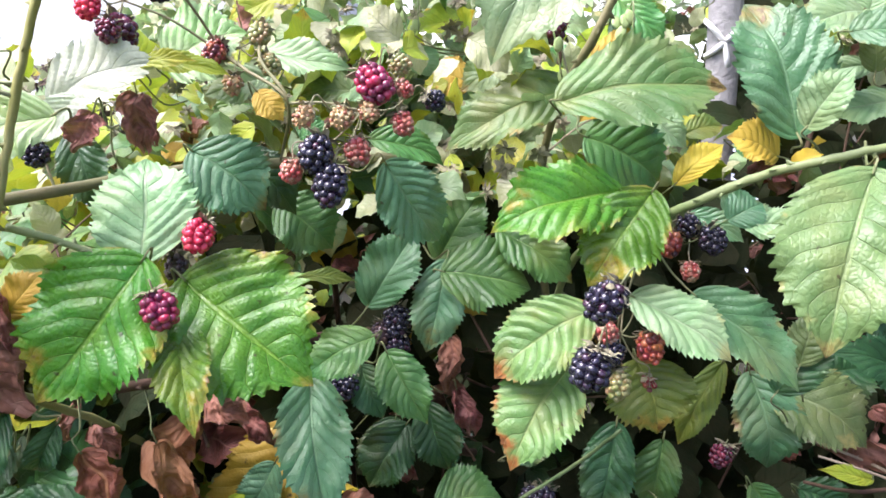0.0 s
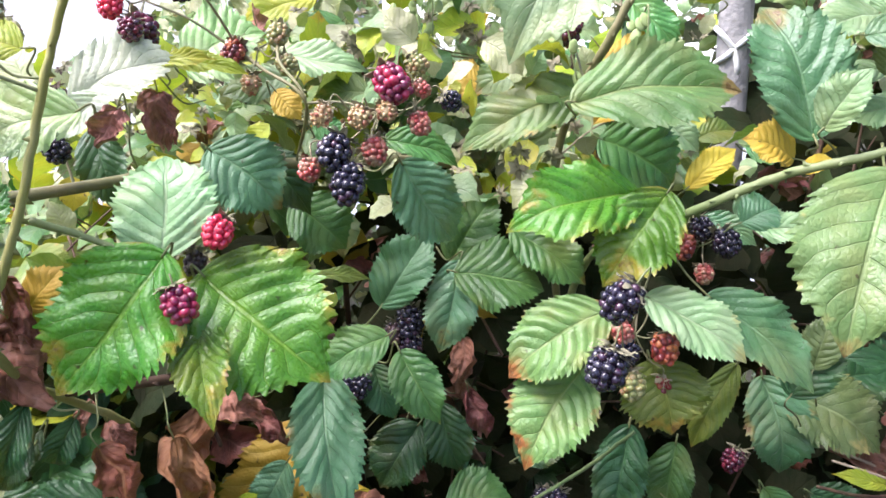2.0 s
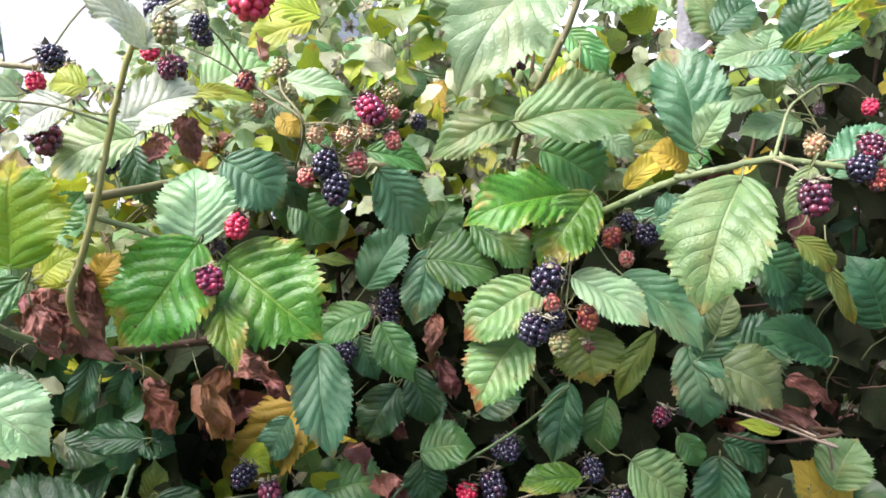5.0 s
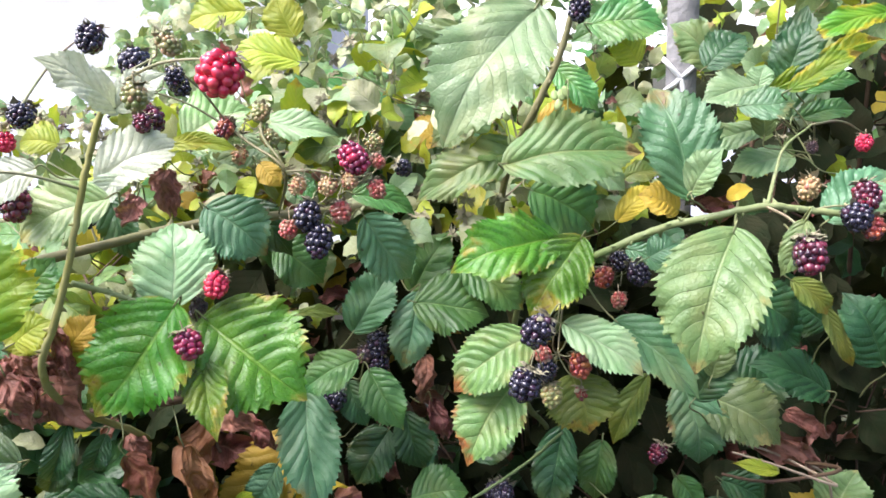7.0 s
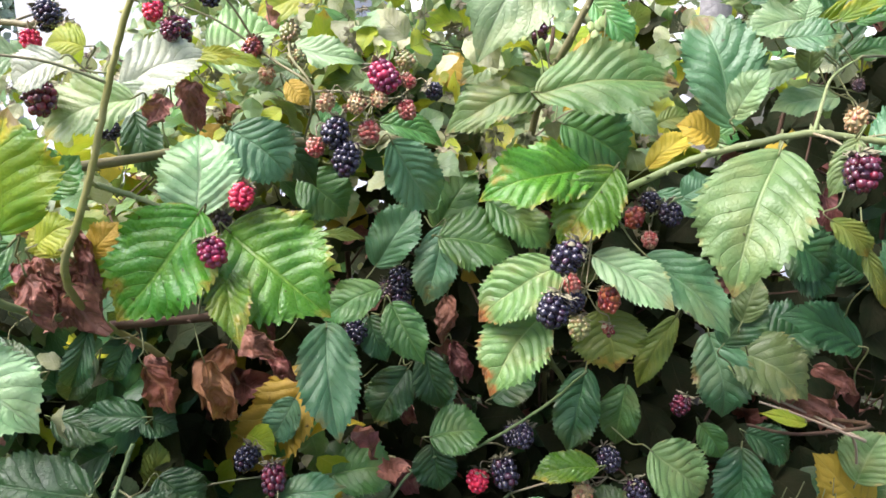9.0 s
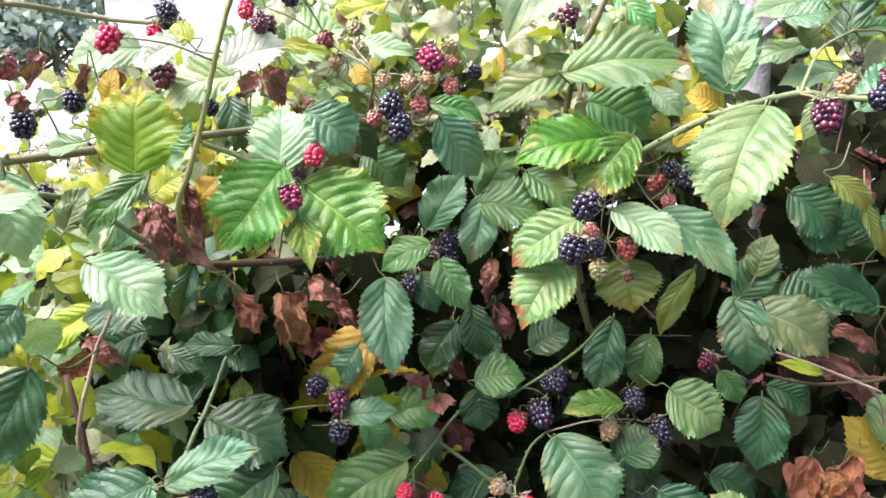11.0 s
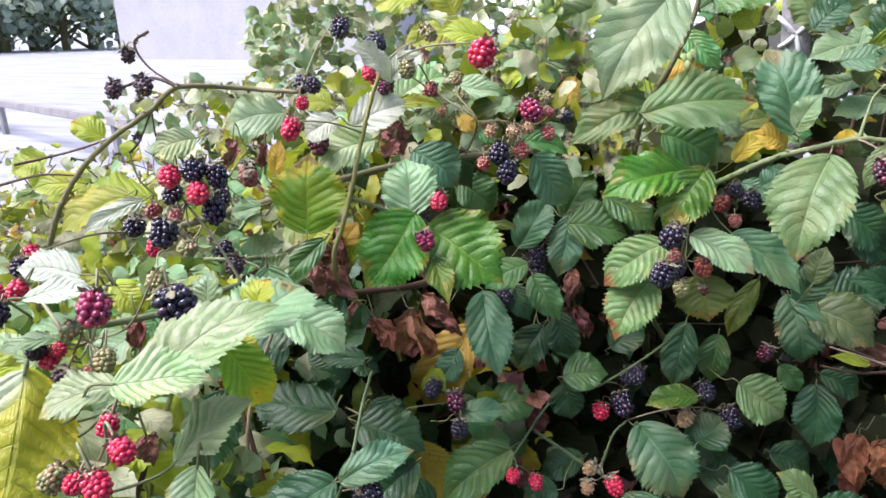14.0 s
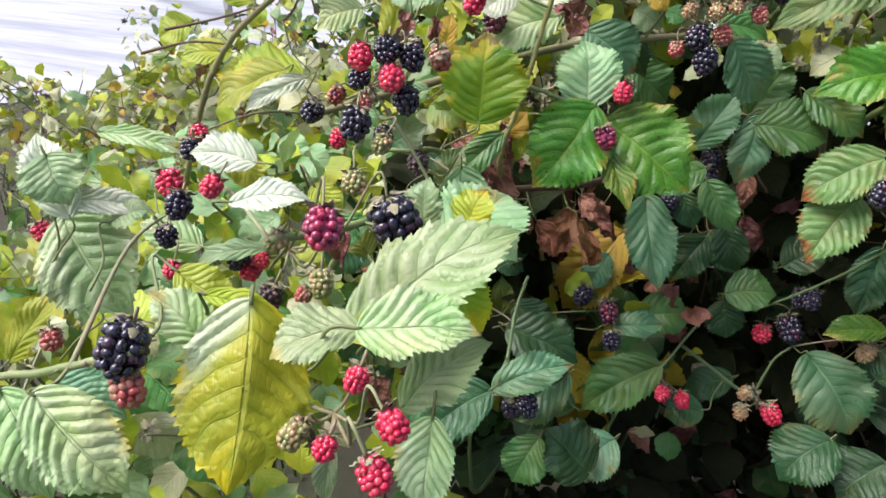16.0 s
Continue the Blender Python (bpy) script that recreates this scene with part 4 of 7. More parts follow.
leaf(back_bar, 'dark', (-0.202, 0.367, 1.222), (-0.183, 0.361, 1.178), 0.0277, (0.251, -0.864, 0.436), 0.09, 0.13, (-0.223, 0.395, 1.212))
leaf(back_bar, 'dark', (-0.139, 0.436, 1.208), (-0.097, 0.437, 1.168), 0.0322, (0.196, -0.810, 0.553), 0.11, 0.15, (-0.156, 0.466, 1.197))
leaf(right_arch, 'blue', (0.274, 0.395, 1.229), (0.312, 0.411, 1.259), 0.0353, (-0.249, -0.699, 0.671), 0.12, 0.27, (0.283, 0.425, 1.212))
leaf(right_arch, 'silver', (0.280, 0.508, 1.253), (0.234, 0.496, 1.241), 0.0278, (0.011, -0.712, 0.702), 0.04, 0.16, (0.322, 0.498, 1.243))
leaf(right_arch, 'silver', (0.255, 0.509, 1.274), (0.211, 0.496, 1.256), 0.0238, (-0.046, -0.738, 0.673), 0.09, 0.25, (0.294, 0.509, 1.251))
leaf(right_arch, 'pale', (0.253, 0.487, 1.271), (0.250, 0.494, 1.298), 0.0187, (-0.166, -0.959, 0.230), 0.10, 0.33, (0.295, 0.494, 1.257))
leaf(right_arch, 'dark', (0.297, 0.582, 1.280), (0.310, 0.632, 1.373), 0.0440, (-0.238, -0.844, 0.481), 0.05, 0.12, (0.314, 0.565, 1.242))
leaf(inner_3, 'paleolive', (0.236, 0.624, 1.319), (0.196, 0.627, 1.357), 0.0406, (0.208, -0.934, 0.291), 0.11, 0.12, (0.231, 0.668, 1.311))
leaf(right_arch, 'olivebright', (0.257, 0.497, 1.303), (0.338, 0.524, 1.345), 0.0172, (-0.095, -0.745, 0.661), 0.11, 0.15, (0.264, 0.528, 1.291))
leaf(right_arch, 'green', (0.286, 0.518, 1.283), (0.326, 0.527, 1.290), 0.0210, (0.046, -0.724, 0.689), 0.10, 0.30, (0.293, 0.549, 1.270))
leaf(side_twig_b, 'dark', (0.358, 0.482, 1.104), (0.327, 0.490, 1.154), 0.0509, (0.114, -0.968, 0.225), 0.11, 0.25, (0.356, 0.502, 1.064))
leaf(right_arch, 'olive', (0.274, 0.443, 1.174), (0.302, 0.442, 1.151), 0.0192, (0.112, -0.895, 0.431), 0.11, 0.17, (0.289, 0.478, 1.199))
leaf(right_arch, 'olive', (0.298, 0.443, 1.156), (0.321, 0.436, 1.116), 0.0127, (0.095, -0.971, 0.219), 0.09, 0.20, (0.303, 0.482, 1.178))
leaf(right_arch, 'yellow', (0.188, 0.420, 1.225), (0.161, 0.418, 1.234), 0.0271, (0.277, -0.761, 0.587), 0.11, 0.30, (0.196, 0.454, 1.207))
leaf(inner_2, 'green', (0.164, 0.602, 1.365), (0.107, 0.584, 1.340), 0.0473, (0.012, -0.829, 0.559), 0.07, 0.24, (0.169, 0.637, 1.358))
leaf(inner_2, 'dark', (0.105, 0.576, 1.311), (0.137, 0.567, 1.259), 0.0368, (0.226, -0.930, 0.289), 0.03, 0.13, (0.093, 0.617, 1.299))
leaf(right_arch, 'olivebright', (0.356, 0.585, 1.364), (0.296, 0.568, 1.341), 0.0276, (-0.029, -0.753, 0.657), 0.08, 0.23, (0.371, 0.619, 1.358))
leaf(right_arch, 'blue', (0.179, 0.469, 1.178), (0.199, 0.475, 1.189), 0.0285, (-0.121, -0.718, 0.686), 0.11, 0.26, (0.145, 0.482, 1.152))
leaf(inner_1, 'green', (-0.087, 0.695, 1.300), (-0.128, 0.680, 1.275), 0.0432, (0.021, -0.876, 0.482), 0.04, 0.20, (-0.094, 0.728, 1.291))
leaf(twig_f, 'brightened', (-0.163, 0.406, 1.263), (-0.119, 0.420, 1.284), 0.0544, (0.043, -0.869, 0.493), 0.10, 0.24, (-0.183, 0.435, 1.249))
leaf(inner_1, 'yellowgreen', (-0.194, 0.687, 1.345), (-0.217, 0.694, 1.388), 0.0447, (0.167, -0.898, 0.408), 0.03, 0.31, (-0.198, 0.693, 1.301))
leaf(inner_1, 'yellowgreen', (-0.194, 0.682, 1.327), (-0.261, 0.662, 1.300), 0.0451, (0.066, -0.871, 0.486), 0.10, 0.14, (-0.205, 0.714, 1.318))
leaf(twig_f, 'yellowgreen', (-0.149, 0.367, 1.264), (-0.106, 0.374, 1.260), 0.0137, (0.176, -0.724, 0.667), 0.08, 0.21, (-0.170, 0.396, 1.250))
leaf(twig_f, 'yellow', (-0.090, 0.374, 1.250), (-0.075, 0.373, 1.236), 0.0163, (0.175, -0.776, 0.605), 0.10, 0.19, (-0.108, 0.405, 1.238))
leaf(top_upright, 'paleolive', (0.029, 0.552, 1.276), (-0.008, 0.537, 1.247), 0.0333, (-0.040, -0.867, 0.496), 0.05, 0.23, (0.026, 0.586, 1.265))
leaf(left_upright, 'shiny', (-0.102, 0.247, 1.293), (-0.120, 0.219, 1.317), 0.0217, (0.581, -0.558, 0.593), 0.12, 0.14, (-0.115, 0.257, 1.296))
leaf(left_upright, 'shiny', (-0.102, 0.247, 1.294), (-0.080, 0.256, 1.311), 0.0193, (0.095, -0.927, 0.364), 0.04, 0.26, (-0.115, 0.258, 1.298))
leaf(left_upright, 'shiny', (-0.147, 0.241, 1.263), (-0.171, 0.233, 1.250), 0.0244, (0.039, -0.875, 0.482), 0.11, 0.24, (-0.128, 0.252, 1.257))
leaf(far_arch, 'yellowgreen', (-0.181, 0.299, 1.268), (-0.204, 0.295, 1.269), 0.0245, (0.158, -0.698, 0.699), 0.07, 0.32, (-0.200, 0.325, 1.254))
leaf(near_root, 'brightened', (-0.078, -0.059, 1.205), (-0.042, -0.016, 1.229), 0.0346, (-0.195, -0.609, 0.769), 0.10, 0.14, (-0.095, -0.086, 1.204))
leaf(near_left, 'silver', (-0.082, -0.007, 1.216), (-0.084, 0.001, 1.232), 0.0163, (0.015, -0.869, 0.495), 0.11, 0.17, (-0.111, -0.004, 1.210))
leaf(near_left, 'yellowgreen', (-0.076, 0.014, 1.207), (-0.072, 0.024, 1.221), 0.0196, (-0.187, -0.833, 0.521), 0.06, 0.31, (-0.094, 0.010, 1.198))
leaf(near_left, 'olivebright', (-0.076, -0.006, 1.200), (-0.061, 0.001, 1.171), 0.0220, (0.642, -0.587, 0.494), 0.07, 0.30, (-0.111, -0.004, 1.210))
leaf(near_root, 'brightened', (-0.059, -0.082, 1.225), (-0.030, -0.072, 1.227), 0.0198, (-0.275, -0.502, 0.820), 0.05, 0.32, (-0.095, -0.086, 1.204))
leaf(near_root, 'brightened', (-0.061, -0.060, 1.182), (-0.041, -0.039, 1.199), 0.0265, (-0.331, -0.539, 0.774), 0.05, 0.15, (-0.083, -0.082, 1.177))
leaf(near_root, 'brightened', (-0.063, -0.078, 1.221), (-0.082, -0.093, 1.216), 0.0178, (-0.215, -0.542, 0.813), 0.07, 0.20, (-0.079, -0.057, 1.194))
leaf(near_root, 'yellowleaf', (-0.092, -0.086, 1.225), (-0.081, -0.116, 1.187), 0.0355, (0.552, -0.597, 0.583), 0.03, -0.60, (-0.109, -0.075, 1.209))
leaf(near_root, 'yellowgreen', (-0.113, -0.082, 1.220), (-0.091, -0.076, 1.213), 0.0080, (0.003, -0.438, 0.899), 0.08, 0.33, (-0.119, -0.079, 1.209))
leaf(near_low, 'brightened', (-0.280, -0.017, 1.181), (-0.240, -0.021, 1.139), 0.0452, (0.075, -0.459, 0.885), 0.09, 0.12, (-0.303, -0.004, 1.163))
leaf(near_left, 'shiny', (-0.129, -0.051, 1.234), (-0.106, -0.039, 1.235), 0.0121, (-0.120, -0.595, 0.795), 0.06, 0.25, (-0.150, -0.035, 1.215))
leaf(far_arch, 'brightened', (-0.309, 0.035, 1.206), (-0.262, 0.054, 1.195), 0.0148, (0.087, -0.442, 0.893), 0.07, 0.28, (-0.352, 0.084, 1.184))
leaf(near_low, 'shiny', (-0.264, -0.024, 1.190), (-0.286, -0.015, 1.225), 0.0235, (0.428, -0.562, 0.708), 0.07, 0.14, (-0.275, -0.038, 1.159))
leaf(near_low, 'shiny', (-0.270, -0.020, 1.194), (-0.232, -0.002, 1.189), 0.0136, (0.375, -0.573, 0.729), 0.05, 0.31, (-0.275, -0.034, 1.163))
leaf(back_bar, 'yellowgreen', (-0.304, 0.185, 1.208), (-0.343, 0.151, 1.186), 0.0382, (0.035, -0.622, 0.782), 0.06, 0.30, (-0.327, 0.214, 1.190))
leaf(back_bar, 'shiny', (-0.259, 0.152, 1.214), (-0.289, 0.123, 1.195), 0.0150, (0.294, -0.743, 0.601), 0.12, 0.26, (-0.283, 0.185, 1.195))
leaf(near_low, 'brightened', (-0.137, -0.124, 1.205), (-0.109, -0.123, 1.182), 0.0215, (0.294, -0.393, 0.872), 0.09, 0.26, (-0.137, -0.113, 1.207))
leaf(near_root, 'brightened', (-0.049, -0.064, 1.184), (-0.046, -0.077, 1.159), 0.0190, (0.015, -0.525, 0.851), 0.06, 0.33, (-0.063, -0.040, 1.151))
leaf(near_root, 'brightened', (-0.073, -0.082, 1.178), (-0.071, -0.090, 1.163), 0.0076, (0.094, -0.483, 0.871), 0.07, 0.33, (-0.083, -0.081, 1.176))
leaf(near_low, 'blue', (-0.179, -0.096, 1.174), (-0.156, -0.090, 1.162), 0.0203, (0.307, -0.429, 0.849), 0.06, 0.32, (-0.225, -0.075, 1.134))
leaf(near_root, 'brightened', (-0.094, -0.083, 1.198), (-0.105, -0.081, 1.213), 0.0151, (0.211, -0.540, 0.815), 0.10, 0.26, (-0.101, -0.076, 1.181))
leaf(near_low, 'yellowgreen', (-0.317, -0.046, 1.103), (-0.303, -0.019, 1.135), 0.0196, (0.380, -0.452, 0.807), 0.07, 0.15, (-0.327, -0.045, 1.058))
leaf(near_low, 'brightened', (-0.171, -0.117, 1.188), (-0.150, -0.124, 1.159), 0.0210, (0.328, -0.366, 0.871), 0.10, 0.20, (-0.175, -0.108, 1.187))
leaf(near_left, 'yellowgreen', (-0.131, -0.006, 1.222), (-0.120, -0.008, 1.210), 0.0136, (0.190, -0.683, 0.705), 0.09, 0.15, (-0.160, 0.028, 1.196))
leaf(near_left, 'green', (-0.119, 0.006, 1.207), (-0.122, -0.003, 1.195), 0.0141, (-0.087, -0.843, 0.532), 0.04, 0.15, (-0.142, 0.041, 1.181))
leaf(yellow_side, 'yellowgreen', (-0.235, 0.060, 1.198), (-0.219, 0.057, 1.179), 0.0189, (0.619, -0.500, 0.606), 0.10, 0.16, (-0.255, 0.078, 1.183))
leaf(near_left, 'silver', (-0.124, -0.045, 1.215), (-0.144, -0.058, 1.211), 0.0088, (-0.169, -0.593, 0.787), 0.11, 0.21, (-0.145, -0.020, 1.189))
leaf(far_arch, 'brightened', (-0.236, 0.189, 1.254), (-0.260, 0.171, 1.244), 0.0258, (0.315, -0.729, 0.608), 0.08, 0.20, (-0.259, 0.234, 1.254))
leaf(far_arch, 'silver', (-0.225, 0.292, 1.261), (-0.271, 0.271, 1.251), 0.0441, (0.214, -0.760, 0.614), 0.09, 0.14, (-0.239, 0.326, 1.247))
leaf(left_upright, 'brightened', (-0.132, 0.271, 1.243), (-0.170, 0.248, 1.223), 0.0389, (0.142, -0.768, 0.625), 0.07, 0.34, (-0.139, 0.305, 1.228))
leaf(back_bar, 'yellowgreen', (-0.265, 0.268, 1.215), (-0.266, 0.296, 1.269), 0.0260, (0.156, -0.878, 0.452), 0.05, 0.27, (-0.283, 0.303, 1.194))
leaf(near_left, 'yellowgreen', (-0.089, 0.001, 1.197), (-0.068, 0.008, 1.190), 0.0148, (-0.015, -0.518, 0.855), 0.06, 0.19, (-0.111, -0.004, 1.210))
leaf(inner_7, 'brightened', (-0.283, 0.063, 1.128), (-0.321, 0.053, 1.142), 0.0266, (0.115, -0.375, 0.920), 0.03, 0.12, (-0.305, 0.104, 1.076))
leaf(back_bar, 'yellowgreen', (-0.247, 0.080, 1.168), (-0.276, 0.083, 1.197), 0.0210, (0.611, -0.456, 0.646), 0.12, 0.31, (-0.268, 0.102, 1.145))
leaf(twig_b, 'yellowgreen', (-0.322, 0.225, 1.195), (-0.375, 0.198, 1.189), 0.0480, (0.014, -0.557, 0.830), 0.10, 0.31, (-0.328, 0.220, 1.235))
leaf(twig_e, 'yellowgreen', (-0.463, 0.256, 1.219), (-0.489, 0.238, 1.207), 0.0303, (0.290, -0.779, 0.555), 0.12, 0.16, (-0.485, 0.280, 1.206))
leaf(twig_e, 'yellowgreen', (-0.412, 0.246, 1.199), (-0.452, 0.226, 1.196), 0.0265, (0.284, -0.664, 0.691), 0.08, 0.23, (-0.433, 0.270, 1.182))
leaf(twig_d, 'yellowgreen', (-0.405, 0.271, 1.238), (-0.434, 0.265, 1.253), 0.0278, (0.177, -0.617, 0.767), 0.08, 0.34, (-0.425, 0.295, 1.223))
leaf(near_low, 'brightened', (-0.258, -0.028, 1.144), (-0.283, -0.023, 1.175), 0.0281, (0.403, -0.429, 0.808), 0.10, 0.34, (-0.280, -0.041, 1.111))
leaf(near_root, 'brightened', (-0.114, -0.084, 1.203), (-0.134, -0.085, 1.218), 0.0162, (0.224, -0.381, 0.897), 0.04, 0.27, (-0.112, -0.085, 1.196))
leaf(near_root, 'brightened', (-0.055, -0.056, 1.174), (-0.056, -0.066, 1.158), 0.0168, (-0.075, -0.881, 0.467), 0.09, 0.29, (-0.072, -0.033, 1.143))
leaf(thin_mid, 'green', (-0.095, 0.186, 0.944), (-0.107, 0.164, 0.912), 0.0363, (0.032, -0.826, 0.563), 0.09, 0.31, (-0.103, 0.212, 0.912))
leaf(thin_mid, 'dark', (-0.122, 0.149, 1.009), (-0.160, 0.116, 0.978), 0.0427, (0.010, -0.682, 0.731), 0.06, 0.33, (-0.125, 0.183, 1.000))
leaf(thin_mid, 'dark', (-0.055, 0.193, 0.921), (-0.092, 0.192, 0.951), 0.0513, (0.563, -0.473, 0.678), 0.07, 0.26, (-0.059, 0.214, 0.888))
leaf(thin_mid, 'blue', (-0.047, 0.232, 0.924), (-0.073, 0.206, 0.896), 0.0434, (-0.074, -0.690, 0.720), 0.11, 0.28, (-0.051, 0.259, 0.893))
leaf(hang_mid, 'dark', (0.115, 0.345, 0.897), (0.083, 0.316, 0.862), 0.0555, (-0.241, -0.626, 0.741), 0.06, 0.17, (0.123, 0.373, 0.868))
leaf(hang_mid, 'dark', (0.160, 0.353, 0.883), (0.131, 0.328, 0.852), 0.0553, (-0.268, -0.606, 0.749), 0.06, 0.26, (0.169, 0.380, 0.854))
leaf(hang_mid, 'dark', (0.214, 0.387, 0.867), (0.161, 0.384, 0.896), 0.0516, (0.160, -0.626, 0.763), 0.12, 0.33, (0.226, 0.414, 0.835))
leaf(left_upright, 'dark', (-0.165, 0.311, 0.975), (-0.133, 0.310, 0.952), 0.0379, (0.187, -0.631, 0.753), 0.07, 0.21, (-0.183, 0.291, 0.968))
leaf(yellow_side, 'dead', (-0.195, 0.263, 1.140), (-0.150, 0.259, 1.115), 0.0408, (0.306, -0.689, 0.657), 0.23, 0.51, (-0.220, 0.287, 1.120))
leaf(yellow_side, 'dead', (-0.199, 0.254, 1.149), (-0.173, 0.245, 1.117), 0.0154, (0.515, -0.617, 0.595), 0.29, 0.81, (-0.224, 0.278, 1.130))
leaf(yellow_side, 'dead', (-0.183, 0.267, 1.145), (-0.163, 0.267, 1.132), 0.0102, (0.380, -0.717, 0.584), 0.27, 0.58, (-0.208, 0.291, 1.126))
leaf(yellow_side, 'dark', (-0.145, 0.265, 1.101), (-0.152, 0.258, 1.080), 0.0146, (0.496, -0.854, 0.155), 0.35, 0.96, (-0.168, 0.271, 1.109))
leaf(low_bar, 'rust', (-0.133, 0.265, 1.088), (-0.116, 0.264, 1.064), 0.0203, (0.526, -0.741, 0.418), 0.17, 0.63, (-0.155, 0.292, 1.103))
leaf(low_bar, 'rust', (-0.106, 0.283, 1.087), (-0.097, 0.287, 1.049), 0.0241, (0.601, -0.795, 0.082), 0.33, 0.89, (-0.132, 0.313, 1.101))
leaf(left_upright, 'dark', (-0.165, 0.257, 1.092), (-0.175, 0.248, 1.069), 0.0175, (0.487, -0.863, 0.133), 0.21, 0.97, (-0.184, 0.282, 1.074))
leaf(twig_f, 'dead', (-0.139, 0.339, 1.249), (-0.135, 0.333, 1.221), 0.0207, (0.502, -0.824, 0.264), 0.29, 0.77, (-0.138, 0.383, 1.243))
leaf(low_bar, 'dead', (-0.126, 0.360, 1.074), (-0.102, 0.362, 1.055), 0.0201, (0.404, -0.807, 0.431), 0.25, 0.58, (-0.144, 0.388, 1.055))
leaf(low_right, 'rust', (0.301, 0.525, 0.885), (0.320, 0.512, 0.827), 0.0383, (-0.113, -0.976, 0.188), 0.21, 0.56, (0.323, 0.564, 0.889))
leaf(low_right, 'rust', (0.335, 0.534, 0.885), (0.356, 0.523, 0.833), 0.0383, (-0.119, -0.980, 0.159), 0.21, 0.95, (0.343, 0.563, 0.863))
leaf(low_right, 'dead', (0.289, 0.555, 0.989), (0.360, 0.566, 0.964), 0.0220, (0.245, -0.924, 0.292), 0.28, 0.98, (0.294, 0.585, 0.969))
leaf(low_bar, 'dead', (0.002, 0.483, 1.072), (0.003, 0.474, 1.035), 0.0172, (0.216, -0.943, 0.252), 0.26, 0.85, (-0.006, 0.515, 1.055))
leaf(inner_9, 'dead', (-0.276, 0.262, 1.034), (-0.246, 0.267, 1.018), 0.0216, (0.424, -0.672, 0.607), 0.25, 0.58, (-0.302, 0.283, 1.013))
leaf(left_upright, 'dead', (-0.172, 0.264, 1.167), (-0.155, 0.262, 1.141), 0.0153, (0.528, -0.746, 0.406), 0.16, 0.58, (-0.195, 0.290, 1.154))
leaf(low_bar, 'dead', (-0.081, 0.478, 0.983), (-0.124, 0.462, 0.971), 0.0226, (0.199, -0.874, 0.443), 0.23, 0.84, (-0.072, 0.522, 0.979))
leaf(near_left, 'dead', (-0.118, -0.011, 1.211), (-0.112, -0.016, 1.197), 0.0100, (0.226, -0.793, 0.566), 0.23, 0.71, (-0.146, 0.019, 1.185))
leaf(near_root, 'dead', (-0.067, -0.066, 1.195), (-0.063, -0.068, 1.186), 0.0118, (0.281, -0.779, 0.560), 0.15, 0.98, (-0.089, -0.043, 1.170))
leaf(low_bar, 'dead', (-0.070, 0.497, 0.964), (-0.029, 0.502, 0.936), 0.0233, (0.376, -0.823, 0.426), 0.32, 0.91, (-0.083, 0.526, 0.942))
leaf(yellow_side, 'dead', (-0.179, 0.236, 1.149), (-0.165, 0.232, 1.122), 0.0158, (0.594, -0.700, 0.397), 0.25, 0.86, (-0.203, 0.261, 1.134))
leaf(yellow_side, 'dark', (-0.160, 0.253, 1.112), (-0.167, 0.242, 1.081), 0.0158, (0.551, -0.821, 0.151), 0.35, 0.85, (-0.169, 0.256, 1.117))
leaf(far_arch, 'dead', (-0.271, 0.317, 1.254), (-0.269, 0.310, 1.230), 0.0249, (0.661, -0.701, 0.267), 0.23, 0.92, (-0.294, 0.343, 1.248))
leaf(yellow_side, 'dead', (-0.182, 0.254, 1.137), (-0.164, 0.250, 1.126), 0.0114, (0.298, -0.643, 0.706), 0.17, 0.81, (-0.206, 0.278, 1.117))
leaf(yellow_side, 'dead', (-0.170, 0.250, 1.132), (-0.175, 0.244, 1.115), 0.0098, (0.551, -0.825, 0.123), 0.28, 0.95, (-0.191, 0.274, 1.112))
leaf(yellow_side, 'dead', (-0.193, 0.257, 1.153), (-0.175, 0.252, 1.143), 0.0105, (0.227, -0.647, 0.728), 0.28, 0.63, (-0.219, 0.281, 1.134))
leaf(back_bar, 'dead', (-0.162, 0.366, 1.237), (-0.148, 0.364, 1.220), 0.0187, (0.369, -0.833, 0.411), 0.21, 0.95, (-0.183, 0.395, 1.226))
leaf(low_bar, 'dead', (-0.125, 0.395, 1.042), (-0.099, 0.397, 1.023), 0.0249, (0.399, -0.806, 0.438), 0.32, 0.95, (-0.115, 0.437, 1.054))
leaf(low_bar, 'dead', (0.006, 0.493, 1.024), (0.020, 0.488, 0.992), 0.0219, (0.275, -0.928, 0.252), 0.28, 0.85, (-0.022, 0.525, 1.009))
leaf(near_left, 'yellowgreen', (-0.265, 0.213, 0.956), (-0.326, 0.183, 0.933), 0.0437, (0.062, -0.678, 0.733), 0.08, 0.24, (-0.288, 0.236, 0.929))
leaf(near_left, 'yellowgreen', (-0.320, 0.198, 0.889), (-0.342, 0.203, 0.929), 0.0328, (0.779, -0.418, 0.467), 0.12, 0.20, (-0.305, 0.201, 0.878))
leaf(near_left, 'yellow', (-0.287, 0.213, 0.885), (-0.303, 0.216, 0.912), 0.0283, (0.379, -0.608, 0.698), 0.04, 0.28, (-0.306, 0.228, 0.857))
leaf(inner_9, 'yellowgreen', (-0.307, 0.306, 1.042), (-0.353, 0.279, 1.005), 0.0334, (0.100, -0.869, 0.485), 0.07, 0.25, (-0.329, 0.349, 1.019))
leaf(thin_low, 'yellow', (-0.109, 0.402, 0.871), (-0.068, 0.429, 0.914), 0.0365, (-0.080, -0.830, 0.551), 0.08, 0.18, (-0.098, 0.381, 0.845))
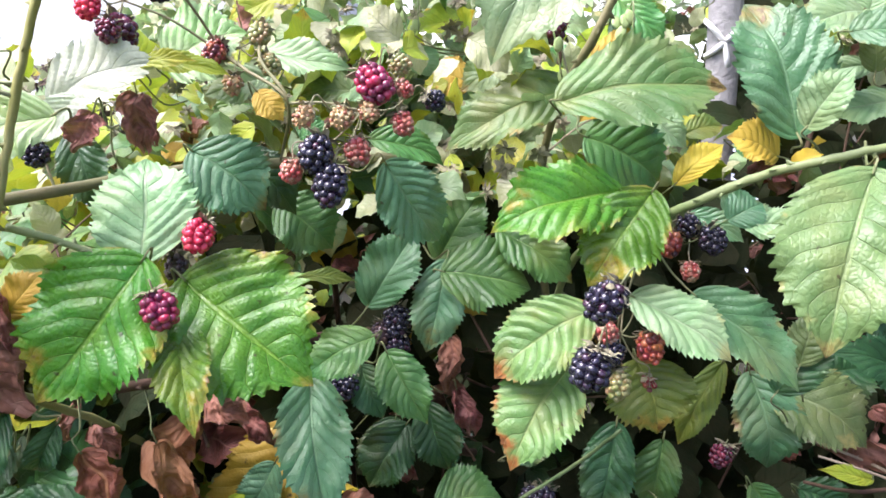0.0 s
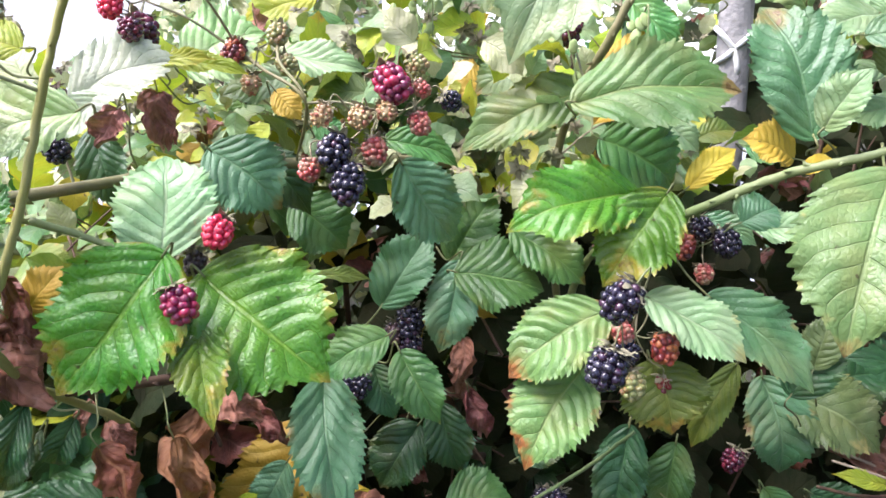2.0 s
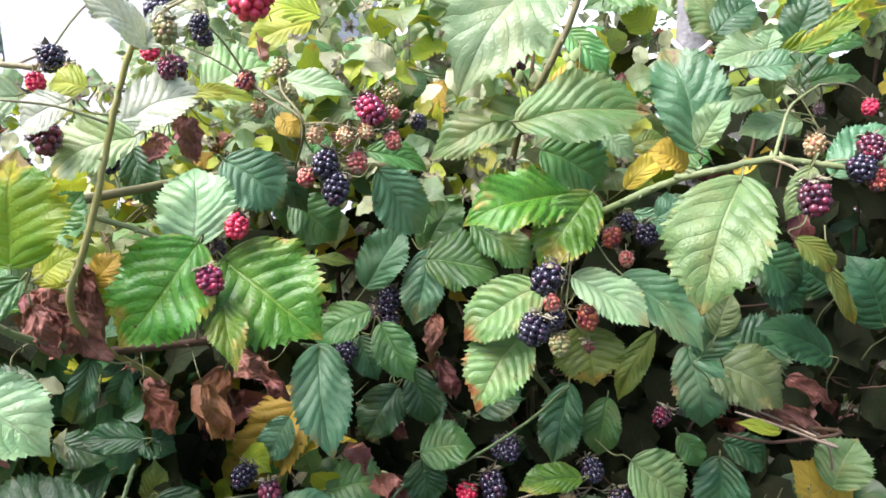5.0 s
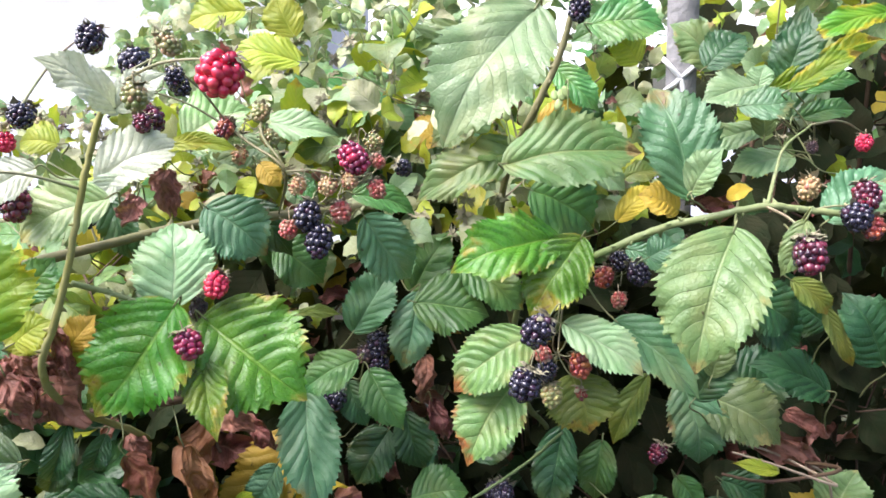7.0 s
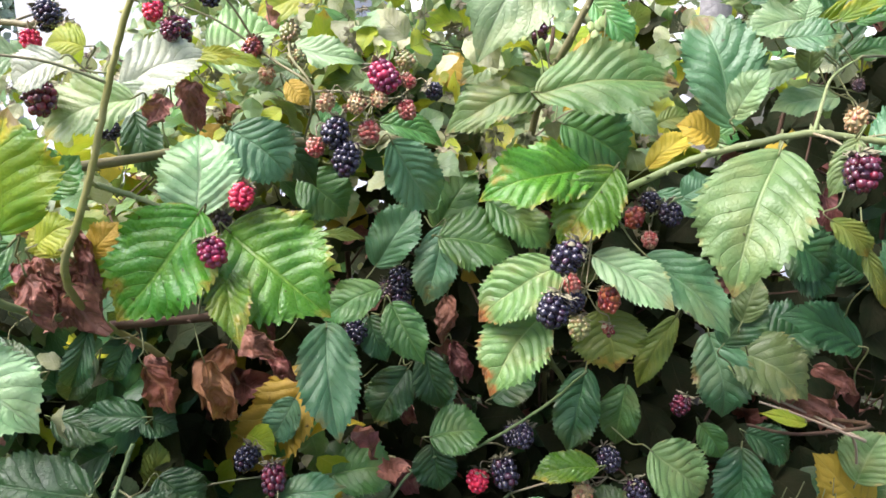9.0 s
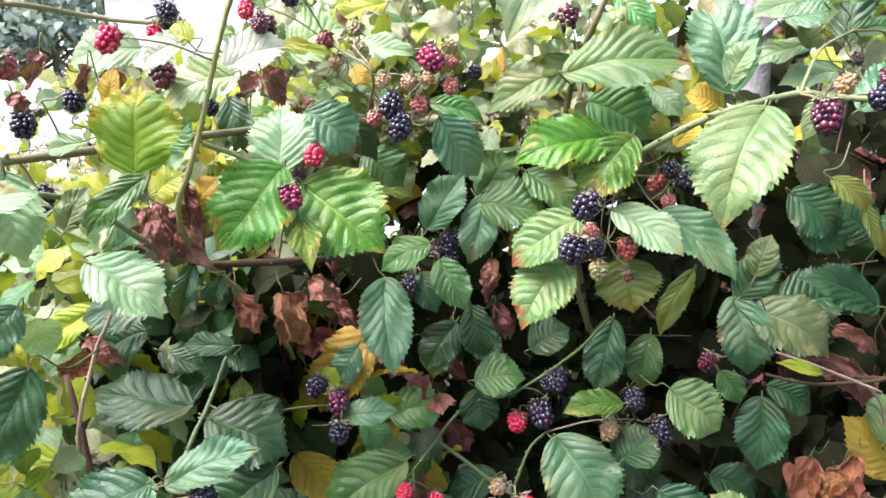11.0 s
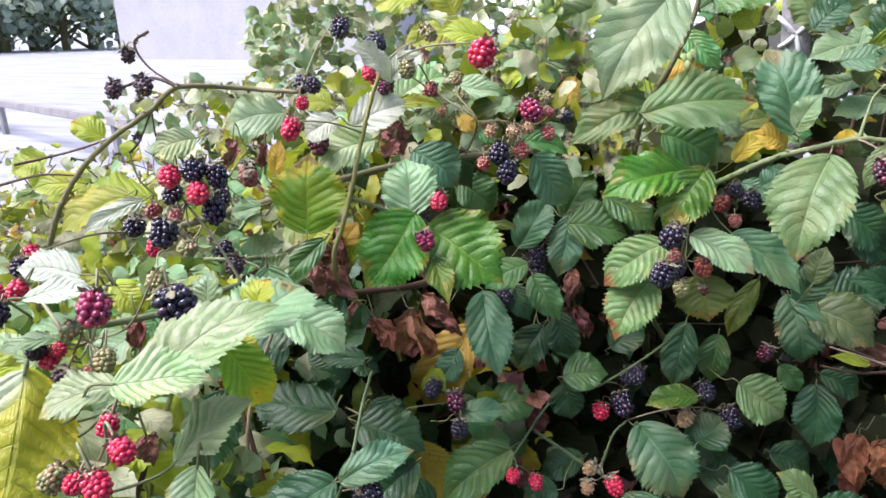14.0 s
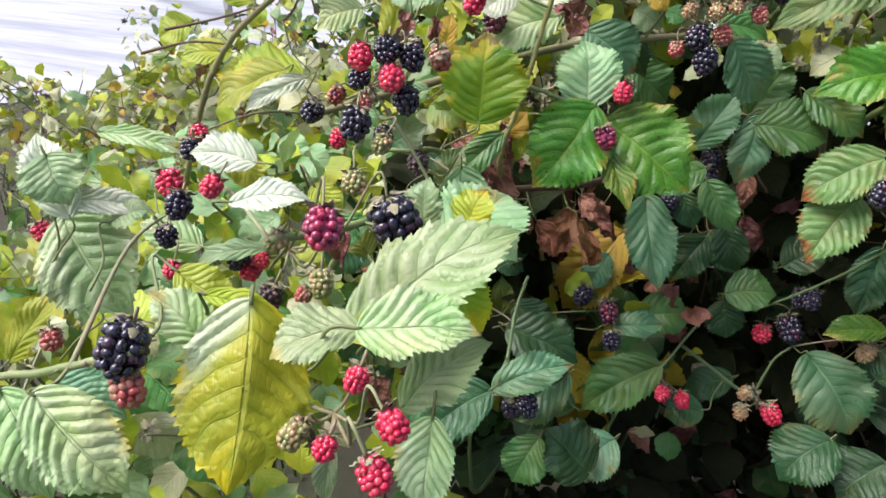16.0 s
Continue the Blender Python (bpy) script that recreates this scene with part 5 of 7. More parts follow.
leaf(low_bar, 'yellow', (-0.195, 0.296, 1.124), (-0.214, 0.289, 1.120), 0.0298, (0.111, -0.754, 0.647), 0.05, 0.14, (-0.211, 0.323, 1.108))
leaf(left_upright, 'yellowgreen', (-0.153, 0.275, 1.158), (-0.158, 0.265, 1.132), 0.0195, (0.149, -0.952, 0.268), 0.10, 0.33, (-0.172, 0.303, 1.146))
leaf(left_upright, 'olive', (-0.194, 0.344, 0.932), (-0.199, 0.356, 0.975), 0.0249, (0.192, -0.927, 0.323), 0.09, 0.15, (-0.211, 0.368, 0.904))
leaf(back_bar, 'green', (-0.119, 0.331, 1.199), (-0.124, 0.322, 1.169), 0.0253, (0.131, -0.961, 0.243), 0.12, 0.31, (-0.143, 0.368, 1.188))
leaf(back_bar, 'yellow', (-0.004, 0.559, 1.252), (-0.034, 0.555, 1.258), 0.0357, (0.228, -0.778, 0.586), 0.08, 0.12, (-0.015, 0.576, 1.211))
leaf(top_upright, 'yellow', (0.118, 0.562, 1.254), (0.081, 0.549, 1.229), 0.0278, (-0.079, -0.813, 0.577), 0.11, 0.26, (0.120, 0.597, 1.242))
leaf(inner_1, 'pale', (-0.127, 0.577, 1.283), (-0.170, 0.570, 1.288), 0.0455, (0.187, -0.764, 0.617), 0.09, 0.12, (-0.137, 0.609, 1.271))
leaf(inner_1, 'green', (-0.117, 0.551, 1.297), (-0.136, 0.542, 1.279), 0.0347, (0.050, -0.921, 0.387), 0.10, 0.13, (-0.127, 0.584, 1.288))
leaf(back_bar, 'pale', (-0.086, 0.521, 1.245), (-0.125, 0.513, 1.240), 0.0356, (0.089, -0.777, 0.623), 0.07, 0.15, (-0.079, 0.534, 1.203))
leaf(inner_1, 'yellowgreen', (-0.226, 0.634, 1.366), (-0.282, 0.620, 1.354), 0.0437, (0.104, -0.858, 0.503), 0.06, 0.32, (-0.224, 0.652, 1.325))
leaf(inner_2, 'pale', (-0.011, 0.723, 1.350), (-0.088, 0.696, 1.306), 0.0653, (0.025, -0.872, 0.488), 0.10, 0.31, (0.011, 0.734, 1.312))
leaf(twig_f, 'green', (-0.082, 0.411, 1.230), (-0.066, 0.412, 1.223), 0.0182, (0.118, -0.754, 0.646), 0.06, 0.21, (-0.098, 0.442, 1.218))
leaf(back_bar, 'yellowgreen', (-0.216, 0.407, 1.232), (-0.256, 0.395, 1.218), 0.0255, (0.057, -0.834, 0.549), 0.08, 0.13, (-0.206, 0.416, 1.189))
leaf(near_low, 'silver', (-0.271, -0.022, 1.217), (-0.257, -0.026, 1.197), 0.0280, (0.427, -0.509, 0.747), 0.07, 0.34, (-0.292, -0.009, 1.203))
leaf(near_low, 'silver', (-0.247, -0.014, 1.186), (-0.233, -0.004, 1.191), 0.0181, (-0.193, -0.687, 0.700), 0.10, 0.32, (-0.240, -0.039, 1.163))
leaf(far_arch, 'yellowgreen', (-0.354, 0.220, 1.185), (-0.392, 0.206, 1.193), 0.0364, (0.138, -0.605, 0.784), 0.06, 0.28, (-0.373, 0.245, 1.165))
leaf(near_left, 'olive', (-0.128, 0.022, 1.179), (-0.140, 0.025, 1.194), 0.0154, (0.244, -0.677, 0.694), 0.10, 0.28, (-0.142, 0.042, 1.153))
leaf(near_low, 'yellowgreen', (-0.138, -0.070, 1.215), (-0.119, -0.066, 1.205), 0.0155, (0.049, -0.426, 0.904), 0.07, 0.16, (-0.110, -0.111, 1.220))
leaf(yellow_side, 'shiny', (-0.207, 0.042, 1.203), (-0.240, 0.031, 1.207), 0.0221, (0.282, -0.554, 0.783), 0.03, 0.32, (-0.221, 0.090, 1.179))
leaf(near_root, 'yellowgreen', (-0.074, -0.066, 1.208), (-0.051, -0.054, 1.217), 0.0134, (-0.301, -0.660, 0.688), 0.11, 0.18, (-0.089, -0.087, 1.198))
leaf(far_arch, 'dead', (-0.199, 0.183, 1.255), (-0.201, 0.176, 1.235), 0.0141, (0.671, -0.724, 0.159), 0.28, 0.92, (-0.228, 0.252, 1.247))
leaf(left_upright, 'dead', (-0.191, 0.209, 1.248), (-0.192, 0.204, 1.231), 0.0117, (0.602, -0.776, 0.189), 0.20, 0.76, (-0.215, 0.249, 1.237))
leaf(back_bar, 'dead', (-0.215, 0.176, 1.232), (-0.208, 0.175, 1.220), 0.0118, (0.594, -0.711, 0.378), 0.21, 0.96, (-0.238, 0.199, 1.224))
leaf(left_upright, 'yellow', (-0.194, 0.225, 1.222), (-0.192, 0.233, 1.248), 0.0147, (0.176, -0.956, 0.234), 0.04, 0.29, (-0.179, 0.261, 1.199))
leaf(yellow_side, 'silver', (-0.196, 0.203, 1.202), (-0.218, 0.195, 1.197), 0.0159, (0.144, -0.789, 0.597), 0.04, 0.35, (-0.222, 0.254, 1.182))
leaf(yellow_side, 'olivebright', (-0.226, 0.153, 1.215), (-0.209, 0.161, 1.224), 0.0172, (0.179, -0.863, 0.473), 0.04, 0.14, (-0.222, 0.153, 1.172))
leaf(left_upright, 'dead', (-0.113, 0.272, 1.245), (-0.118, 0.267, 1.230), 0.0172, (0.410, -0.894, 0.183), 0.28, 0.95, (-0.125, 0.304, 1.237))
leaf(left_upright, 'yellowgreen', (-0.178, 0.245, 1.165), (-0.160, 0.253, 1.177), 0.0248, (0.043, -0.867, 0.496), 0.07, 0.15, (-0.198, 0.273, 1.147))
leaf(left_upright, 'yellowgreen', (-0.171, 0.255, 1.158), (-0.191, 0.254, 1.171), 0.0217, (0.174, -0.701, 0.692), 0.06, 0.22, (-0.185, 0.284, 1.139))
leaf(left_upright, 'yellow', (-0.164, 0.267, 1.154), (-0.150, 0.275, 1.173), 0.0198, (0.095, -0.933, 0.347), 0.12, 0.16, (-0.182, 0.295, 1.134))
leaf(left_upright, 'green', (-0.163, 0.238, 1.195), (-0.149, 0.249, 1.215), 0.0230, (0.254, -0.925, 0.282), 0.05, 0.31, (-0.186, 0.264, 1.180))
leaf(yellow_side, 'blue', (-0.181, 0.193, 1.164), (-0.186, 0.187, 1.151), 0.0210, (0.413, -0.886, 0.213), 0.04, 0.34, (-0.207, 0.226, 1.149))
leaf(near_left, 'silver', (-0.108, 0.076, 1.204), (-0.103, 0.076, 1.167), 0.0271, (0.626, -0.769, 0.131), 0.06, 0.25, (-0.137, 0.097, 1.191))
leaf(near_left, 'pale', (-0.155, 0.145, 1.162), (-0.145, 0.155, 1.185), 0.0188, (0.044, -0.972, 0.230), 0.09, 0.33, (-0.175, 0.155, 1.147))
leaf(side_twig_b, 'rust', (0.307, 0.504, 0.906), (0.302, 0.480, 0.863), 0.0303, (-0.282, -0.824, 0.492), 0.19, 0.86, (0.329, 0.543, 0.911))
leaf(low_right, 'rust', (0.345, 0.514, 0.911), (0.336, 0.490, 0.869), 0.0248, (-0.314, -0.796, 0.518), 0.19, 0.60, (0.358, 0.557, 0.911))
leaf(low_right, 'rust', (0.326, 0.497, 0.863), (0.353, 0.499, 0.885), 0.0276, (-0.358, -0.786, 0.505), 0.22, 0.99, (0.334, 0.524, 0.835))
leaf(low_right, 'dead', (0.319, 0.548, 1.021), (0.353, 0.543, 1.008), 0.0253, (-0.051, -0.951, 0.306), 0.35, 0.59, (0.304, 0.543, 0.984))
leaf(side_twig_b, 'rust', (0.328, 0.497, 0.901), (0.319, 0.478, 0.880), 0.0217, (-0.230, -0.667, 0.709), 0.34, 0.84, (0.345, 0.538, 0.910))
leaf(yellow_side, 'dead', (-0.200, 0.248, 1.126), (-0.182, 0.251, 1.143), 0.0186, (0.220, -0.974, -0.053), 0.33, 0.85, (-0.225, 0.270, 1.101))
leaf(low_bar, 'dark', (-0.185, 0.285, 1.078), (-0.198, 0.277, 1.058), 0.0183, (0.381, -0.914, 0.137), 0.17, 0.60, (-0.204, 0.308, 1.056))
leaf(low_bar, 'dead', (-0.180, 0.318, 1.079), (-0.187, 0.311, 1.059), 0.0113, (0.435, -0.888, 0.151), 0.26, 0.77, (-0.197, 0.343, 1.057))
leaf(low_bar, 'dead', (-0.176, 0.325, 1.063), (-0.161, 0.323, 1.046), 0.0151, (0.502, -0.689, 0.523), 0.32, 0.88, (-0.196, 0.349, 1.041))
leaf(low_bar, 'rust', (-0.132, 0.354, 1.061), (-0.146, 0.340, 1.022), 0.0247, (0.337, -0.920, 0.202), 0.19, 0.62, (-0.146, 0.381, 1.039))
leaf(side_twig_b, 'dark', (0.262, 0.482, 1.139), (0.300, 0.483, 1.111), 0.0381, (0.119, -0.905, 0.409), 0.08, 0.16, (0.269, 0.514, 1.125))
leaf(side_twig, 'dark', (0.346, 0.541, 1.049), (0.277, 0.531, 1.072), 0.0433, (0.116, -0.741, 0.661), 0.09, 0.20, (0.355, 0.552, 1.006))
leaf(side_twig_b, 'pale', (0.233, 0.461, 1.089), (0.242, 0.473, 1.122), 0.0250, (-0.293, -0.879, 0.377), 0.06, 0.28, (0.247, 0.484, 1.052))
leaf(side_twig_b, 'yellowgreen', (0.295, 0.475, 1.005), (0.259, 0.468, 1.012), 0.0132, (0.257, -0.621, 0.740), 0.11, 0.16, (0.296, 0.476, 1.009))
leaf(side_twig, 'green', (0.215, 0.454, 1.001), (0.234, 0.452, 0.976), 0.0223, (0.119, -0.931, 0.345), 0.06, 0.35, (0.220, 0.485, 0.981))
leaf(side_twig_b, 'dark', (0.326, 0.513, 1.121), (0.290, 0.512, 1.146), 0.0430, (0.117, -0.900, 0.419), 0.05, 0.13, (0.326, 0.528, 1.078))
leaf(hang_mid, 'dark', (0.143, 0.398, 0.936), (0.166, 0.410, 0.961), 0.0412, (-0.283, -0.730, 0.623), 0.05, 0.31, (0.118, 0.428, 0.914))
leaf(side_twig, 'dark', (0.262, 0.501, 0.974), (0.301, 0.505, 0.953), 0.0320, (0.146, -0.753, 0.642), 0.10, 0.34, (0.268, 0.531, 0.953))
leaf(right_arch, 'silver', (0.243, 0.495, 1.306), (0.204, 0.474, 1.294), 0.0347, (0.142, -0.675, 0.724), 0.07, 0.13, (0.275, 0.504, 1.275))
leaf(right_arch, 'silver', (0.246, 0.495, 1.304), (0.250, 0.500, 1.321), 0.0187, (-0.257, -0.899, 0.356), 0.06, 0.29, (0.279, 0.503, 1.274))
leaf(right_arch, 'blue', (0.230, 0.468, 1.292), (0.265, 0.465, 1.296), 0.0275, (-0.121, -0.786, 0.606), 0.07, 0.15, (0.234, 0.501, 1.280))
leaf(right_arch, 'dark', (0.264, 0.500, 1.309), (0.277, 0.514, 1.353), 0.0325, (-0.282, -0.882, 0.378), 0.06, 0.23, (0.290, 0.503, 1.273))
leaf(right_arch, 'olivebright', (0.258, 0.455, 1.305), (0.300, 0.460, 1.332), 0.0171, (-0.266, -0.784, 0.561), 0.06, 0.22, (0.265, 0.487, 1.293))
leaf(right_arch, 'dark', (0.214, 0.525, 1.319), (0.242, 0.537, 1.343), 0.0348, (-0.147, -0.810, 0.567), 0.04, 0.13, (0.218, 0.557, 1.307))
leaf(right_arch, 'green', (0.272, 0.468, 1.304), (0.304, 0.466, 1.312), 0.0175, (-0.210, -0.776, 0.595), 0.10, 0.29, (0.279, 0.501, 1.292))
leaf(top_upright, 'green', (0.125, 0.549, 1.351), (0.184, 0.548, 1.349), 0.0410, (0.018, -0.840, 0.542), 0.07, 0.15, (0.124, 0.582, 1.343))
leaf(top_upright, 'green', (0.098, 0.534, 1.316), (0.135, 0.521, 1.284), 0.0280, (0.132, -0.865, 0.485), 0.06, 0.25, (0.095, 0.569, 1.307))
leaf(top_upright, 'yellow', (0.088, 0.519, 1.272), (0.124, 0.531, 1.289), 0.0225, (-0.018, -0.805, 0.593), 0.11, 0.23, (0.083, 0.552, 1.258))
leaf(twig_g, 'yellowgreen', (-0.066, 0.387, 1.317), (-0.110, 0.380, 1.324), 0.0264, (0.202, -0.775, 0.598), 0.05, 0.26, (-0.076, 0.418, 1.307))
leaf(twig_f, 'yellowgreen', (-0.145, 0.335, 1.261), (-0.108, 0.344, 1.267), 0.0113, (0.081, -0.783, 0.617), 0.08, 0.26, (-0.166, 0.363, 1.246))
leaf(inner_2, 'yellowgreen', (0.167, 0.590, 1.322), (0.141, 0.592, 1.345), 0.0337, (0.246, -0.910, 0.334), 0.10, 0.13, (0.172, 0.624, 1.310))
leaf(twig_g, 'silver', (-0.129, 0.467, 1.270), (-0.067, 0.467, 1.263), 0.0272, (0.065, -0.743, 0.666), 0.07, 0.30, (-0.146, 0.499, 1.257))
leaf(twig_g, 'silver', (-0.110, 0.436, 1.258), (-0.146, 0.415, 1.244), 0.0274, (0.224, -0.771, 0.596), 0.04, 0.13, (-0.122, 0.468, 1.245))
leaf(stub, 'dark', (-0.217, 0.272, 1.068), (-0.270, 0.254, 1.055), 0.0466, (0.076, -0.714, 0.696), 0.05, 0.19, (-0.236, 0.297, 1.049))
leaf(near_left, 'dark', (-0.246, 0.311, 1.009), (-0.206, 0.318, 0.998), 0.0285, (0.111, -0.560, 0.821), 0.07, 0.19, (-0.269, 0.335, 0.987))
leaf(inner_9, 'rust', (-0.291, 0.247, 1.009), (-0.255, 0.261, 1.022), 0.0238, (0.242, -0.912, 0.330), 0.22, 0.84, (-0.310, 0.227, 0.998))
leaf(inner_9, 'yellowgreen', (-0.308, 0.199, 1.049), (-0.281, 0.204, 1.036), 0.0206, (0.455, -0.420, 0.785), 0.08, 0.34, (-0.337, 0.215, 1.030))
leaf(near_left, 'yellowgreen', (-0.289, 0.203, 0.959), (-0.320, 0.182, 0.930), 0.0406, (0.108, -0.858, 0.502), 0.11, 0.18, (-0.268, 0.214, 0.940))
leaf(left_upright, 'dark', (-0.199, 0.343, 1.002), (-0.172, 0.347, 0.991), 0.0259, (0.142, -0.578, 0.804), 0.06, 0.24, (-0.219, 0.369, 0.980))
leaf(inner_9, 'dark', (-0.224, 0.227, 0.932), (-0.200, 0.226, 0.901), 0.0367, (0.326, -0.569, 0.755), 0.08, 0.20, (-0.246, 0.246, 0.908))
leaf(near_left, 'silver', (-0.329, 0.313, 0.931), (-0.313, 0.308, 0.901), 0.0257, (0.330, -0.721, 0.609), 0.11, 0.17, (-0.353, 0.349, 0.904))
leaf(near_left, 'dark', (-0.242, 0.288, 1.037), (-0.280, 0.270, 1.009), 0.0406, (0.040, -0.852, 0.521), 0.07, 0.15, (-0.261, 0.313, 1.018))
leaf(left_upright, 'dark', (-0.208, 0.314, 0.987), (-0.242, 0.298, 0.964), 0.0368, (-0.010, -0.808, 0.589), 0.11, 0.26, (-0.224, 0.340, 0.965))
leaf(stub, 'dark', (-0.246, 0.182, 1.092), (-0.260, 0.165, 1.059), 0.0329, (0.427, -0.872, 0.239), 0.12, 0.15, (-0.272, 0.210, 1.073))
leaf(right_arch, 'blue', (0.169, 0.546, 1.163), (0.207, 0.538, 1.147), 0.0227, (0.072, -0.798, 0.598), 0.09, 0.26, (0.142, 0.556, 1.128))
leaf(top_upright, 'silver', (0.216, 0.584, 1.151), (0.258, 0.582, 1.154), 0.0296, (-0.074, -0.730, 0.679), 0.03, 0.31, (0.188, 0.610, 1.128))
leaf(top_upright, 'yellow', (0.161, 0.582, 1.181), (0.195, 0.598, 1.211), 0.0247, (-0.167, -0.782, 0.601), 0.11, 0.14, (0.131, 0.605, 1.156))
leaf(top_upright, 'silver', (0.134, 0.593, 1.233), (0.165, 0.581, 1.209), 0.0244, (0.052, -0.866, 0.497), 0.11, 0.30, (0.106, 0.604, 1.200))
leaf(inner_2, 'olive', (0.166, 0.605, 1.217), (0.196, 0.613, 1.224), 0.0241, (0.047, -0.751, 0.659), 0.08, 0.25, (0.145, 0.644, 1.207))
leaf(inner_3, 'green', (0.206, 0.611, 1.212), (0.238, 0.606, 1.208), 0.0293, (-0.061, -0.796, 0.602), 0.05, 0.13, (0.213, 0.655, 1.205))
leaf(inner_3, 'blue', (0.207, 0.614, 1.153), (0.226, 0.622, 1.167), 0.0251, (-0.174, -0.738, 0.653), 0.07, 0.32, (0.211, 0.646, 1.135))
leaf(inner_1, 'green', (-0.144, 0.583, 1.131), (-0.161, 0.571, 1.101), 0.0367, (0.071, -0.935, 0.347), 0.05, 0.23, (-0.148, 0.612, 1.134))
leaf(inner_1, 'green', (-0.188, 0.551, 1.226), (-0.231, 0.546, 1.240), 0.0243, (0.267, -0.723, 0.637), 0.06, 0.28, (-0.185, 0.595, 1.219))
leaf(right_arch, 'silver', (0.120, 0.391, 1.147), (0.173, 0.378, 1.122), 0.0330, (0.151, -0.744, 0.650), 0.03, 0.26, (0.122, 0.428, 1.181))

# berries: cane, ripeness, centre, diameter, foot of the stalk
truss(twig_f, (-0.077, 0.384, 1.244), (-0.037, 0.393, 1.241))
truss(back_bar, (-0.151, 0.385, 1.201), (-0.107, 0.326, 1.178))
truss(low_bar, (-0.129, 0.315, 1.101), (-0.105, 0.293, 1.152))
truss(right_arch, (0.117, 0.435, 1.176), (0.115, 0.397, 1.122))
truss(low_bar, (-0.057, 0.475, 1.069), (-0.040, 0.469, 1.084))
truss(low_bar, (-0.070, 0.453, 1.076), (-0.067, 0.444, 1.051))
truss(right_arch, (0.101, 0.459, 1.159), (0.162, 0.499, 1.158))
truss(top_upright, (0.074, 0.483, 1.258), (0.057, 0.510, 1.298))
truss(top_upright, (0.109, 0.451, 1.352), (0.113, 0.469, 1.362))
truss(right_arch, (0.232, 0.379, 1.238), (0.247, 0.334, 1.228))
truss(right_arch, (0.259, 0.384, 1.236), (0.288, 0.392, 1.238))
truss(right_arch, (0.283, 0.383, 1.235), (0.275, 0.446, 1.246))
truss(right_arch, (0.273, 0.452, 1.282), (0.297, 0.518, 1.266))
truss(right_arch, (0.273, 0.452, 1.282), (0.335, 0.526, 1.271))
truss(low_right, (0.278, 0.533, 0.996), (0.214, 0.543, 0.976))
truss(thin_low, (0.048, 0.427, 0.971), (0.066, 0.454, 0.953))
truss(twig_f, (-0.128, 0.403, 1.271), (-0.126, 0.426, 1.273))
truss(twig_f, (-0.128, 0.403, 1.271), (-0.168, 0.376, 1.296))
truss(far_arch, (-0.207, 0.293, 1.278), (-0.185, 0.267, 1.247))
truss(back_bar, (-0.193, 0.339, 1.193), (-0.204, 0.342, 1.220))
truss(far_arch, (-0.222, 0.291, 1.279), (-0.227, 0.337, 1.285))
truss(left_upright, (-0.114, 0.258, 1.301), (-0.095, 0.269, 1.317))
truss(left_upright, (-0.114, 0.258, 1.301), (-0.032, 0.222, 1.318))
truss(twig_f, (-0.125, 0.402, 1.270), (-0.130, 0.346, 1.312))
truss(far_arch, (-0.209, 0.293, 1.279), (-0.210, 0.299, 1.282))
truss(far_arch, (-0.207, 0.293, 1.278), (-0.217, 0.385, 1.335))
truss(near_left, (-0.122, 0.072, 1.194), (-0.160, 0.080, 1.237))
truss(near_left, (-0.131, 0.117, 1.181), (-0.153, 0.113, 1.193))
truss(near_left, (-0.114, -0.038, 1.219), (-0.129, -0.027, 1.205))
truss(near_low, (-0.136, -0.113, 1.208), (-0.227, 0.002, 1.188))
truss(near_left, (-0.118, -0.048, 1.221), (-0.187, -0.008, 1.217))
truss(near_low, (-0.128, -0.114, 1.212), (-0.130, -0.102, 1.205))
truss(near_root, (-0.087, -0.086, 1.192), (-0.065, -0.089, 1.200))
truss(near_low, (-0.270, -0.082, 1.091), (-0.286, -0.039, 1.125))
truss(back_bar, (-0.275, 0.174, 1.183), (-0.276, 0.072, 1.199))
truss(left_upright, (-0.129, 0.251, 1.252), (-0.164, 0.216, 1.265))
truss(hang_mid, (0.074, 0.416, 0.937), (0.148, 0.433, 0.955))
truss(hang_mid, (0.052, 0.396, 0.891), (0.055, 0.384, 0.886))
truss(thin_low, (-0.036, 0.371, 0.901), (-0.024, 0.342, 0.903))
truss(left_upright, (-0.184, 0.300, 0.950), (-0.090, 0.341, 0.973))
truss(thin_mid, (-0.138, 0.189, 0.968), (-0.121, 0.201, 0.965))
truss(left_upright, (-0.181, 0.285, 0.983), (-0.142, 0.269, 0.978))
truss(thin_low, (-0.041, 0.366, 0.896), (-0.015, 0.379, 0.876))
truss(back_bar, (-0.248, 0.241, 1.183), (-0.230, 0.208, 1.226))
truss(back_bar, (-0.249, 0.201, 1.188), (-0.254, 0.217, 1.165))
truss(far_arch, (-0.281, 0.233, 1.286), (-0.280, 0.194, 1.297))
truss(twig_c, (-0.339, 0.232, 1.285), (-0.340, 0.226, 1.292))
truss(far_twigs, (-0.323, 0.239, 1.321), (-0.355, 0.264, 1.318))
truss(top_upright, (0.060, 0.526, 1.206), (0.106, 0.583, 1.234))
berry(twig_f, 'dark_pink', (-0.024, 0.372, 1.257), 0.0190, (-0.037, 0.393, 1.241))
berry(twig_f, 'black', (-0.046, 0.346, 1.223), 0.0171, (-0.037, 0.393, 1.241))
berry(twig_f, 'black', (-0.038, 0.344, 1.208), 0.0178, (-0.037, 0.393, 1.241))
berry(twig_f, 'orange', (-0.031, 0.366, 1.222), 0.0142, (-0.037, 0.393, 1.241))
berry(twig_f, 'orange', (-0.060, 0.347, 1.213), 0.0118, (-0.037, 0.393, 1.241))
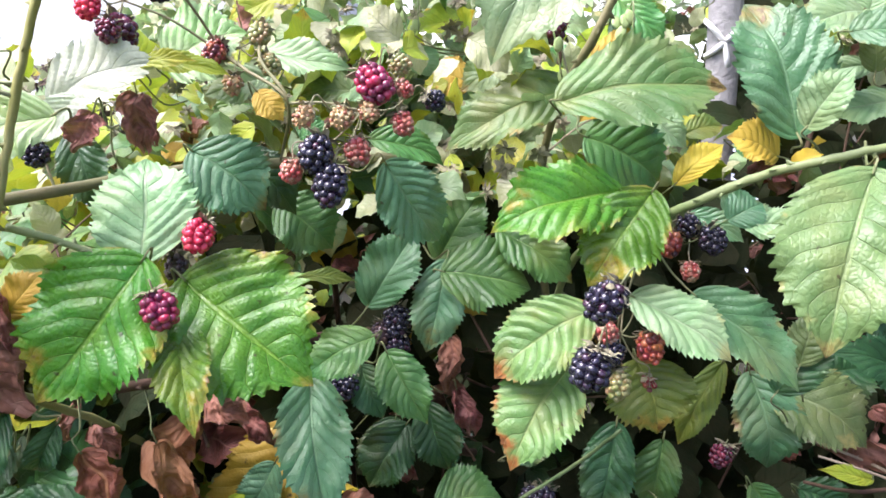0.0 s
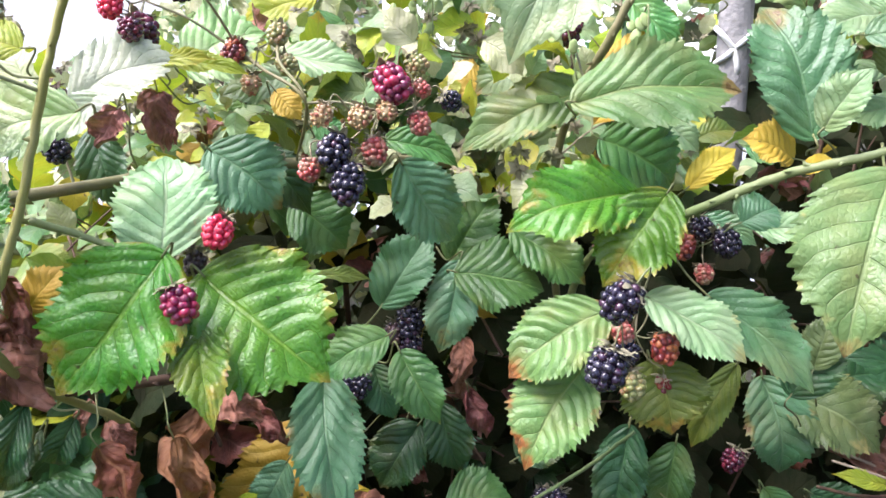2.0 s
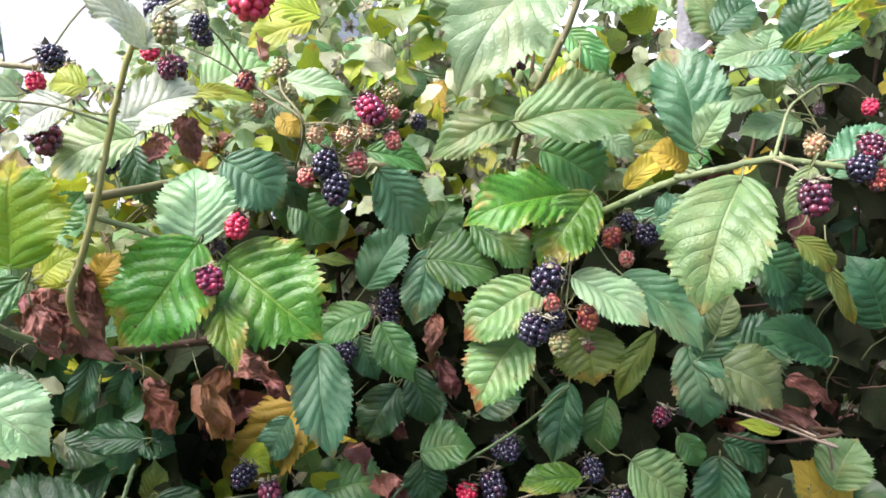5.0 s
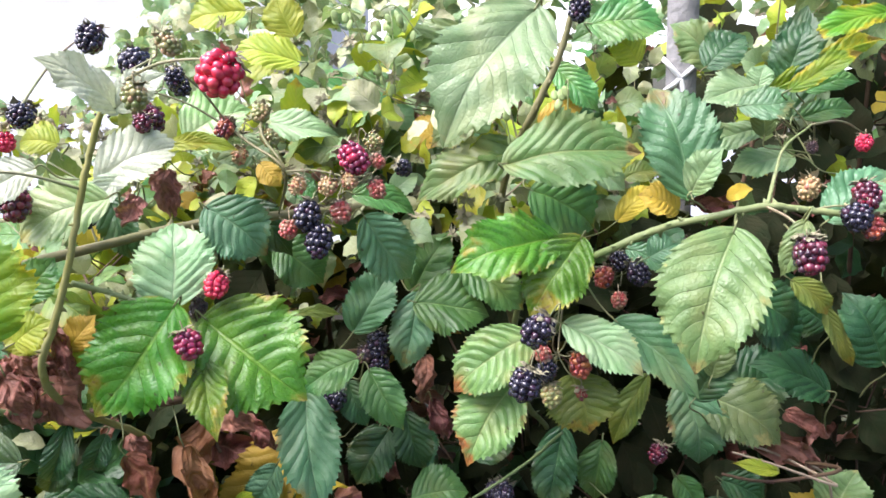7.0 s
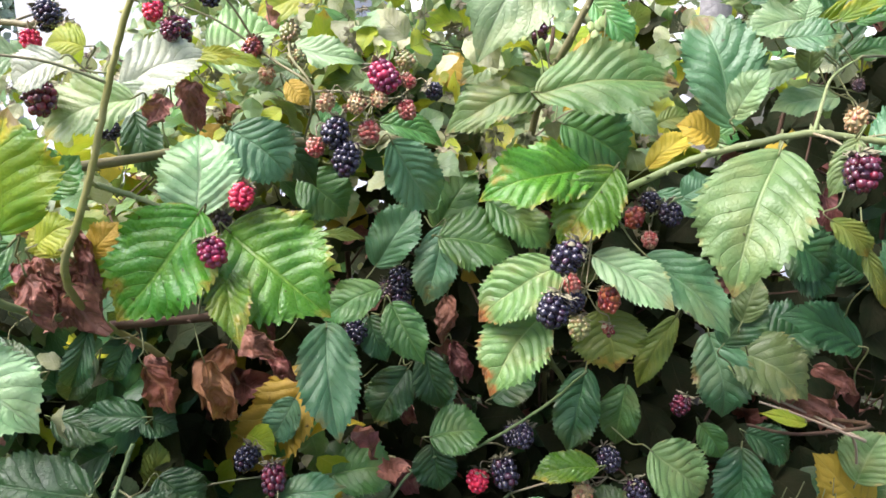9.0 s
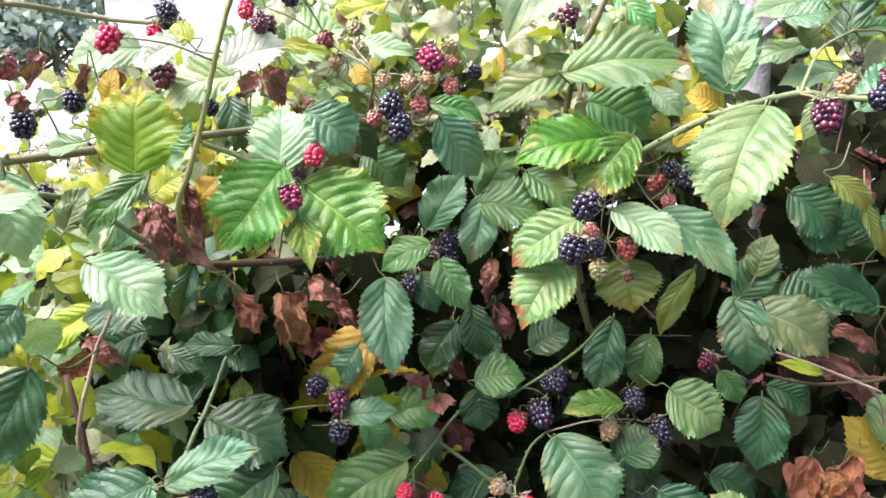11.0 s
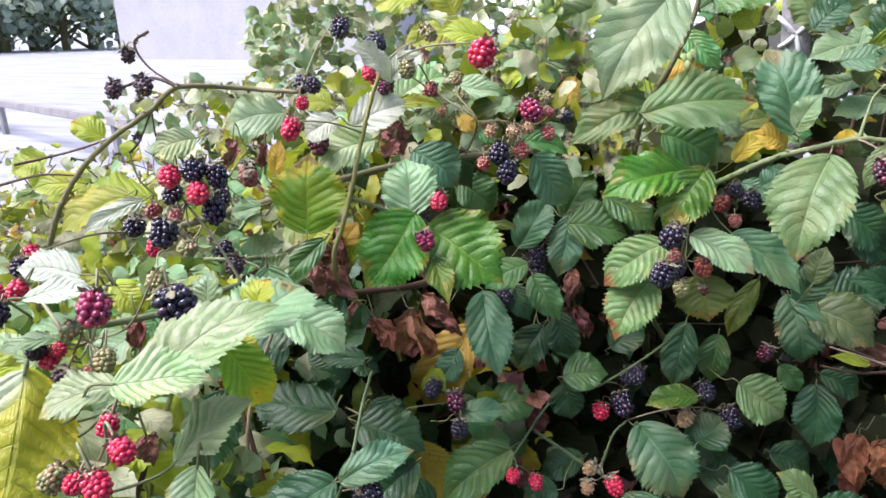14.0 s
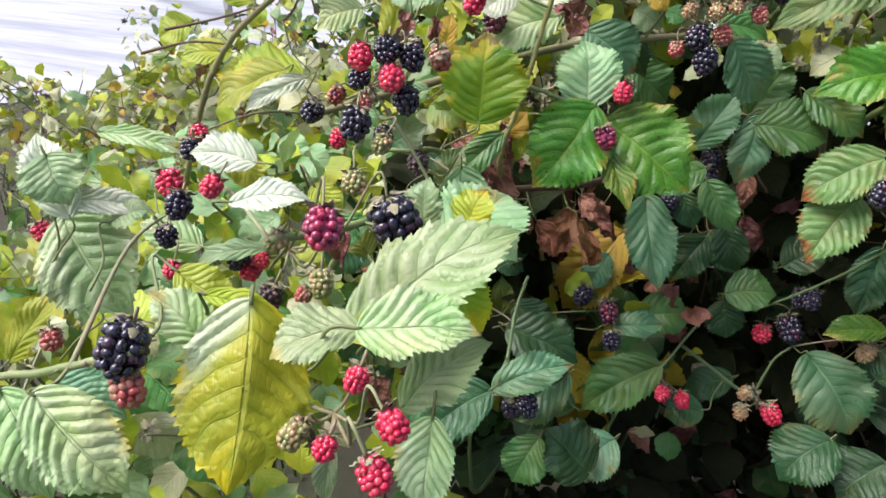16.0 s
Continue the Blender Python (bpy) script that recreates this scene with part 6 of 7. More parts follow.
berry(back_bar, 'red', (-0.085, 0.298, 1.189), 0.0140, (-0.107, 0.326, 1.178))
berry(low_bar, 'dark_pink', (-0.087, 0.267, 1.164), 0.0156, (-0.105, 0.293, 1.152))
berry(low_bar, 'black', (-0.096, 0.274, 1.148), 0.0124, (-0.105, 0.293, 1.152))
berry(back_bar, 'dried', (-0.103, 0.306, 1.170), 0.0119, (-0.107, 0.326, 1.178))
berry(right_arch, 'black', (0.097, 0.329, 1.130), 0.0203, (0.115, 0.397, 1.122))
berry(right_arch, 'black', (0.102, 0.349, 1.158), 0.0196, (0.115, 0.397, 1.122))
berry(right_arch, 'mixed', (0.131, 0.390, 1.119), 0.0157, (0.115, 0.397, 1.122))
berry(right_arch, 'orange', (0.105, 0.368, 1.135), 0.0121, (0.115, 0.397, 1.122))
berry(right_arch, 'mixed', (0.134, 0.398, 1.092), 0.0154, (0.115, 0.397, 1.122))
berry(right_arch, 'unripe', (0.113, 0.362, 1.108), 0.0142, (0.115, 0.397, 1.122))
berry(right_arch, 'unripe', (0.126, 0.404, 1.137), 0.0122, (0.115, 0.397, 1.122))
berry(right_arch, 'black', (0.108, 0.365, 1.124), 0.0142, (0.115, 0.397, 1.122))
berry(low_bar, 'black', (-0.030, 0.447, 1.096), 0.0188, (-0.040, 0.469, 1.084))
berry(low_bar, 'black', (-0.028, 0.443, 1.080), 0.0170, (-0.040, 0.469, 1.084))
berry(low_bar, 'dried', (-0.040, 0.442, 1.087), 0.0152, (-0.040, 0.469, 1.084))
berry(low_bar, 'black', (-0.058, 0.420, 1.057), 0.0193, (-0.067, 0.444, 1.051))
berry(right_arch, 'black', (0.172, 0.473, 1.163), 0.0177, (0.162, 0.499, 1.158))
berry(right_arch, 'black', (0.158, 0.483, 1.169), 0.0155, (0.162, 0.499, 1.158))
berry(right_arch, 'mixed', (0.147, 0.477, 1.157), 0.0155, (0.162, 0.499, 1.158))
berry(right_arch, 'orange', (0.158, 0.455, 1.146), 0.0124, (0.162, 0.499, 1.158))
berry(top_upright, 'dark_red', (0.059, 0.483, 1.292), 0.0218, (0.057, 0.510, 1.298))
berry(top_upright, 'black', (0.114, 0.442, 1.354), 0.0152, (0.113, 0.469, 1.362))
berry(right_arch, 'black', (0.239, 0.314, 1.226), 0.0164, (0.247, 0.334, 1.228))
berry(right_arch, 'black', (0.278, 0.366, 1.237), 0.0162, (0.288, 0.392, 1.238))
berry(right_arch, 'dark_red', (0.236, 0.304, 1.228), 0.0155, (0.247, 0.334, 1.228))
berry(right_arch, 'dark_red', (0.284, 0.374, 1.248), 0.0155, (0.288, 0.392, 1.238))
berry(right_arch, 'mixed', (0.288, 0.368, 1.231), 0.0120, (0.288, 0.392, 1.238))
berry(right_arch, 'tan', (0.267, 0.419, 1.244), 0.0150, (0.275, 0.446, 1.246))
berry(right_arch, 'dried', (0.288, 0.492, 1.263), 0.0090, (0.297, 0.518, 1.266))
berry(right_arch, 'red', (0.325, 0.500, 1.267), 0.0116, (0.335, 0.526, 1.271))
berry(low_right, 'dark_red', (0.209, 0.518, 0.983), 0.0167, (0.214, 0.543, 0.976))
berry(thin_low, 'black', (0.070, 0.442, 0.974), 0.0164, (0.066, 0.454, 0.953))
berry(twig_f, 'mixed', (-0.126, 0.395, 1.270), 0.0130, (-0.126, 0.426, 1.273))
berry(twig_f, 'red', (-0.173, 0.376, 1.282), 0.0119, (-0.168, 0.376, 1.296))
berry(twig_f, 'dark_red', (-0.128, 0.403, 1.271), 0.0132, (-0.126, 0.426, 1.273))
berry(twig_f, 'unripe', (-0.105, 0.410, 1.281), 0.0132, (-0.126, 0.426, 1.273))
berry(twig_f, 'unripe', (-0.098, 0.407, 1.264), 0.0132, (-0.126, 0.426, 1.273))
berry(twig_f, 'unripe', (-0.013, 0.382, 1.267), 0.0114, (-0.037, 0.393, 1.241))
berry(twig_f, 'orange', (-0.010, 0.379, 1.255), 0.0093, (-0.037, 0.393, 1.241))
berry(twig_f, 'tan', (-0.037, 0.359, 1.240), 0.0125, (-0.037, 0.393, 1.241))
berry(twig_f, 'tan', (-0.025, 0.367, 1.243), 0.0120, (-0.037, 0.393, 1.241))
berry(twig_f, 'tan', (-0.056, 0.355, 1.240), 0.0118, (-0.037, 0.393, 1.241))
berry(twig_f, 'orange', (-0.009, 0.375, 1.237), 0.0121, (-0.037, 0.393, 1.241))
berry(twig_f, 'tan', (-0.113, 0.390, 1.253), 0.0122, (-0.126, 0.426, 1.273))
berry(twig_f, 'black', (0.002, 0.401, 1.248), 0.0119, (-0.037, 0.393, 1.241))
berry(far_arch, 'dark_red', (-0.166, 0.246, 1.244), 0.0161, (-0.185, 0.267, 1.247))
berry(back_bar, 'black', (-0.187, 0.321, 1.218), 0.0138, (-0.204, 0.342, 1.220))
berry(far_arch, 'black', (-0.216, 0.315, 1.283), 0.0146, (-0.227, 0.337, 1.285))
berry(far_arch, 'unripe', (-0.202, 0.316, 1.276), 0.0113, (-0.227, 0.337, 1.285))
berry(twig_f, 'black', (-0.135, 0.357, 1.301), 0.0132, (-0.168, 0.376, 1.296))
berry(left_upright, 'unripe', (-0.073, 0.250, 1.324), 0.0106, (-0.095, 0.269, 1.317))
berry(left_upright, 'unripe', (-0.087, 0.241, 1.300), 0.0122, (-0.095, 0.269, 1.317))
berry(left_upright, 'red', (-0.019, 0.197, 1.312), 0.0174, (-0.032, 0.222, 1.318))
berry(twig_f, 'black', (-0.116, 0.322, 1.307), 0.0113, (-0.130, 0.346, 1.312))
berry(twig_f, 'dark_red', (-0.145, 0.330, 1.279), 0.0118, (-0.168, 0.376, 1.296))
berry(far_arch, 'black', (-0.187, 0.281, 1.285), 0.0138, (-0.210, 0.299, 1.282))
berry(far_arch, 'black', (-0.200, 0.363, 1.329), 0.0178, (-0.217, 0.385, 1.335))
berry(far_arch, 'red', (-0.195, 0.276, 1.271), 0.0107, (-0.210, 0.299, 1.282))
berry(near_left, 'red', (-0.150, 0.059, 1.257), 0.0112, (-0.160, 0.080, 1.237))
berry(near_left, 'black', (-0.141, 0.067, 1.259), 0.0118, (-0.160, 0.080, 1.237))
berry(near_left, 'black', (-0.133, 0.075, 1.255), 0.0120, (-0.160, 0.080, 1.237))
berry(near_left, 'red', (-0.136, 0.062, 1.248), 0.0117, (-0.160, 0.080, 1.237))
berry(near_left, 'black', (-0.157, 0.067, 1.245), 0.0106, (-0.160, 0.080, 1.237))
berry(near_left, 'black', (-0.135, 0.072, 1.236), 0.0128, (-0.160, 0.080, 1.237))
berry(near_left, 'black', (-0.189, 0.070, 1.224), 0.0120, (-0.160, 0.080, 1.237))
berry(near_left, 'black', (-0.143, 0.041, 1.232), 0.0135, (-0.160, 0.080, 1.237))
berry(near_left, 'red', (-0.161, 0.052, 1.219), 0.0081, (-0.160, 0.080, 1.237))
berry(near_left, 'mixed', (-0.171, 0.067, 1.235), 0.0083, (-0.160, 0.080, 1.237))
berry(near_left, 'orange', (-0.149, 0.058, 1.236), 0.0073, (-0.160, 0.080, 1.237))
berry(near_left, 'unripe', (-0.131, 0.043, 1.224), 0.0089, (-0.160, 0.080, 1.237))
berry(near_left, 'unripe', (-0.125, 0.012, 1.218), 0.0101, (-0.160, 0.080, 1.237))
berry(near_left, 'orange', (-0.134, 0.105, 1.248), 0.0113, (-0.160, 0.080, 1.237))
berry(near_left, 'dried', (-0.139, 0.089, 1.198), 0.0117, (-0.153, 0.113, 1.193))
berry(near_left, 'black', (-0.084, -0.023, 1.224), 0.0164, (-0.129, -0.027, 1.205))
berry(near_left, 'dark_pink', (-0.083, -0.063, 1.240), 0.0114, (-0.129, -0.027, 1.205))
berry(near_low, 'black', (-0.205, -0.010, 1.201), 0.0118, (-0.227, 0.002, 1.188))
berry(near_left, 'red', (-0.158, -0.032, 1.227), 0.0083, (-0.187, -0.008, 1.217))
berry(near_low, 'black', (-0.207, -0.018, 1.189), 0.0098, (-0.227, 0.002, 1.188))
berry(near_left, 'black', (-0.135, -0.047, 1.210), 0.0079, (-0.129, -0.027, 1.205))
berry(near_left, 'red', (-0.129, -0.042, 1.208), 0.0060, (-0.129, -0.027, 1.205))
berry(near_low, 'red', (-0.195, -0.028, 1.180), 0.0081, (-0.227, 0.002, 1.188))
berry(near_left, 'unripe', (-0.119, -0.044, 1.219), 0.0076, (-0.129, -0.027, 1.205))
berry(near_left, 'orange', (-0.101, -0.054, 1.208), 0.0055, (-0.129, -0.027, 1.205))
berry(near_left, 'unripe', (-0.095, -0.052, 1.213), 0.0079, (-0.129, -0.027, 1.205))
berry(near_left, 'dried', (-0.117, -0.053, 1.202), 0.0095, (-0.129, -0.027, 1.205))
berry(near_low, 'black', (-0.115, -0.110, 1.219), 0.0127, (-0.130, -0.102, 1.205))
berry(near_low, 'orange', (-0.113, -0.113, 1.209), 0.0090, (-0.130, -0.102, 1.205))
berry(near_root, 'red', (-0.055, -0.091, 1.217), 0.0062, (-0.065, -0.089, 1.200))
berry(near_root, 'red', (-0.033, -0.117, 1.219), 0.0072, (-0.065, -0.089, 1.200))
berry(near_root, 'unripe', (-0.066, -0.104, 1.205), 0.0069, (-0.065, -0.089, 1.200))
berry(near_root, 'red', (-0.055, -0.106, 1.207), 0.0060, (-0.065, -0.089, 1.200))
berry(near_root, 'unripe', (-0.069, -0.102, 1.201), 0.0064, (-0.065, -0.089, 1.200))
berry(near_low, 'orange', (-0.269, -0.047, 1.132), 0.0108, (-0.286, -0.039, 1.125))
berry(back_bar, 'black', (-0.259, 0.064, 1.196), 0.0126, (-0.276, 0.072, 1.199))
berry(back_bar, 'red', (-0.265, 0.063, 1.203), 0.0107, (-0.276, 0.072, 1.199))
berry(left_upright, 'red', (-0.155, 0.190, 1.263), 0.0136, (-0.164, 0.216, 1.265))
berry(near_low, 'red', (-0.294, -0.021, 1.173), 0.0100, (-0.313, -0.011, 1.168))
berry(hang_mid, 'black', (0.146, 0.418, 0.981), 0.0179, (0.148, 0.433, 0.955))
berry(hang_mid, 'black', (0.170, 0.414, 0.958), 0.0199, (0.148, 0.433, 0.955))
berry(hang_mid, 'tan', (0.129, 0.400, 0.959), 0.0169, (0.148, 0.433, 0.955))
berry(hang_mid, 'tan', (0.044, 0.365, 0.907), 0.0154, (0.055, 0.384, 0.886))
berry(hang_mid, 'tan', (0.043, 0.356, 0.891), 0.0154, (0.055, 0.384, 0.886))
berry(hang_mid, 'red', (0.068, 0.365, 0.892), 0.0175, (0.055, 0.384, 0.886))
berry(thin_low, 'red', (-0.024, 0.320, 0.915), 0.0139, (-0.024, 0.342, 0.903))
berry(thin_low, 'black', (0.068, 0.421, 0.951), 0.0212, (0.066, 0.454, 0.953))
berry(thin_low, 'red', (0.046, 0.424, 0.938), 0.0184, (0.066, 0.454, 0.953))
berry(left_upright, 'dark_red', (-0.080, 0.316, 0.989), 0.0173, (-0.090, 0.341, 0.973))
berry(left_upright, 'black', (-0.071, 0.299, 0.972), 0.0162, (-0.090, 0.341, 0.973))
berry(thin_mid, 'black', (-0.102, 0.174, 0.986), 0.0166, (-0.121, 0.201, 0.965))
berry(left_upright, 'black', (-0.133, 0.240, 0.991), 0.0155, (-0.142, 0.269, 0.978))
berry(left_upright, 'black', (-0.108, 0.331, 0.990), 0.0169, (-0.090, 0.341, 0.973))
berry(thin_mid, 'black', (-0.118, 0.189, 0.966), 0.0185, (-0.121, 0.201, 0.965))
berry(thin_low, 'black', (0.079, 0.431, 0.981), 0.0179, (0.066, 0.454, 0.953))
berry(thin_low, 'red', (-0.009, 0.356, 0.886), 0.0144, (-0.015, 0.379, 0.876))
berry(hang_mid, 'tan', (0.129, 0.404, 0.954), 0.0142, (0.148, 0.433, 0.955))
berry(back_bar, 'black', (-0.213, 0.217, 1.226), 0.0139, (-0.230, 0.208, 1.226))
berry(back_bar, 'black', (-0.209, 0.175, 1.214), 0.0139, (-0.230, 0.208, 1.226))
berry(back_bar, 'black', (-0.233, 0.202, 1.163), 0.0150, (-0.254, 0.217, 1.165))
berry(twig_f, 'red', (-0.164, 0.342, 1.291), 0.0125, (-0.168, 0.376, 1.296))
berry(twig_f, 'dark_red', (-0.153, 0.350, 1.279), 0.0176, (-0.168, 0.376, 1.296))
berry(twig_f, 'black', (-0.160, 0.350, 1.314), 0.0192, (-0.168, 0.376, 1.296))
berry(near_left, 'red', (-0.133, -0.044, 1.204), 0.0079, (-0.129, -0.027, 1.205))
berry(back_bar, 'black', (-0.254, 0.046, 1.201), 0.0114, (-0.276, 0.072, 1.199))
berry(near_low, 'red', (-0.228, 0.007, 1.201), 0.0132, (-0.227, 0.002, 1.188))
berry(near_root, 'red', (-0.036, -0.105, 1.221), 0.0070, (-0.065, -0.089, 1.200))
berry(far_arch, 'dried', (-0.261, 0.173, 1.293), 0.0140, (-0.280, 0.194, 1.297))
berry(twig_c, 'dried', (-0.321, 0.207, 1.287), 0.0137, (-0.340, 0.226, 1.292))
berry(far_twigs, 'dried', (-0.336, 0.244, 1.312), 0.0125, (-0.355, 0.264, 1.318))
berry(top_upright, 'black', (0.104, 0.555, 1.230), 0.0166, (0.106, 0.583, 1.234))


# ---- the inside of the bush and its continuation, leaves nobody could count ----
def thicket(name, look_of, count, seed, place_of, size, label, facing=(0.0, -0.7, 0.6), spread=0.55):
    """Many small blades as one mesh. place_of(rng) gives a point or None."""
    rng = np.random.default_rng(seed)
    shapes = [blade(1.0, 0.62 + 0.1 * k, 0.06 + 0.03 * k, 0.2 + 0.05 * k, 500 + k, rows=9 if look_of == "deep" or "far" in name else 13, cols=5, teeth=4 if look_of == "deep" or "far" in name else 6, curl=1.6 if look_of == "dead" else 0.0) for k in range(4)]
    verts, faces, uvs, n, made = [], [], [], 0, 0
    while made < count:
        p = place_of(rng)
        if p is None:
            continue
        made += 1
        v, f, w = shapes[made % 4]
        up = Vector(np.array(facing) + rng.normal(0, spread, 3)).normalized()
        run = Vector((rng.normal(), rng.normal() * 0.5 - 0.2, rng.normal() - 0.5))
        m = frame_of((0, 0, 0), run, up)
        s = rng.uniform(*size)
        verts.append((v * s) @ np.array(m.to_3x3()).T + p)
        faces += [tuple(q + n for q in face) for face in f]
        uvs.append(w)
        n += len(v)
    me = mesh_of(name, np.concatenate(verts), faces, np.concatenate(uvs))
    ob = part(name, me, FILL[look_of], None)
    return tagged(ob, label, "foliage", kind="stuff")


def front(x):
    """How far back the thicket starts at x."""
    return float(np.interp(x, (-1.6, -0.6, -0.3, -0.15, 0.0, 0.2, 0.4, 0.8, 1.6), (0.55, 0.48, 0.42, 0.46, 0.60, 0.66, 0.74, 0.8, 0.7)))


def crest(x, y):
    """How high the thicket stands at x, y."""
    low = float(np.interp(x, (-1.8, -0.8, -0.35, -0.1, 0.15, 0.5, 1.5), (0.98, 1.08, 1.16, 1.22, 1.27, 1.42, 1.75)))
    return low + 0.05 * math.sin(9 * x + 4 * y)


def deep_right(rng):
    x = rng.uniform(-0.3, 1.5)
    y = front(x) + 0.02 + rng.exponential(0.16)
    z = rng.uniform(0.45, crest(x, y) - 0.09)
    clear = abs(x - 0.09 - 0.195 * y) < 0.075 and y < 1.16 and z > 1.22
    return np.array((x, y, z)) if y < 1.6 and not clear else None


def low_left(rng):
    x = rng.uniform(-1.9, -0.2)
    y = front(x) + rng.exponential(0.25)
    z = crest(x, y) - abs(rng.normal(0, 0.16))
    return np.array((x, y, z)) if y < 1.8 + 0.2 * math.sin(4 * x) and x > -1.55 - 0.3 * math.sin(6 * y) else None


def crown_top(rng):
    x = rng.uniform(-0.45, 0.5)
    y = front(x) + 0.03 + rng.exponential(0.22)
    z = crest(x, y) + rng.normal(-0.02, 0.05)
    clear = abs(x - 0.09 - 0.195 * y) < 0.075 and y < 1.16 and z > 1.2  # the stake stands free here
    return np.array((x, y, z)) if y < 1.6 and not clear else None


def back_wall(rng):
    x = rng.uniform(-0.9, 3.0)
    y = 1.5 + rng.normal(0, 0.16) + 0.12 * math.sin(2.7 * x)
    z = rng.uniform(0.05, crest(x, y) + 0.02 - 0.35 * max(0.0, x - 1.9))
    return np.array((x, y, z))


# The unseen upper part is added to block sky light from the right.
def right_flank(rng):
    y = rng.uniform(-0.8, 1.6)
    x = 1.15 + 0.15 * math.sin(3 * y) + rng.normal(0, 0.17)
    z = rng.uniform(0.05, 2.3 - 0.5 * max(0.0, 0.2 - y))
    return np.array((x, y, z)) if x > 0.72 else None


def far_side(rng):
    """The back of the bush, away from the path."""
    x = rng.uniform(-2.0, 2.6)
    y = 1.75 + abs(rng.normal(0, 0.14)) + 0.1 * math.sin(3.3 * x)
    z = rng.uniform(0.05, crest(min(x, 1.2), y) - 0.02)
    return np.array((x, y, z))


def near_left(rng):
    x = rng.uniform(-0.9, -0.2)
    y = rng.uniform(-0.12, 0.5)
    z = float(np.interp(x, (-0.9, -0.45, -0.3, -0.2), (0.98, 1.07, 1.08, 0.98))) - abs(rng.normal(0, 0.13)) + 0.08 * (y - 0.2)
    return np.array((x, y, z)) if math.hypot((x + 0.5) / 0.42, (y - 0.2) / 0.37) < 1 + 0.12 * math.sin(11 * x + 5 * y) else None


def under(rng):
    x = rng.uniform(-0.32, 0.5)
    y = front(x) - rng.uniform(0.0, 0.12) + 0.1
    z = rng.uniform(0.45, 0.86)
    return np.array((x, y, z))


# Darkened blades paint the shade behind the outer leaves.
thicket("inner_foliage", "deep", 2900, 1, deep_right, (0.035, 0.07), "leaves deep inside the bramble bush, its shade put into their colour")
thicket("back_foliage", "deep", 1500, 21, back_wall, (0.07, 0.13), "leaves at the back of the bush, darkened in colour like its shade")
thicket("back_foliage", "deep", 1300, 22, right_flank, (0.06, 0.1), "dark leaves at the flank of the bush, raised out of view to block light")
thicket("back_foliage", "green", 700, 23, far_side, (0.05, 0.1), "green leaves on the back of the bush", (0, 0.6, 0.7))
thicket("back_foliage", "dark", 500, 24, far_side, (0.05, 0.1), "dark green leaves on the back of the bush", (0, 0.6, 0.7))
thicket("inner_foliage", "dark", 130, 2, deep_right, (0.035, 0.07), "dark green leaves just inside the bramble bush, shade in their colour")
thicket("inner_foliage", "dead", 420, 3, deep_right, (0.03, 0.06), "brown withered leaves inside the bramble bush")
thicket("inner_foliage", "yellow", 70, 4, deep_right, (0.03, 0.06), "yellow leaves inside the bramble bush")
thicket("low_foliage", "yellowgreen", 1100, 5, low_left, (0.014, 0.034), "yellow-green leaves of the low brambles", (0, -0.3, 0.9))
thicket("low_foliage", "yellow", 160, 37, low_left, (0.013, 0.028), "golden leaves of the low brambles", (0, -0.3, 0.9))
# Cream and whitish blades carry the bright open light in their colour.
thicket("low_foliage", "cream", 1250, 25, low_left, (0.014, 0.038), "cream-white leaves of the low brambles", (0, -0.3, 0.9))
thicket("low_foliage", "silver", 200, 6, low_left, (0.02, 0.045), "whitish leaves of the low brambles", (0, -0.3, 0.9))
thicket("low_foliage", "olive", 90, 7, low_left, (0.025, 0.05), "green leaves of the low brambles", (0, -0.3, 0.9))
thicket("low_foliage", "dead", 120, 8, low_left, (0.012, 0.03), "withered leaves among the low brambles", (0, -0.3, 0.9))
thicket("top_foliage", "yellowgreen", 260, 9, crown_top, (0.03, 0.06), "yellow-green leaves on top of the bush", (0, -0.3, 0.9))
thicket("top_foliage", "pale", 330, 10, crown_top, (0.03, 0.06), "pale leaves on top of the bush", (0, -0.3, 0.9))
thicket("top_foliage", "yellow", 70, 38, crown_top, (0.014, 0.03), "golden leaves on top of the bush", (0, -0.4, 0.9))
thicket("top_foliage", "dead", 80, 39, crown_top, (0.012, 0.028), "withered leaves on top of the bush", (0, -0.4, 0.9))
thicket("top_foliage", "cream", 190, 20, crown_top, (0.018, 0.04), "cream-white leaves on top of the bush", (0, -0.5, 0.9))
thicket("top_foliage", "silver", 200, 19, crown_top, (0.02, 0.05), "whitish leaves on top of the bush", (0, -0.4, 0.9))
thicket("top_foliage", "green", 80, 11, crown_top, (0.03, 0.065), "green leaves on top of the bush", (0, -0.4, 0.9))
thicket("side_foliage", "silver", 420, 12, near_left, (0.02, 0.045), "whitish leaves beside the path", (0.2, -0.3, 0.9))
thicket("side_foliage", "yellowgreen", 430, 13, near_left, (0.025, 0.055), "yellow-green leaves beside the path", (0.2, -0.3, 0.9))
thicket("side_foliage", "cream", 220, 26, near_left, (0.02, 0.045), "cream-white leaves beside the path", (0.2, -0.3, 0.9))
thicket("side_foliage", "green", 200, 14, near_left, (0.025, 0.05), "green leaves beside the path", (0.2, -0.3, 0.9))
def shade_left(rng):
    s = rng.uniform(0, 1)
    return np.array((-0.38 + 0.2 * s + rng.normal(0, 0.02), 0.36 + rng.uniform(-0.02, 0.06), rng.uniform(0.72, 1.08)))


def spray_left(rng):
    """Loose tips that stand up over the low brambles."""
    x = rng.uniform(-0.85, -0.18)
    return np.array((x, 0.36 - 0.35 * x + rng.uniform(0.0, 0.45), 1.275 - abs(rng.normal(0, 0.05)) + 0.05 * x))


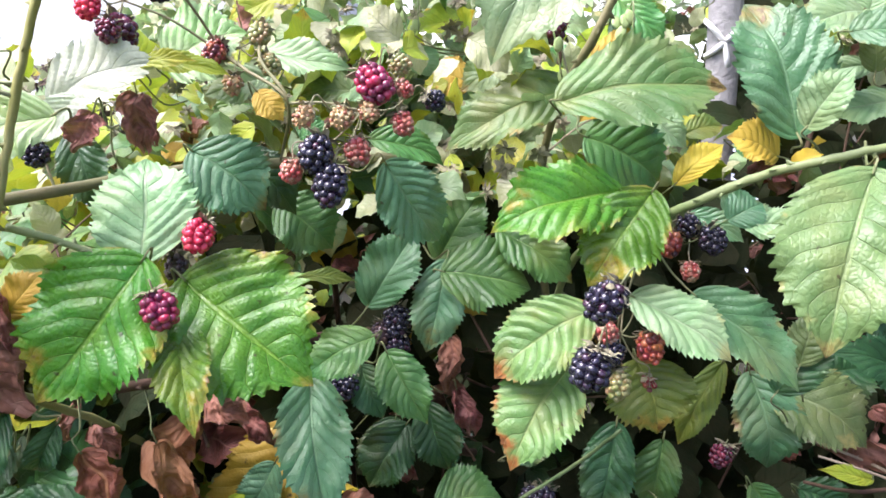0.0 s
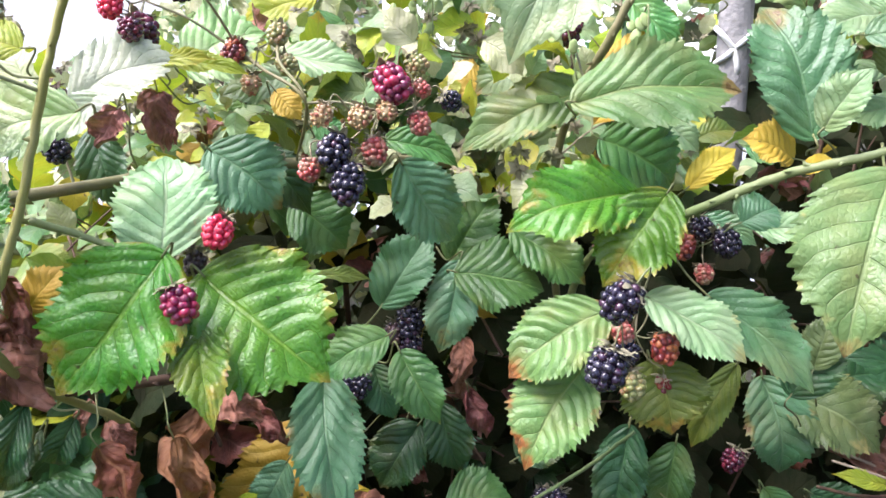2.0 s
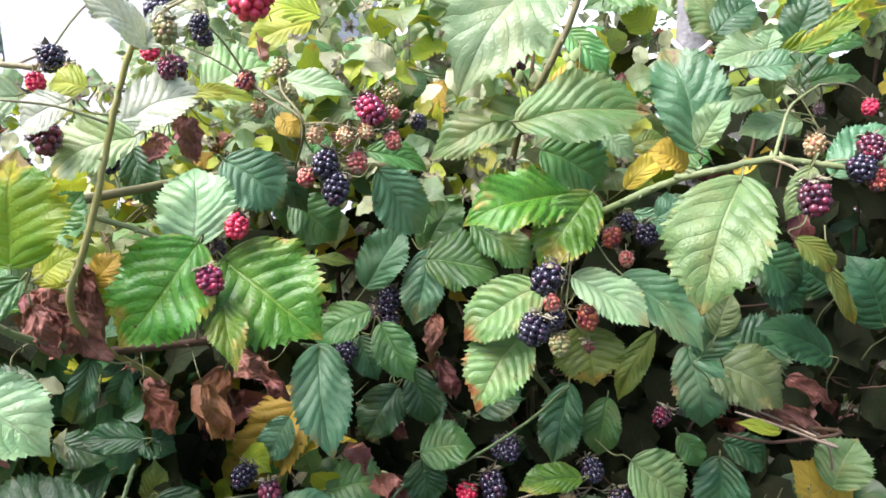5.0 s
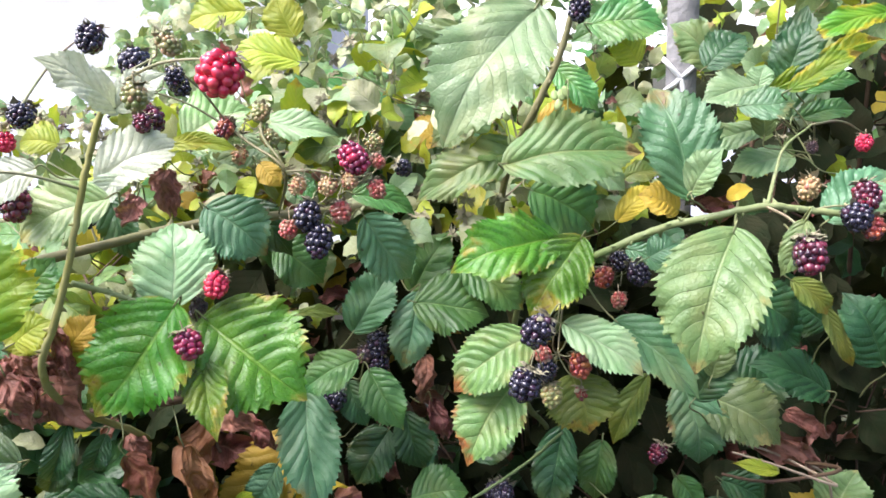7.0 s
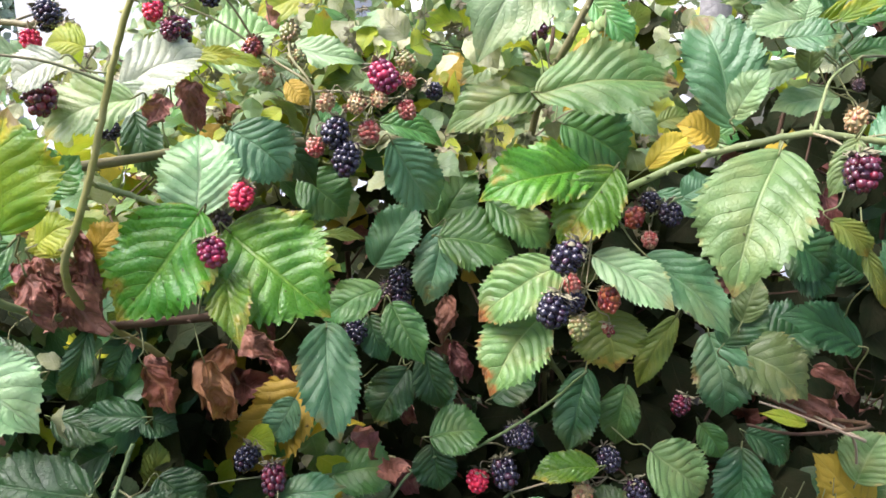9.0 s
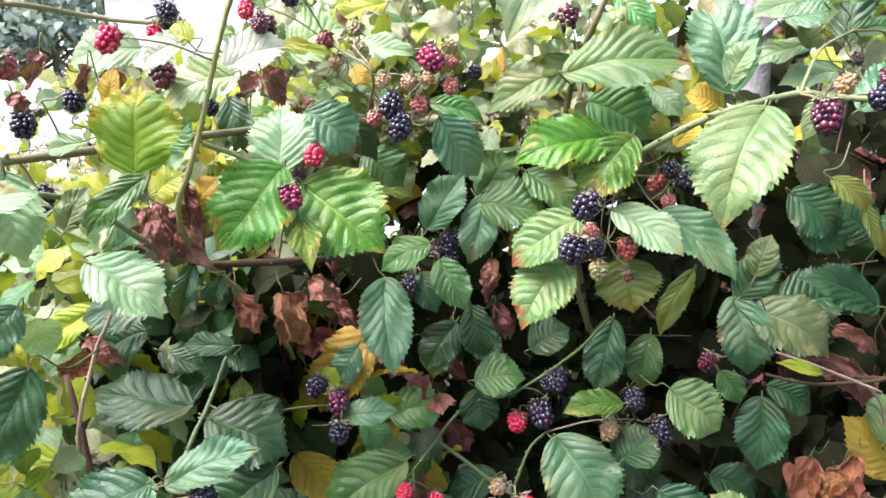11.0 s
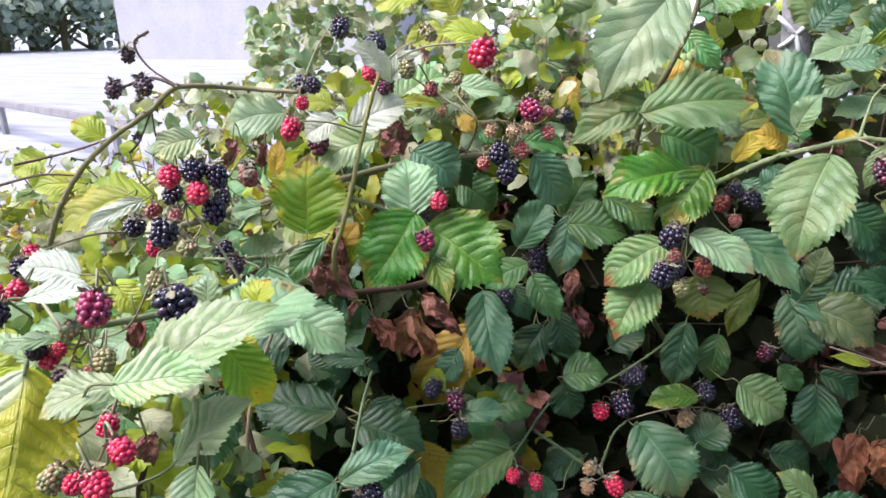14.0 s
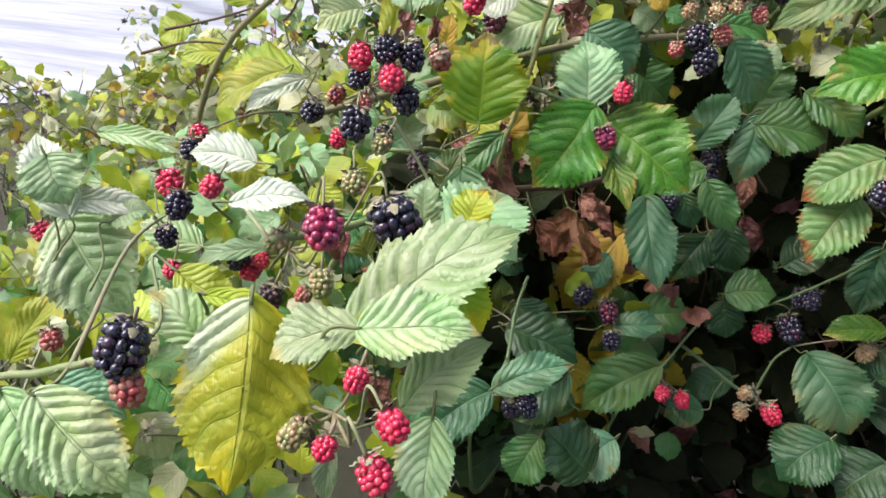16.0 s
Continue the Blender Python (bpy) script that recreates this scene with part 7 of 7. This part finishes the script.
thicket("spray_foliage", "cream", 150, 31, spray_left, (0.014, 0.036), "cream-white leaf tips over the low brambles", (0, -0.4, 0.9))
thicket("spray_foliage", "yellowgreen", 90, 32, spray_left, (0.014, 0.034), "yellow-green leaf tips over the low brambles", (0, -0.4, 0.9))
thicket("spray_foliage", "silver", 60, 33, spray_left, (0.016, 0.036), "whitish leaf tips over the low brambles", (0, -0.4, 0.9))
thicket("spray_foliage", "olive", 40, 34, spray_left, (0.014, 0.03), "olive leaf tips over the low brambles", (0, -0.4, 0.9))


def airy_top(rng):
    """Thin bright growth under the crown, behind the fruit."""
    return np.array((rng.uniform(-0.18, 0.08), rng.uniform(0.46, 0.62), rng.uniform(1.17, 1.29)))


thicket("airy_foliage", "yellowgreen", 55, 41, airy_top, (0.016, 0.036), "yellow-green leaves behind the fruit", (0, -0.5, 0.9))
thicket("airy_foliage", "cream", 60, 42, airy_top, (0.014, 0.034), "cream-white leaves behind the fruit", (0, -0.5, 0.9))
thicket("airy_foliage", "silver", 30, 43, airy_top, (0.016, 0.036), "whitish leaves behind the fruit", (0, -0.5, 0.9))


def outer_flank(rng):
    """The lit outer side of the flank, away from the path."""
    y = rng.uniform(-0.8, 1.6)
    x = 1.42 + 0.15 * math.sin(3 * y) + abs(rng.normal(0, 0.1))
    return np.array((x, y, rng.uniform(0.05, 2.3 - 0.5 * max(0.0, 0.2 - y))))


thicket("back_foliage", "green", 420, 44, outer_flank, (0.05, 0.1), "green leaves on the outer side of the bush", (0.7, 0, 0.7))
thicket("back_foliage", "dark", 280, 45, outer_flank, (0.05, 0.1), "dark green leaves on the outer side of the bush", (0.7, 0, 0.7))


def low_gap(rng):
    """Low spots where the bush is thin; cream blades here paint light gaps."""
    return np.array((rng.uniform(-0.26, 0.0), rng.uniform(0.37, 0.47), rng.uniform(0.77, 0.97)))


thicket("gap_foliage", "yellowgreen", 12, 27, low_gap, (0.02, 0.04), "yellow-green leaves where the bush is thin", (0, -0.5, 0.9))
thicket("gap_foliage", "cream", 12, 28, low_gap, (0.015, 0.03), "cream-white leaves in place of light gaps in the bush", (0, -0.5, 0.9))
thicket("gap_foliage", "dead", 24, 35, low_gap, (0.025, 0.045), "brown withered leaves where the bush is thin")
thicket("gap_foliage", "green", 26, 36, low_gap, (0.03, 0.05), "green leaves where the bush is thin")
thicket("gap_foliage", "yellow", 10, 29, low_gap, (0.03, 0.05), "yellow leaves where the bush is thin", (0, -0.6, 0.8))
# These darkened blades paint the shade beside the path.
thicket("shade_foliage", "dark", 110, 17, shade_left, (0.04, 0.065), "dark green leaves beside the path, shade in their colour")
thicket("shade_foliage", "deep", 150, 18, shade_left, (0.035, 0.06), "leaves beside the path with the deepest shade in their colour")
thicket("under_foliage", "deep", 420, 15, under, (0.04, 0.07), "leaves low in the bush, darkened in colour for the shade")
thicket("under_foliage", "dark", 50, 16, under, (0.04, 0.07), "dark green leaves low in the bush, shade in their colour")


# ---- ground, water, far shore ----
def plain(name, a, b, rough, scale, bump=0.3):
    m, nodes, links, bsdf = shader(name)
    place = nodes.new("ShaderNodeTexCoord").outputs["Object"]
    n1, n2 = noise_of(nodes, links, place, scale, 5), noise_of(nodes, links, place, scale * 14, 4)
    colour = mix_colour(nodes, links, ramp(nodes, links, n1, 0.35, 0.65), a, b)
    colour = mix_colour(nodes, links, calc(nodes, links, "MULTIPLY", n2, 0.5), colour, tuple(x * 0.6 for x in a))
    links.new(colour, bsdf.inputs["Base Color"])
    bsdf.inputs["Roughness"].default_value = rough
    bump_of(nodes, links, bsdf, n2, bump, 0.02)
    return m


def slab(name, size, at, material, kind="", label="", category="", turn=0.0):
    """A box with slightly worn edges."""
    bm = bmesh.new()
    bmesh.ops.create_cube(bm, size=1)
    bmesh.ops.scale(bm, vec=size, verts=bm.verts)
    bmesh.ops.bevel(bm, geom=bm.edges, offset=min(size) * 0.12, segments=2, affect="EDGES")
    me = bpy.data.meshes.new(name)
    bm.to_mesh(me)
    bm.free()
    ob = part(name, me, material, None, smooth=False)
    ob.matrix_basis = pose(*at, 0, 0, turn)
    return tagged(ob, label, category, kind=kind)


SOIL = plain("soil", (0.05, 0.038, 0.025), (0.035, 0.05, 0.018), 0.9, 3.0)
PALE, pale_nodes, pale_links, pale_bsdf = shader("bleached_concrete")
pale_map = pale_nodes.new("ShaderNodeMapping")
pale_map.inputs["Rotation"].default_value, pale_map.inputs["Scale"].default_value = (0, 0, radians(44)), (0.25, 2.6, 1)
pale_links.new(pale_nodes.new("ShaderNodeTexCoord").outputs["Object"], pale_map.inputs[0])
pale_noise = noise_of(pale_nodes, pale_links, pale_map.outputs[0], 1.3, 5, 0.65)
pale_links.new(mix_colour(pale_nodes, pale_links, ramp(pale_nodes, pale_links, pale_noise, 0.38, 0.62), (0.27, 0.29, 0.33), (0.44, 0.455, 0.48)), pale_bsdf.inputs["Base Color"])
pale_bsdf.inputs["Roughness"].default_value = 0.8
ground = part("ground", mesh_of("ground", [(-600, -600, 0), (600, -600, 0), (600, 900, 0), (-600, 900, 0)], [(0, 1, 2, 3)]), SOIL, None, smooth=False)
tagged(ground, "dark soil and rough grass under the brambles", "ground", kind="structure")
yard = part("pavement", mesh_of("pavement", [(3, 4.2, 0.01), (3, 400, 0.01), (-500, 400, 0.01), (-500, -30, 0.01), (-6.5, -30, 0.01), (-5.5, 2, 0.01), (-3, 4.2, 0.01)], [(0, 1, 2, 3, 4, 5, 6)]), PALE, None, smooth=False)
tagged(yard, "wide sun-bleached pale paved yard", "pavement", kind="structure")


def tree(at, height, seed, look_a, label):
    """A tapered trunk with limbs and a crown of many small clumps."""
    rng = np.random.default_rng(seed)
    root = new("tree")
    root.location = at
    tagged(root, label, "tree", "trees on the far shore")
    verts, faces = tube(curve_points([(0, 0, -0.2), (0.05 * height * rng.normal() * 0.3, 0, height * 0.45), (0, 0, height * 0.9)], 6), np.linspace(0.028, 0.006, 13) * height, 7)
    verts, faces = list(verts), list(faces)
    clumps = []
    for k in range(26):
        z = height * rng.uniform(0.04, 0.92)
        a, r = rng.uniform(0, 6.28), height * 0.3 * (1.15 - z / height) * rng.uniform(0.6, 1.3)
        end = np.array((r * math.cos(a), r * math.sin(a), z + 0.1 * r))
        tv, tf = tube(np.array([(0, 0, z - 0.25 * r), end * (0.5, 0.5, 1), end]), np.array([0.008, 0.006, 0.003]) * height, 5)
        faces += [tuple(q + len(verts) for q in f) for f in tf]
        verts += list(tv)
        clumps.append(end)
    part("trunk", mesh_of("trunk", verts, faces), BARK["olive"], root)
    v, f, w = blade(1.0, 0.7, 0.1, 0.3, seed, rows=5, cols=3, teeth=3)
    allv, allf, allw, n = [], [], [], 0
    for k in range(1700):
        c = clumps[rng.integers(len(clumps))] + rng.normal(0, 0.055 * height, 3) * (1, 1, 0.8)
        m = np.array(frame_of((0, 0, 0), Vector(rng.normal(size=3)), Vector(rng.normal(size=3) + np.array((0, 0, 1)))).to_3x3())
        allv.append((v * height * rng.uniform(0.025, 0.05)) @ m.T + c)
        allf += [tuple(q + n for q in face) for face in f]
        allw.append(w)
        n += len(v)
    part("crown", mesh_of("crown", np.concatenate(allv), allf, np.concatenate(allw)), look_a, root)
    return root


# Leaf tones with the haze of distance mixed into the colour.
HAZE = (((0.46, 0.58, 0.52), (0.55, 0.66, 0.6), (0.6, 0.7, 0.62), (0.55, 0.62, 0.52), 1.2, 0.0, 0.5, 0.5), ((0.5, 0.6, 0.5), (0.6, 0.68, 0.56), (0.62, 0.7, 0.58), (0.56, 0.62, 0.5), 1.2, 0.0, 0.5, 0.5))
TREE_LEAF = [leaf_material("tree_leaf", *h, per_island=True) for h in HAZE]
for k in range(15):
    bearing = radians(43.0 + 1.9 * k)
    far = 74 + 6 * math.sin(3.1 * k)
    tree((-far * math.sin(bearing), far * math.cos(bearing), 0), 19 + 5 * math.sin(2.3 * k), 40 + k, TREE_LEAF[k % 2], "tree beyond the yard, pale blue-green haze put into its leaf colour")


def far_hedge(rng):
    y = 3.0 + rng.normal(0, 0.28)
    x = rng.uniform(-0.72 * y, 3.4)
    y += 0.15 * math.sin(2.1 * x)
    top = float(np.interp(x / y, (-0.72, -0.6, -0.3, 0.0, 0.5), (1.25, 1.6, 1.75, 2.0, 2.4)))
    z = top - abs(rng.normal(0, 0.4))
    return np.array((x, y, z)) if z > 0.3 and math.sin(7 * x) * math.sin(9 * z + 3 * x) > -0.8 else None


# The glare that washes out the far shrubs is put into these leaf colours.
thicket("far_hedge", "pale", 1500, 31, far_hedge, (0.05, 0.1), "pale shrub leaves behind the brambles, sunlight put into their colour", (0, -0.4, 0.9))
thicket("far_hedge", "cream", 1300, 32, far_hedge, (0.05, 0.1), "shrub leaves behind the brambles, washed cream-white by painted light", (0, -0.4, 0.9))
thicket("far_hedge", "silver", 900, 33, far_hedge, (0.05, 0.1), "green shrub leaves behind the brambles, whitened by painted light", (0, -0.4, 0.9))


def grass(count, seed):
    """Rough grass on the soil round the bushes."""
    rng = np.random.default_rng(seed)
    verts, faces = [], []
    while len(faces) < count:
        c = rng.uniform((-4.8, -3.4), (4.6, 4.1))
        if c[0] < -2.9 and c[1] > 1.8 or -0.9 < c[0] < 1.3 and -0.2 < c[1] < 1.6:
            continue
        for k in range(14):
            p = np.array((*(c + rng.normal(0, 0.05, 2)), 0.0))
            lean, h = rng.normal(0, 0.04, 2), rng.uniform(0.05, 0.16)
            side = rng.normal(0, 1, 2)
            side = np.array((*(side / np.linalg.norm(side) * 0.004), 0))
            i = len(verts)
            verts += [p - side, p + side, p + np.array((*(lean * 0.4), h * 0.6)) + side * 0.7, p + np.array((*(lean * 0.4), h * 0.6)) - side * 0.7, p + np.array((*lean, h))]
            faces += [(i, i + 1, i + 2, i + 3), (i + 3, i + 2, i + 4)]
    ob = part("grass", mesh_of("grass", verts, faces), GRASS, None)
    return tagged(ob, "rough green grass on the soil", "grass", kind="stuff")


GRASS = plain("grass_blade", (0.07, 0.13, 0.025), (0.12, 0.17, 0.04), 0.6, 5.0)
grass(60000, 81)
WOOD = plain("weathered_wood", (0.3, 0.29, 0.28), (0.42, 0.41, 0.4), 0.8, 6.0)


# ---- overcast brightness round the horizon ----
def cloud_bank():
    m, nodes, links, bsdf = shader("bright_cloud")
    glow = nodes.new("ShaderNodeEmission")
    glow.inputs[0].default_value, glow.inputs[1].default_value = (0.93, 0.97, 1.0, 1), CLOUD
    links.new(glow.outputs[0], nodes["Material Output"].inputs[0])
    verts, faces = [], []
    for k in range(25):
        a = radians(-100 + 8 * k)
        verts += [(420 * math.sin(a), 420 * math.cos(a), -2), (420 * math.sin(a), 420 * math.cos(a), 95)]
    faces = [(2 * k, 2 * k + 1, 2 * k + 3, 2 * k + 2) for k in range(24)]
    return tagged(part("backdrop", mesh_of("backdrop", verts, faces), m, None), "bright white overcast sky near the horizon", "sky", kind="structure")


cloud_bank()


# ---- twigs and spent flowers among the leaves ----
def twigs(name, material, count, seed, place_of, reach, radius, label):
    rng = np.random.default_rng(seed)
    verts, faces, n = [], [], 0
    made = 0
    while made < count:
        p = place_of(rng)
        if p is None:
            continue
        made += 1
        way = rng.normal(size=3) * (1, 0.7, 0.9)
        way = way / np.linalg.norm(way) * rng.uniform(*reach)
        if any(abs(q[0] - 0.09 - 0.195 * q[1]) < 0.06 and q[1] < 1.16 and q[2] > 1.17 for q in (p - way / 2, p, p + way / 2)):
            continue  # the stake stands free here
        bow = rng.normal(0, 0.12, 3) * np.linalg.norm(way)
        pts = curve_points([p - way / 2, p + bow, p + way / 2], 5)
        v, f = tube(pts, np.linspace(radius, radius * 0.6, len(pts)), 5)
        verts.append(v)
        faces += [tuple(q + n for q in g) for g in f]
        n += len(v)
    ob = part(name, mesh_of(name, np.concatenate(verts), faces), material, None)
    return tagged(ob, label, "twigs", kind="stuff")


twigs("inner_twigs", BARK["brown"], 420, 61, deep_right, (0.06, 0.2), 0.0016, "tangle of brown twigs inside the bush")
twigs("top_twigs", BARK["olive"], 150, 62, crown_top, (0.04, 0.12), 0.0009, "thin olive twigs on top of the bush")
twigs("low_twigs", BARK["brown"], 420, 63, low_left, (0.04, 0.12), 0.001, "thin brown twigs of the low brambles")
twigs("side_twigs", BARK["olive"], 130, 64, near_left, (0.04, 0.1), 0.0008, "light green shoots beside the path")


def spent(name, count, seed, place_of, label, material=SEPAL):
    """Dry star-shaped sepals left after the fruit."""
    rng = np.random.default_rng(seed)
    src = [(np.array([v.co[:] for v in me.vertices]), [tuple(q.vertices) for q in me.polygons]) for me in CALYX_SHAPES]
    verts, faces, n, made = [], [], 0, 0
    while made < count:
        p = place_of(rng)
        if p is None:
            continue
        made += 1
        v, f = src[made % 4]
        m = np.array(Vector(rng.normal(size=3) + np.array((0, -0.8, 0.8))).to_track_quat("Z", "Y").to_matrix())
        verts.append((v * rng.uniform(0.011, 0.019)) @ m.T + p)
        faces += [tuple(q + n for q in g) for g in f]
        n += len(v)
    ob = part(name, mesh_of(name, np.concatenate(verts), faces), material, None)
    return tagged(ob, label, "sepals", kind="stuff")


spent("spent_flowers", 260, 71, crown_top, "dry star-shaped sepals on top of the bush")
spent("spent_flowers", 150, 72, low_left, "dry star-shaped sepals among the low brambles")
spent("spent_flowers", 260, 74, low_left, "dark withered sepals among the low brambles", WITHERED)
spent("spent_flowers", 60, 77, airy_top, "dry star-shaped sepals behind the fruit")
spent("spent_flowers", 110, 75, spray_left, "dry star-shaped sepals over the low brambles")
spent("spent_flowers", 50, 76, spray_left, "dark withered sepals over the low brambles", WITHERED)
spent("spent_flowers", 40, 73, near_left, "dry star-shaped sepals beside the path")


# ---- stake with a white tie ----
def stake(foot, top, tie_at):
    root = new("garden_stake")
    root.location = foot
    tagged(root, "weathered grey wooden stake with a white string tie", "stake")
    a, b = np.zeros(3), np.array(top) - np.array(foot)
    pts = np.linspace(a, b, 9)
    verts, faces = tube(pts, np.full(9, 0.024) + 0.0012 * np.sin(np.arange(9) * 2.1), 12)
    part("post", mesh_of("post", verts, faces), WOOD, root)
    c = np.array(tie_at) - np.array(foot)
    m, nodes, links, bsdf = shader("white_string")
    bsdf.inputs["Base Color"].default_value, bsdf.inputs["Roughness"].default_value = (0.8, 0.8, 0.78, 1), 0.8
    for k, (dx, dz) in enumerate(((-0.034, 0.034), (0.036, 0.036), (0.012, -0.045), (-0.02, -0.02))):
        run = curve_points([c + (0, -0.029, 0), c + (dx * 0.6, -0.031, dz * 0.6), c + (dx, -0.012, dz)], 5)
        v, f = tube(run, np.full(len(run), 0.0042), 6)
        part("tie", mesh_of("tie", v, f), m, root, "white string")
    return root


stake((0.372, 1.140, -0.05), (0.232, 1.100, 1.9), (0.272, 1.120, 1.302))


# ---- seed sprays ----
PODS = bark("pale_pod", (0.3, 0.42, 0.14), (0.42, 0.52, 0.22), 0.5)


def seed_spray(start, end, count, seed):
    rng = np.random.default_rng(seed)
    root = new("seed_spray")
    root.location = start
    tagged(root, "hanging spray of small pale green seed pods", "seed spray", "seed sprays")
    way = curve_points([(0, 0, 0), (np.array(end) - np.array(start)) * 0.5 + (0, 0, 0.02), np.array(end) - np.array(start)], 8)
    v, f = tube(way, np.full(len(way), 0.0006), 5)
    part("stem", mesh_of("stem", v, f), BARK["lime"], root)
    sv, sf = sphere(2)
    pod = mesh_of("pod", sv * np.array([0.0034, 0.0012, 0.0048]), sf)
    for k in range(count):
        p = way[int((k + 0.5) / count * (len(way) - 1))] + np.array([rng.normal(0, 0.005), rng.normal(0, 0.003), -0.009])
        ob = part("pod", pod, PODS, root)
        ob.matrix_basis = pose(*p, rng.normal(0, 15), rng.normal(0, 15), rng.uniform(-40, 40))
    return root


IRON = plain("dark_iron", (0.05, 0.05, 0.055), (0.09, 0.085, 0.08), 0.6, 9.0)


def trough(at, high):
    """A dark tub on a foot: a hollow shell wider at the rim."""
    rings = [(0.2, 0), (0.2, 0.2 * high), (0.24, 0.3 * high), (0.32, 0.6 * high), (0.38, high), (0.35, high), (0.28, 0.62 * high), (0.0, 0.5 * high)]
    verts = [(r * math.cos(a), 0.6 * r * math.sin(a), z) for r, z in rings for a in np.linspace(0, 2 * math.pi, 20, endpoint=False)]
    faces = [(i * 20 + k, i * 20 + (k + 1) % 20, (i + 1) * 20 + (k + 1) % 20, (i + 1) * 20 + k) for i in range(len(rings) - 1) for k in range(20)]
    ob = part("trough", mesh_of("trough", verts, faces), IRON, None)
    ob.location = at
    return tagged(ob, "dark iron trough standing under the beam", "trough")


seed_spray((-0.111, 0.570, 1.362), (-0.074, 0.568, 1.328), 7, 80)
seed_spray((-0.075, 0.574, 1.352), (-0.029, 0.580, 1.343), 7, 81)
seed_spray((-0.056, 0.581, 1.363), (-0.046, 0.562, 1.288), 7, 82)
seed_spray((-0.079, 0.585, 1.318), (-0.056, 0.578, 1.277), 7, 83)
seed_spray((0.107, 0.490, 1.304), (0.111, 0.480, 1.266), 7, 84)
seed_spray((0.048, 0.475, 1.290), (0.069, 0.471, 1.261), 7, 85)



def house(at, turn):
    """A plain rendered house beyond the yard: solid walls under a gable roof."""
    root = new("house")
    root.matrix_basis = pose(*at, 0, 0, turn)
    tagged(root, "plain white rendered house beyond the yard", "house")
    w, d, h, top = 9.0, 3.5, 5.2, 7.4
    verts = [(-w, -d, 0), (w, -d, 0), (w, d, 0), (-w, d, 0), (-w, -d, h), (w, -d, h), (w, d, h), (-w, d, h), (-w, 0, top), (w, 0, top)]
    part("wall", mesh_of("wall", verts, [(0, 1, 5, 4), (1, 2, 6, 9, 5), (2, 3, 7, 6), (3, 0, 4, 8, 7)]), RENDER_COAT, root, smooth=False)
    for y in (-1, 1):
        a, b = np.array((0, y * (d + 0.4), h - 0.22)), np.array((0, 0, top + 0.04))
        slope = [a + (-w - 0.3, 0, 0), a + (w + 0.3, 0, 0), b + (w + 0.3, 0, 0), b + (-w - 0.3, 0, 0)]
        part("roof", mesh_of("roof", slope + [q + np.array((0, 0, 0.16)) for q in slope], [(0, 1, 2, 3), (7, 6, 5, 4), (0, 4, 5, 1), (1, 5, 6, 2), (2, 6, 7, 3), (3, 7, 4, 0)]), WOOD, root, "grey roof", smooth=False)
    return root


RENDER_COAT = plain("white_render", (0.5, 0.5, 0.5), (0.58, 0.58, 0.57), 0.85, 0.6, 0.1)
house((-19.7, 32.3, 0), -14)

# weathered beam over the yard and the dark trough under its end
beam = slab("beam", (5.6, 0.14, 0.09), (-7.76, 6.47, 0.45), WOOD, label="long weathered grey wooden beam above the yard", category="beam")
beam.matrix_basis = pose(-7.76, 6.47, 0.45, 0, 0, -22.5)
slab("beam_post", (0.07, 0.07, 0.42), (-8.9, 6.94, 0.2), WOOD, label="short grey wooden post under the beam", category="post")
slab("beam_post", (0.07, 0.07, 0.42), (-5.6, 5.575, 0.2), WOOD, label="short grey wooden post under the beam", category="post")
trough((-9.72, 7.2, 0.0), 0.34)
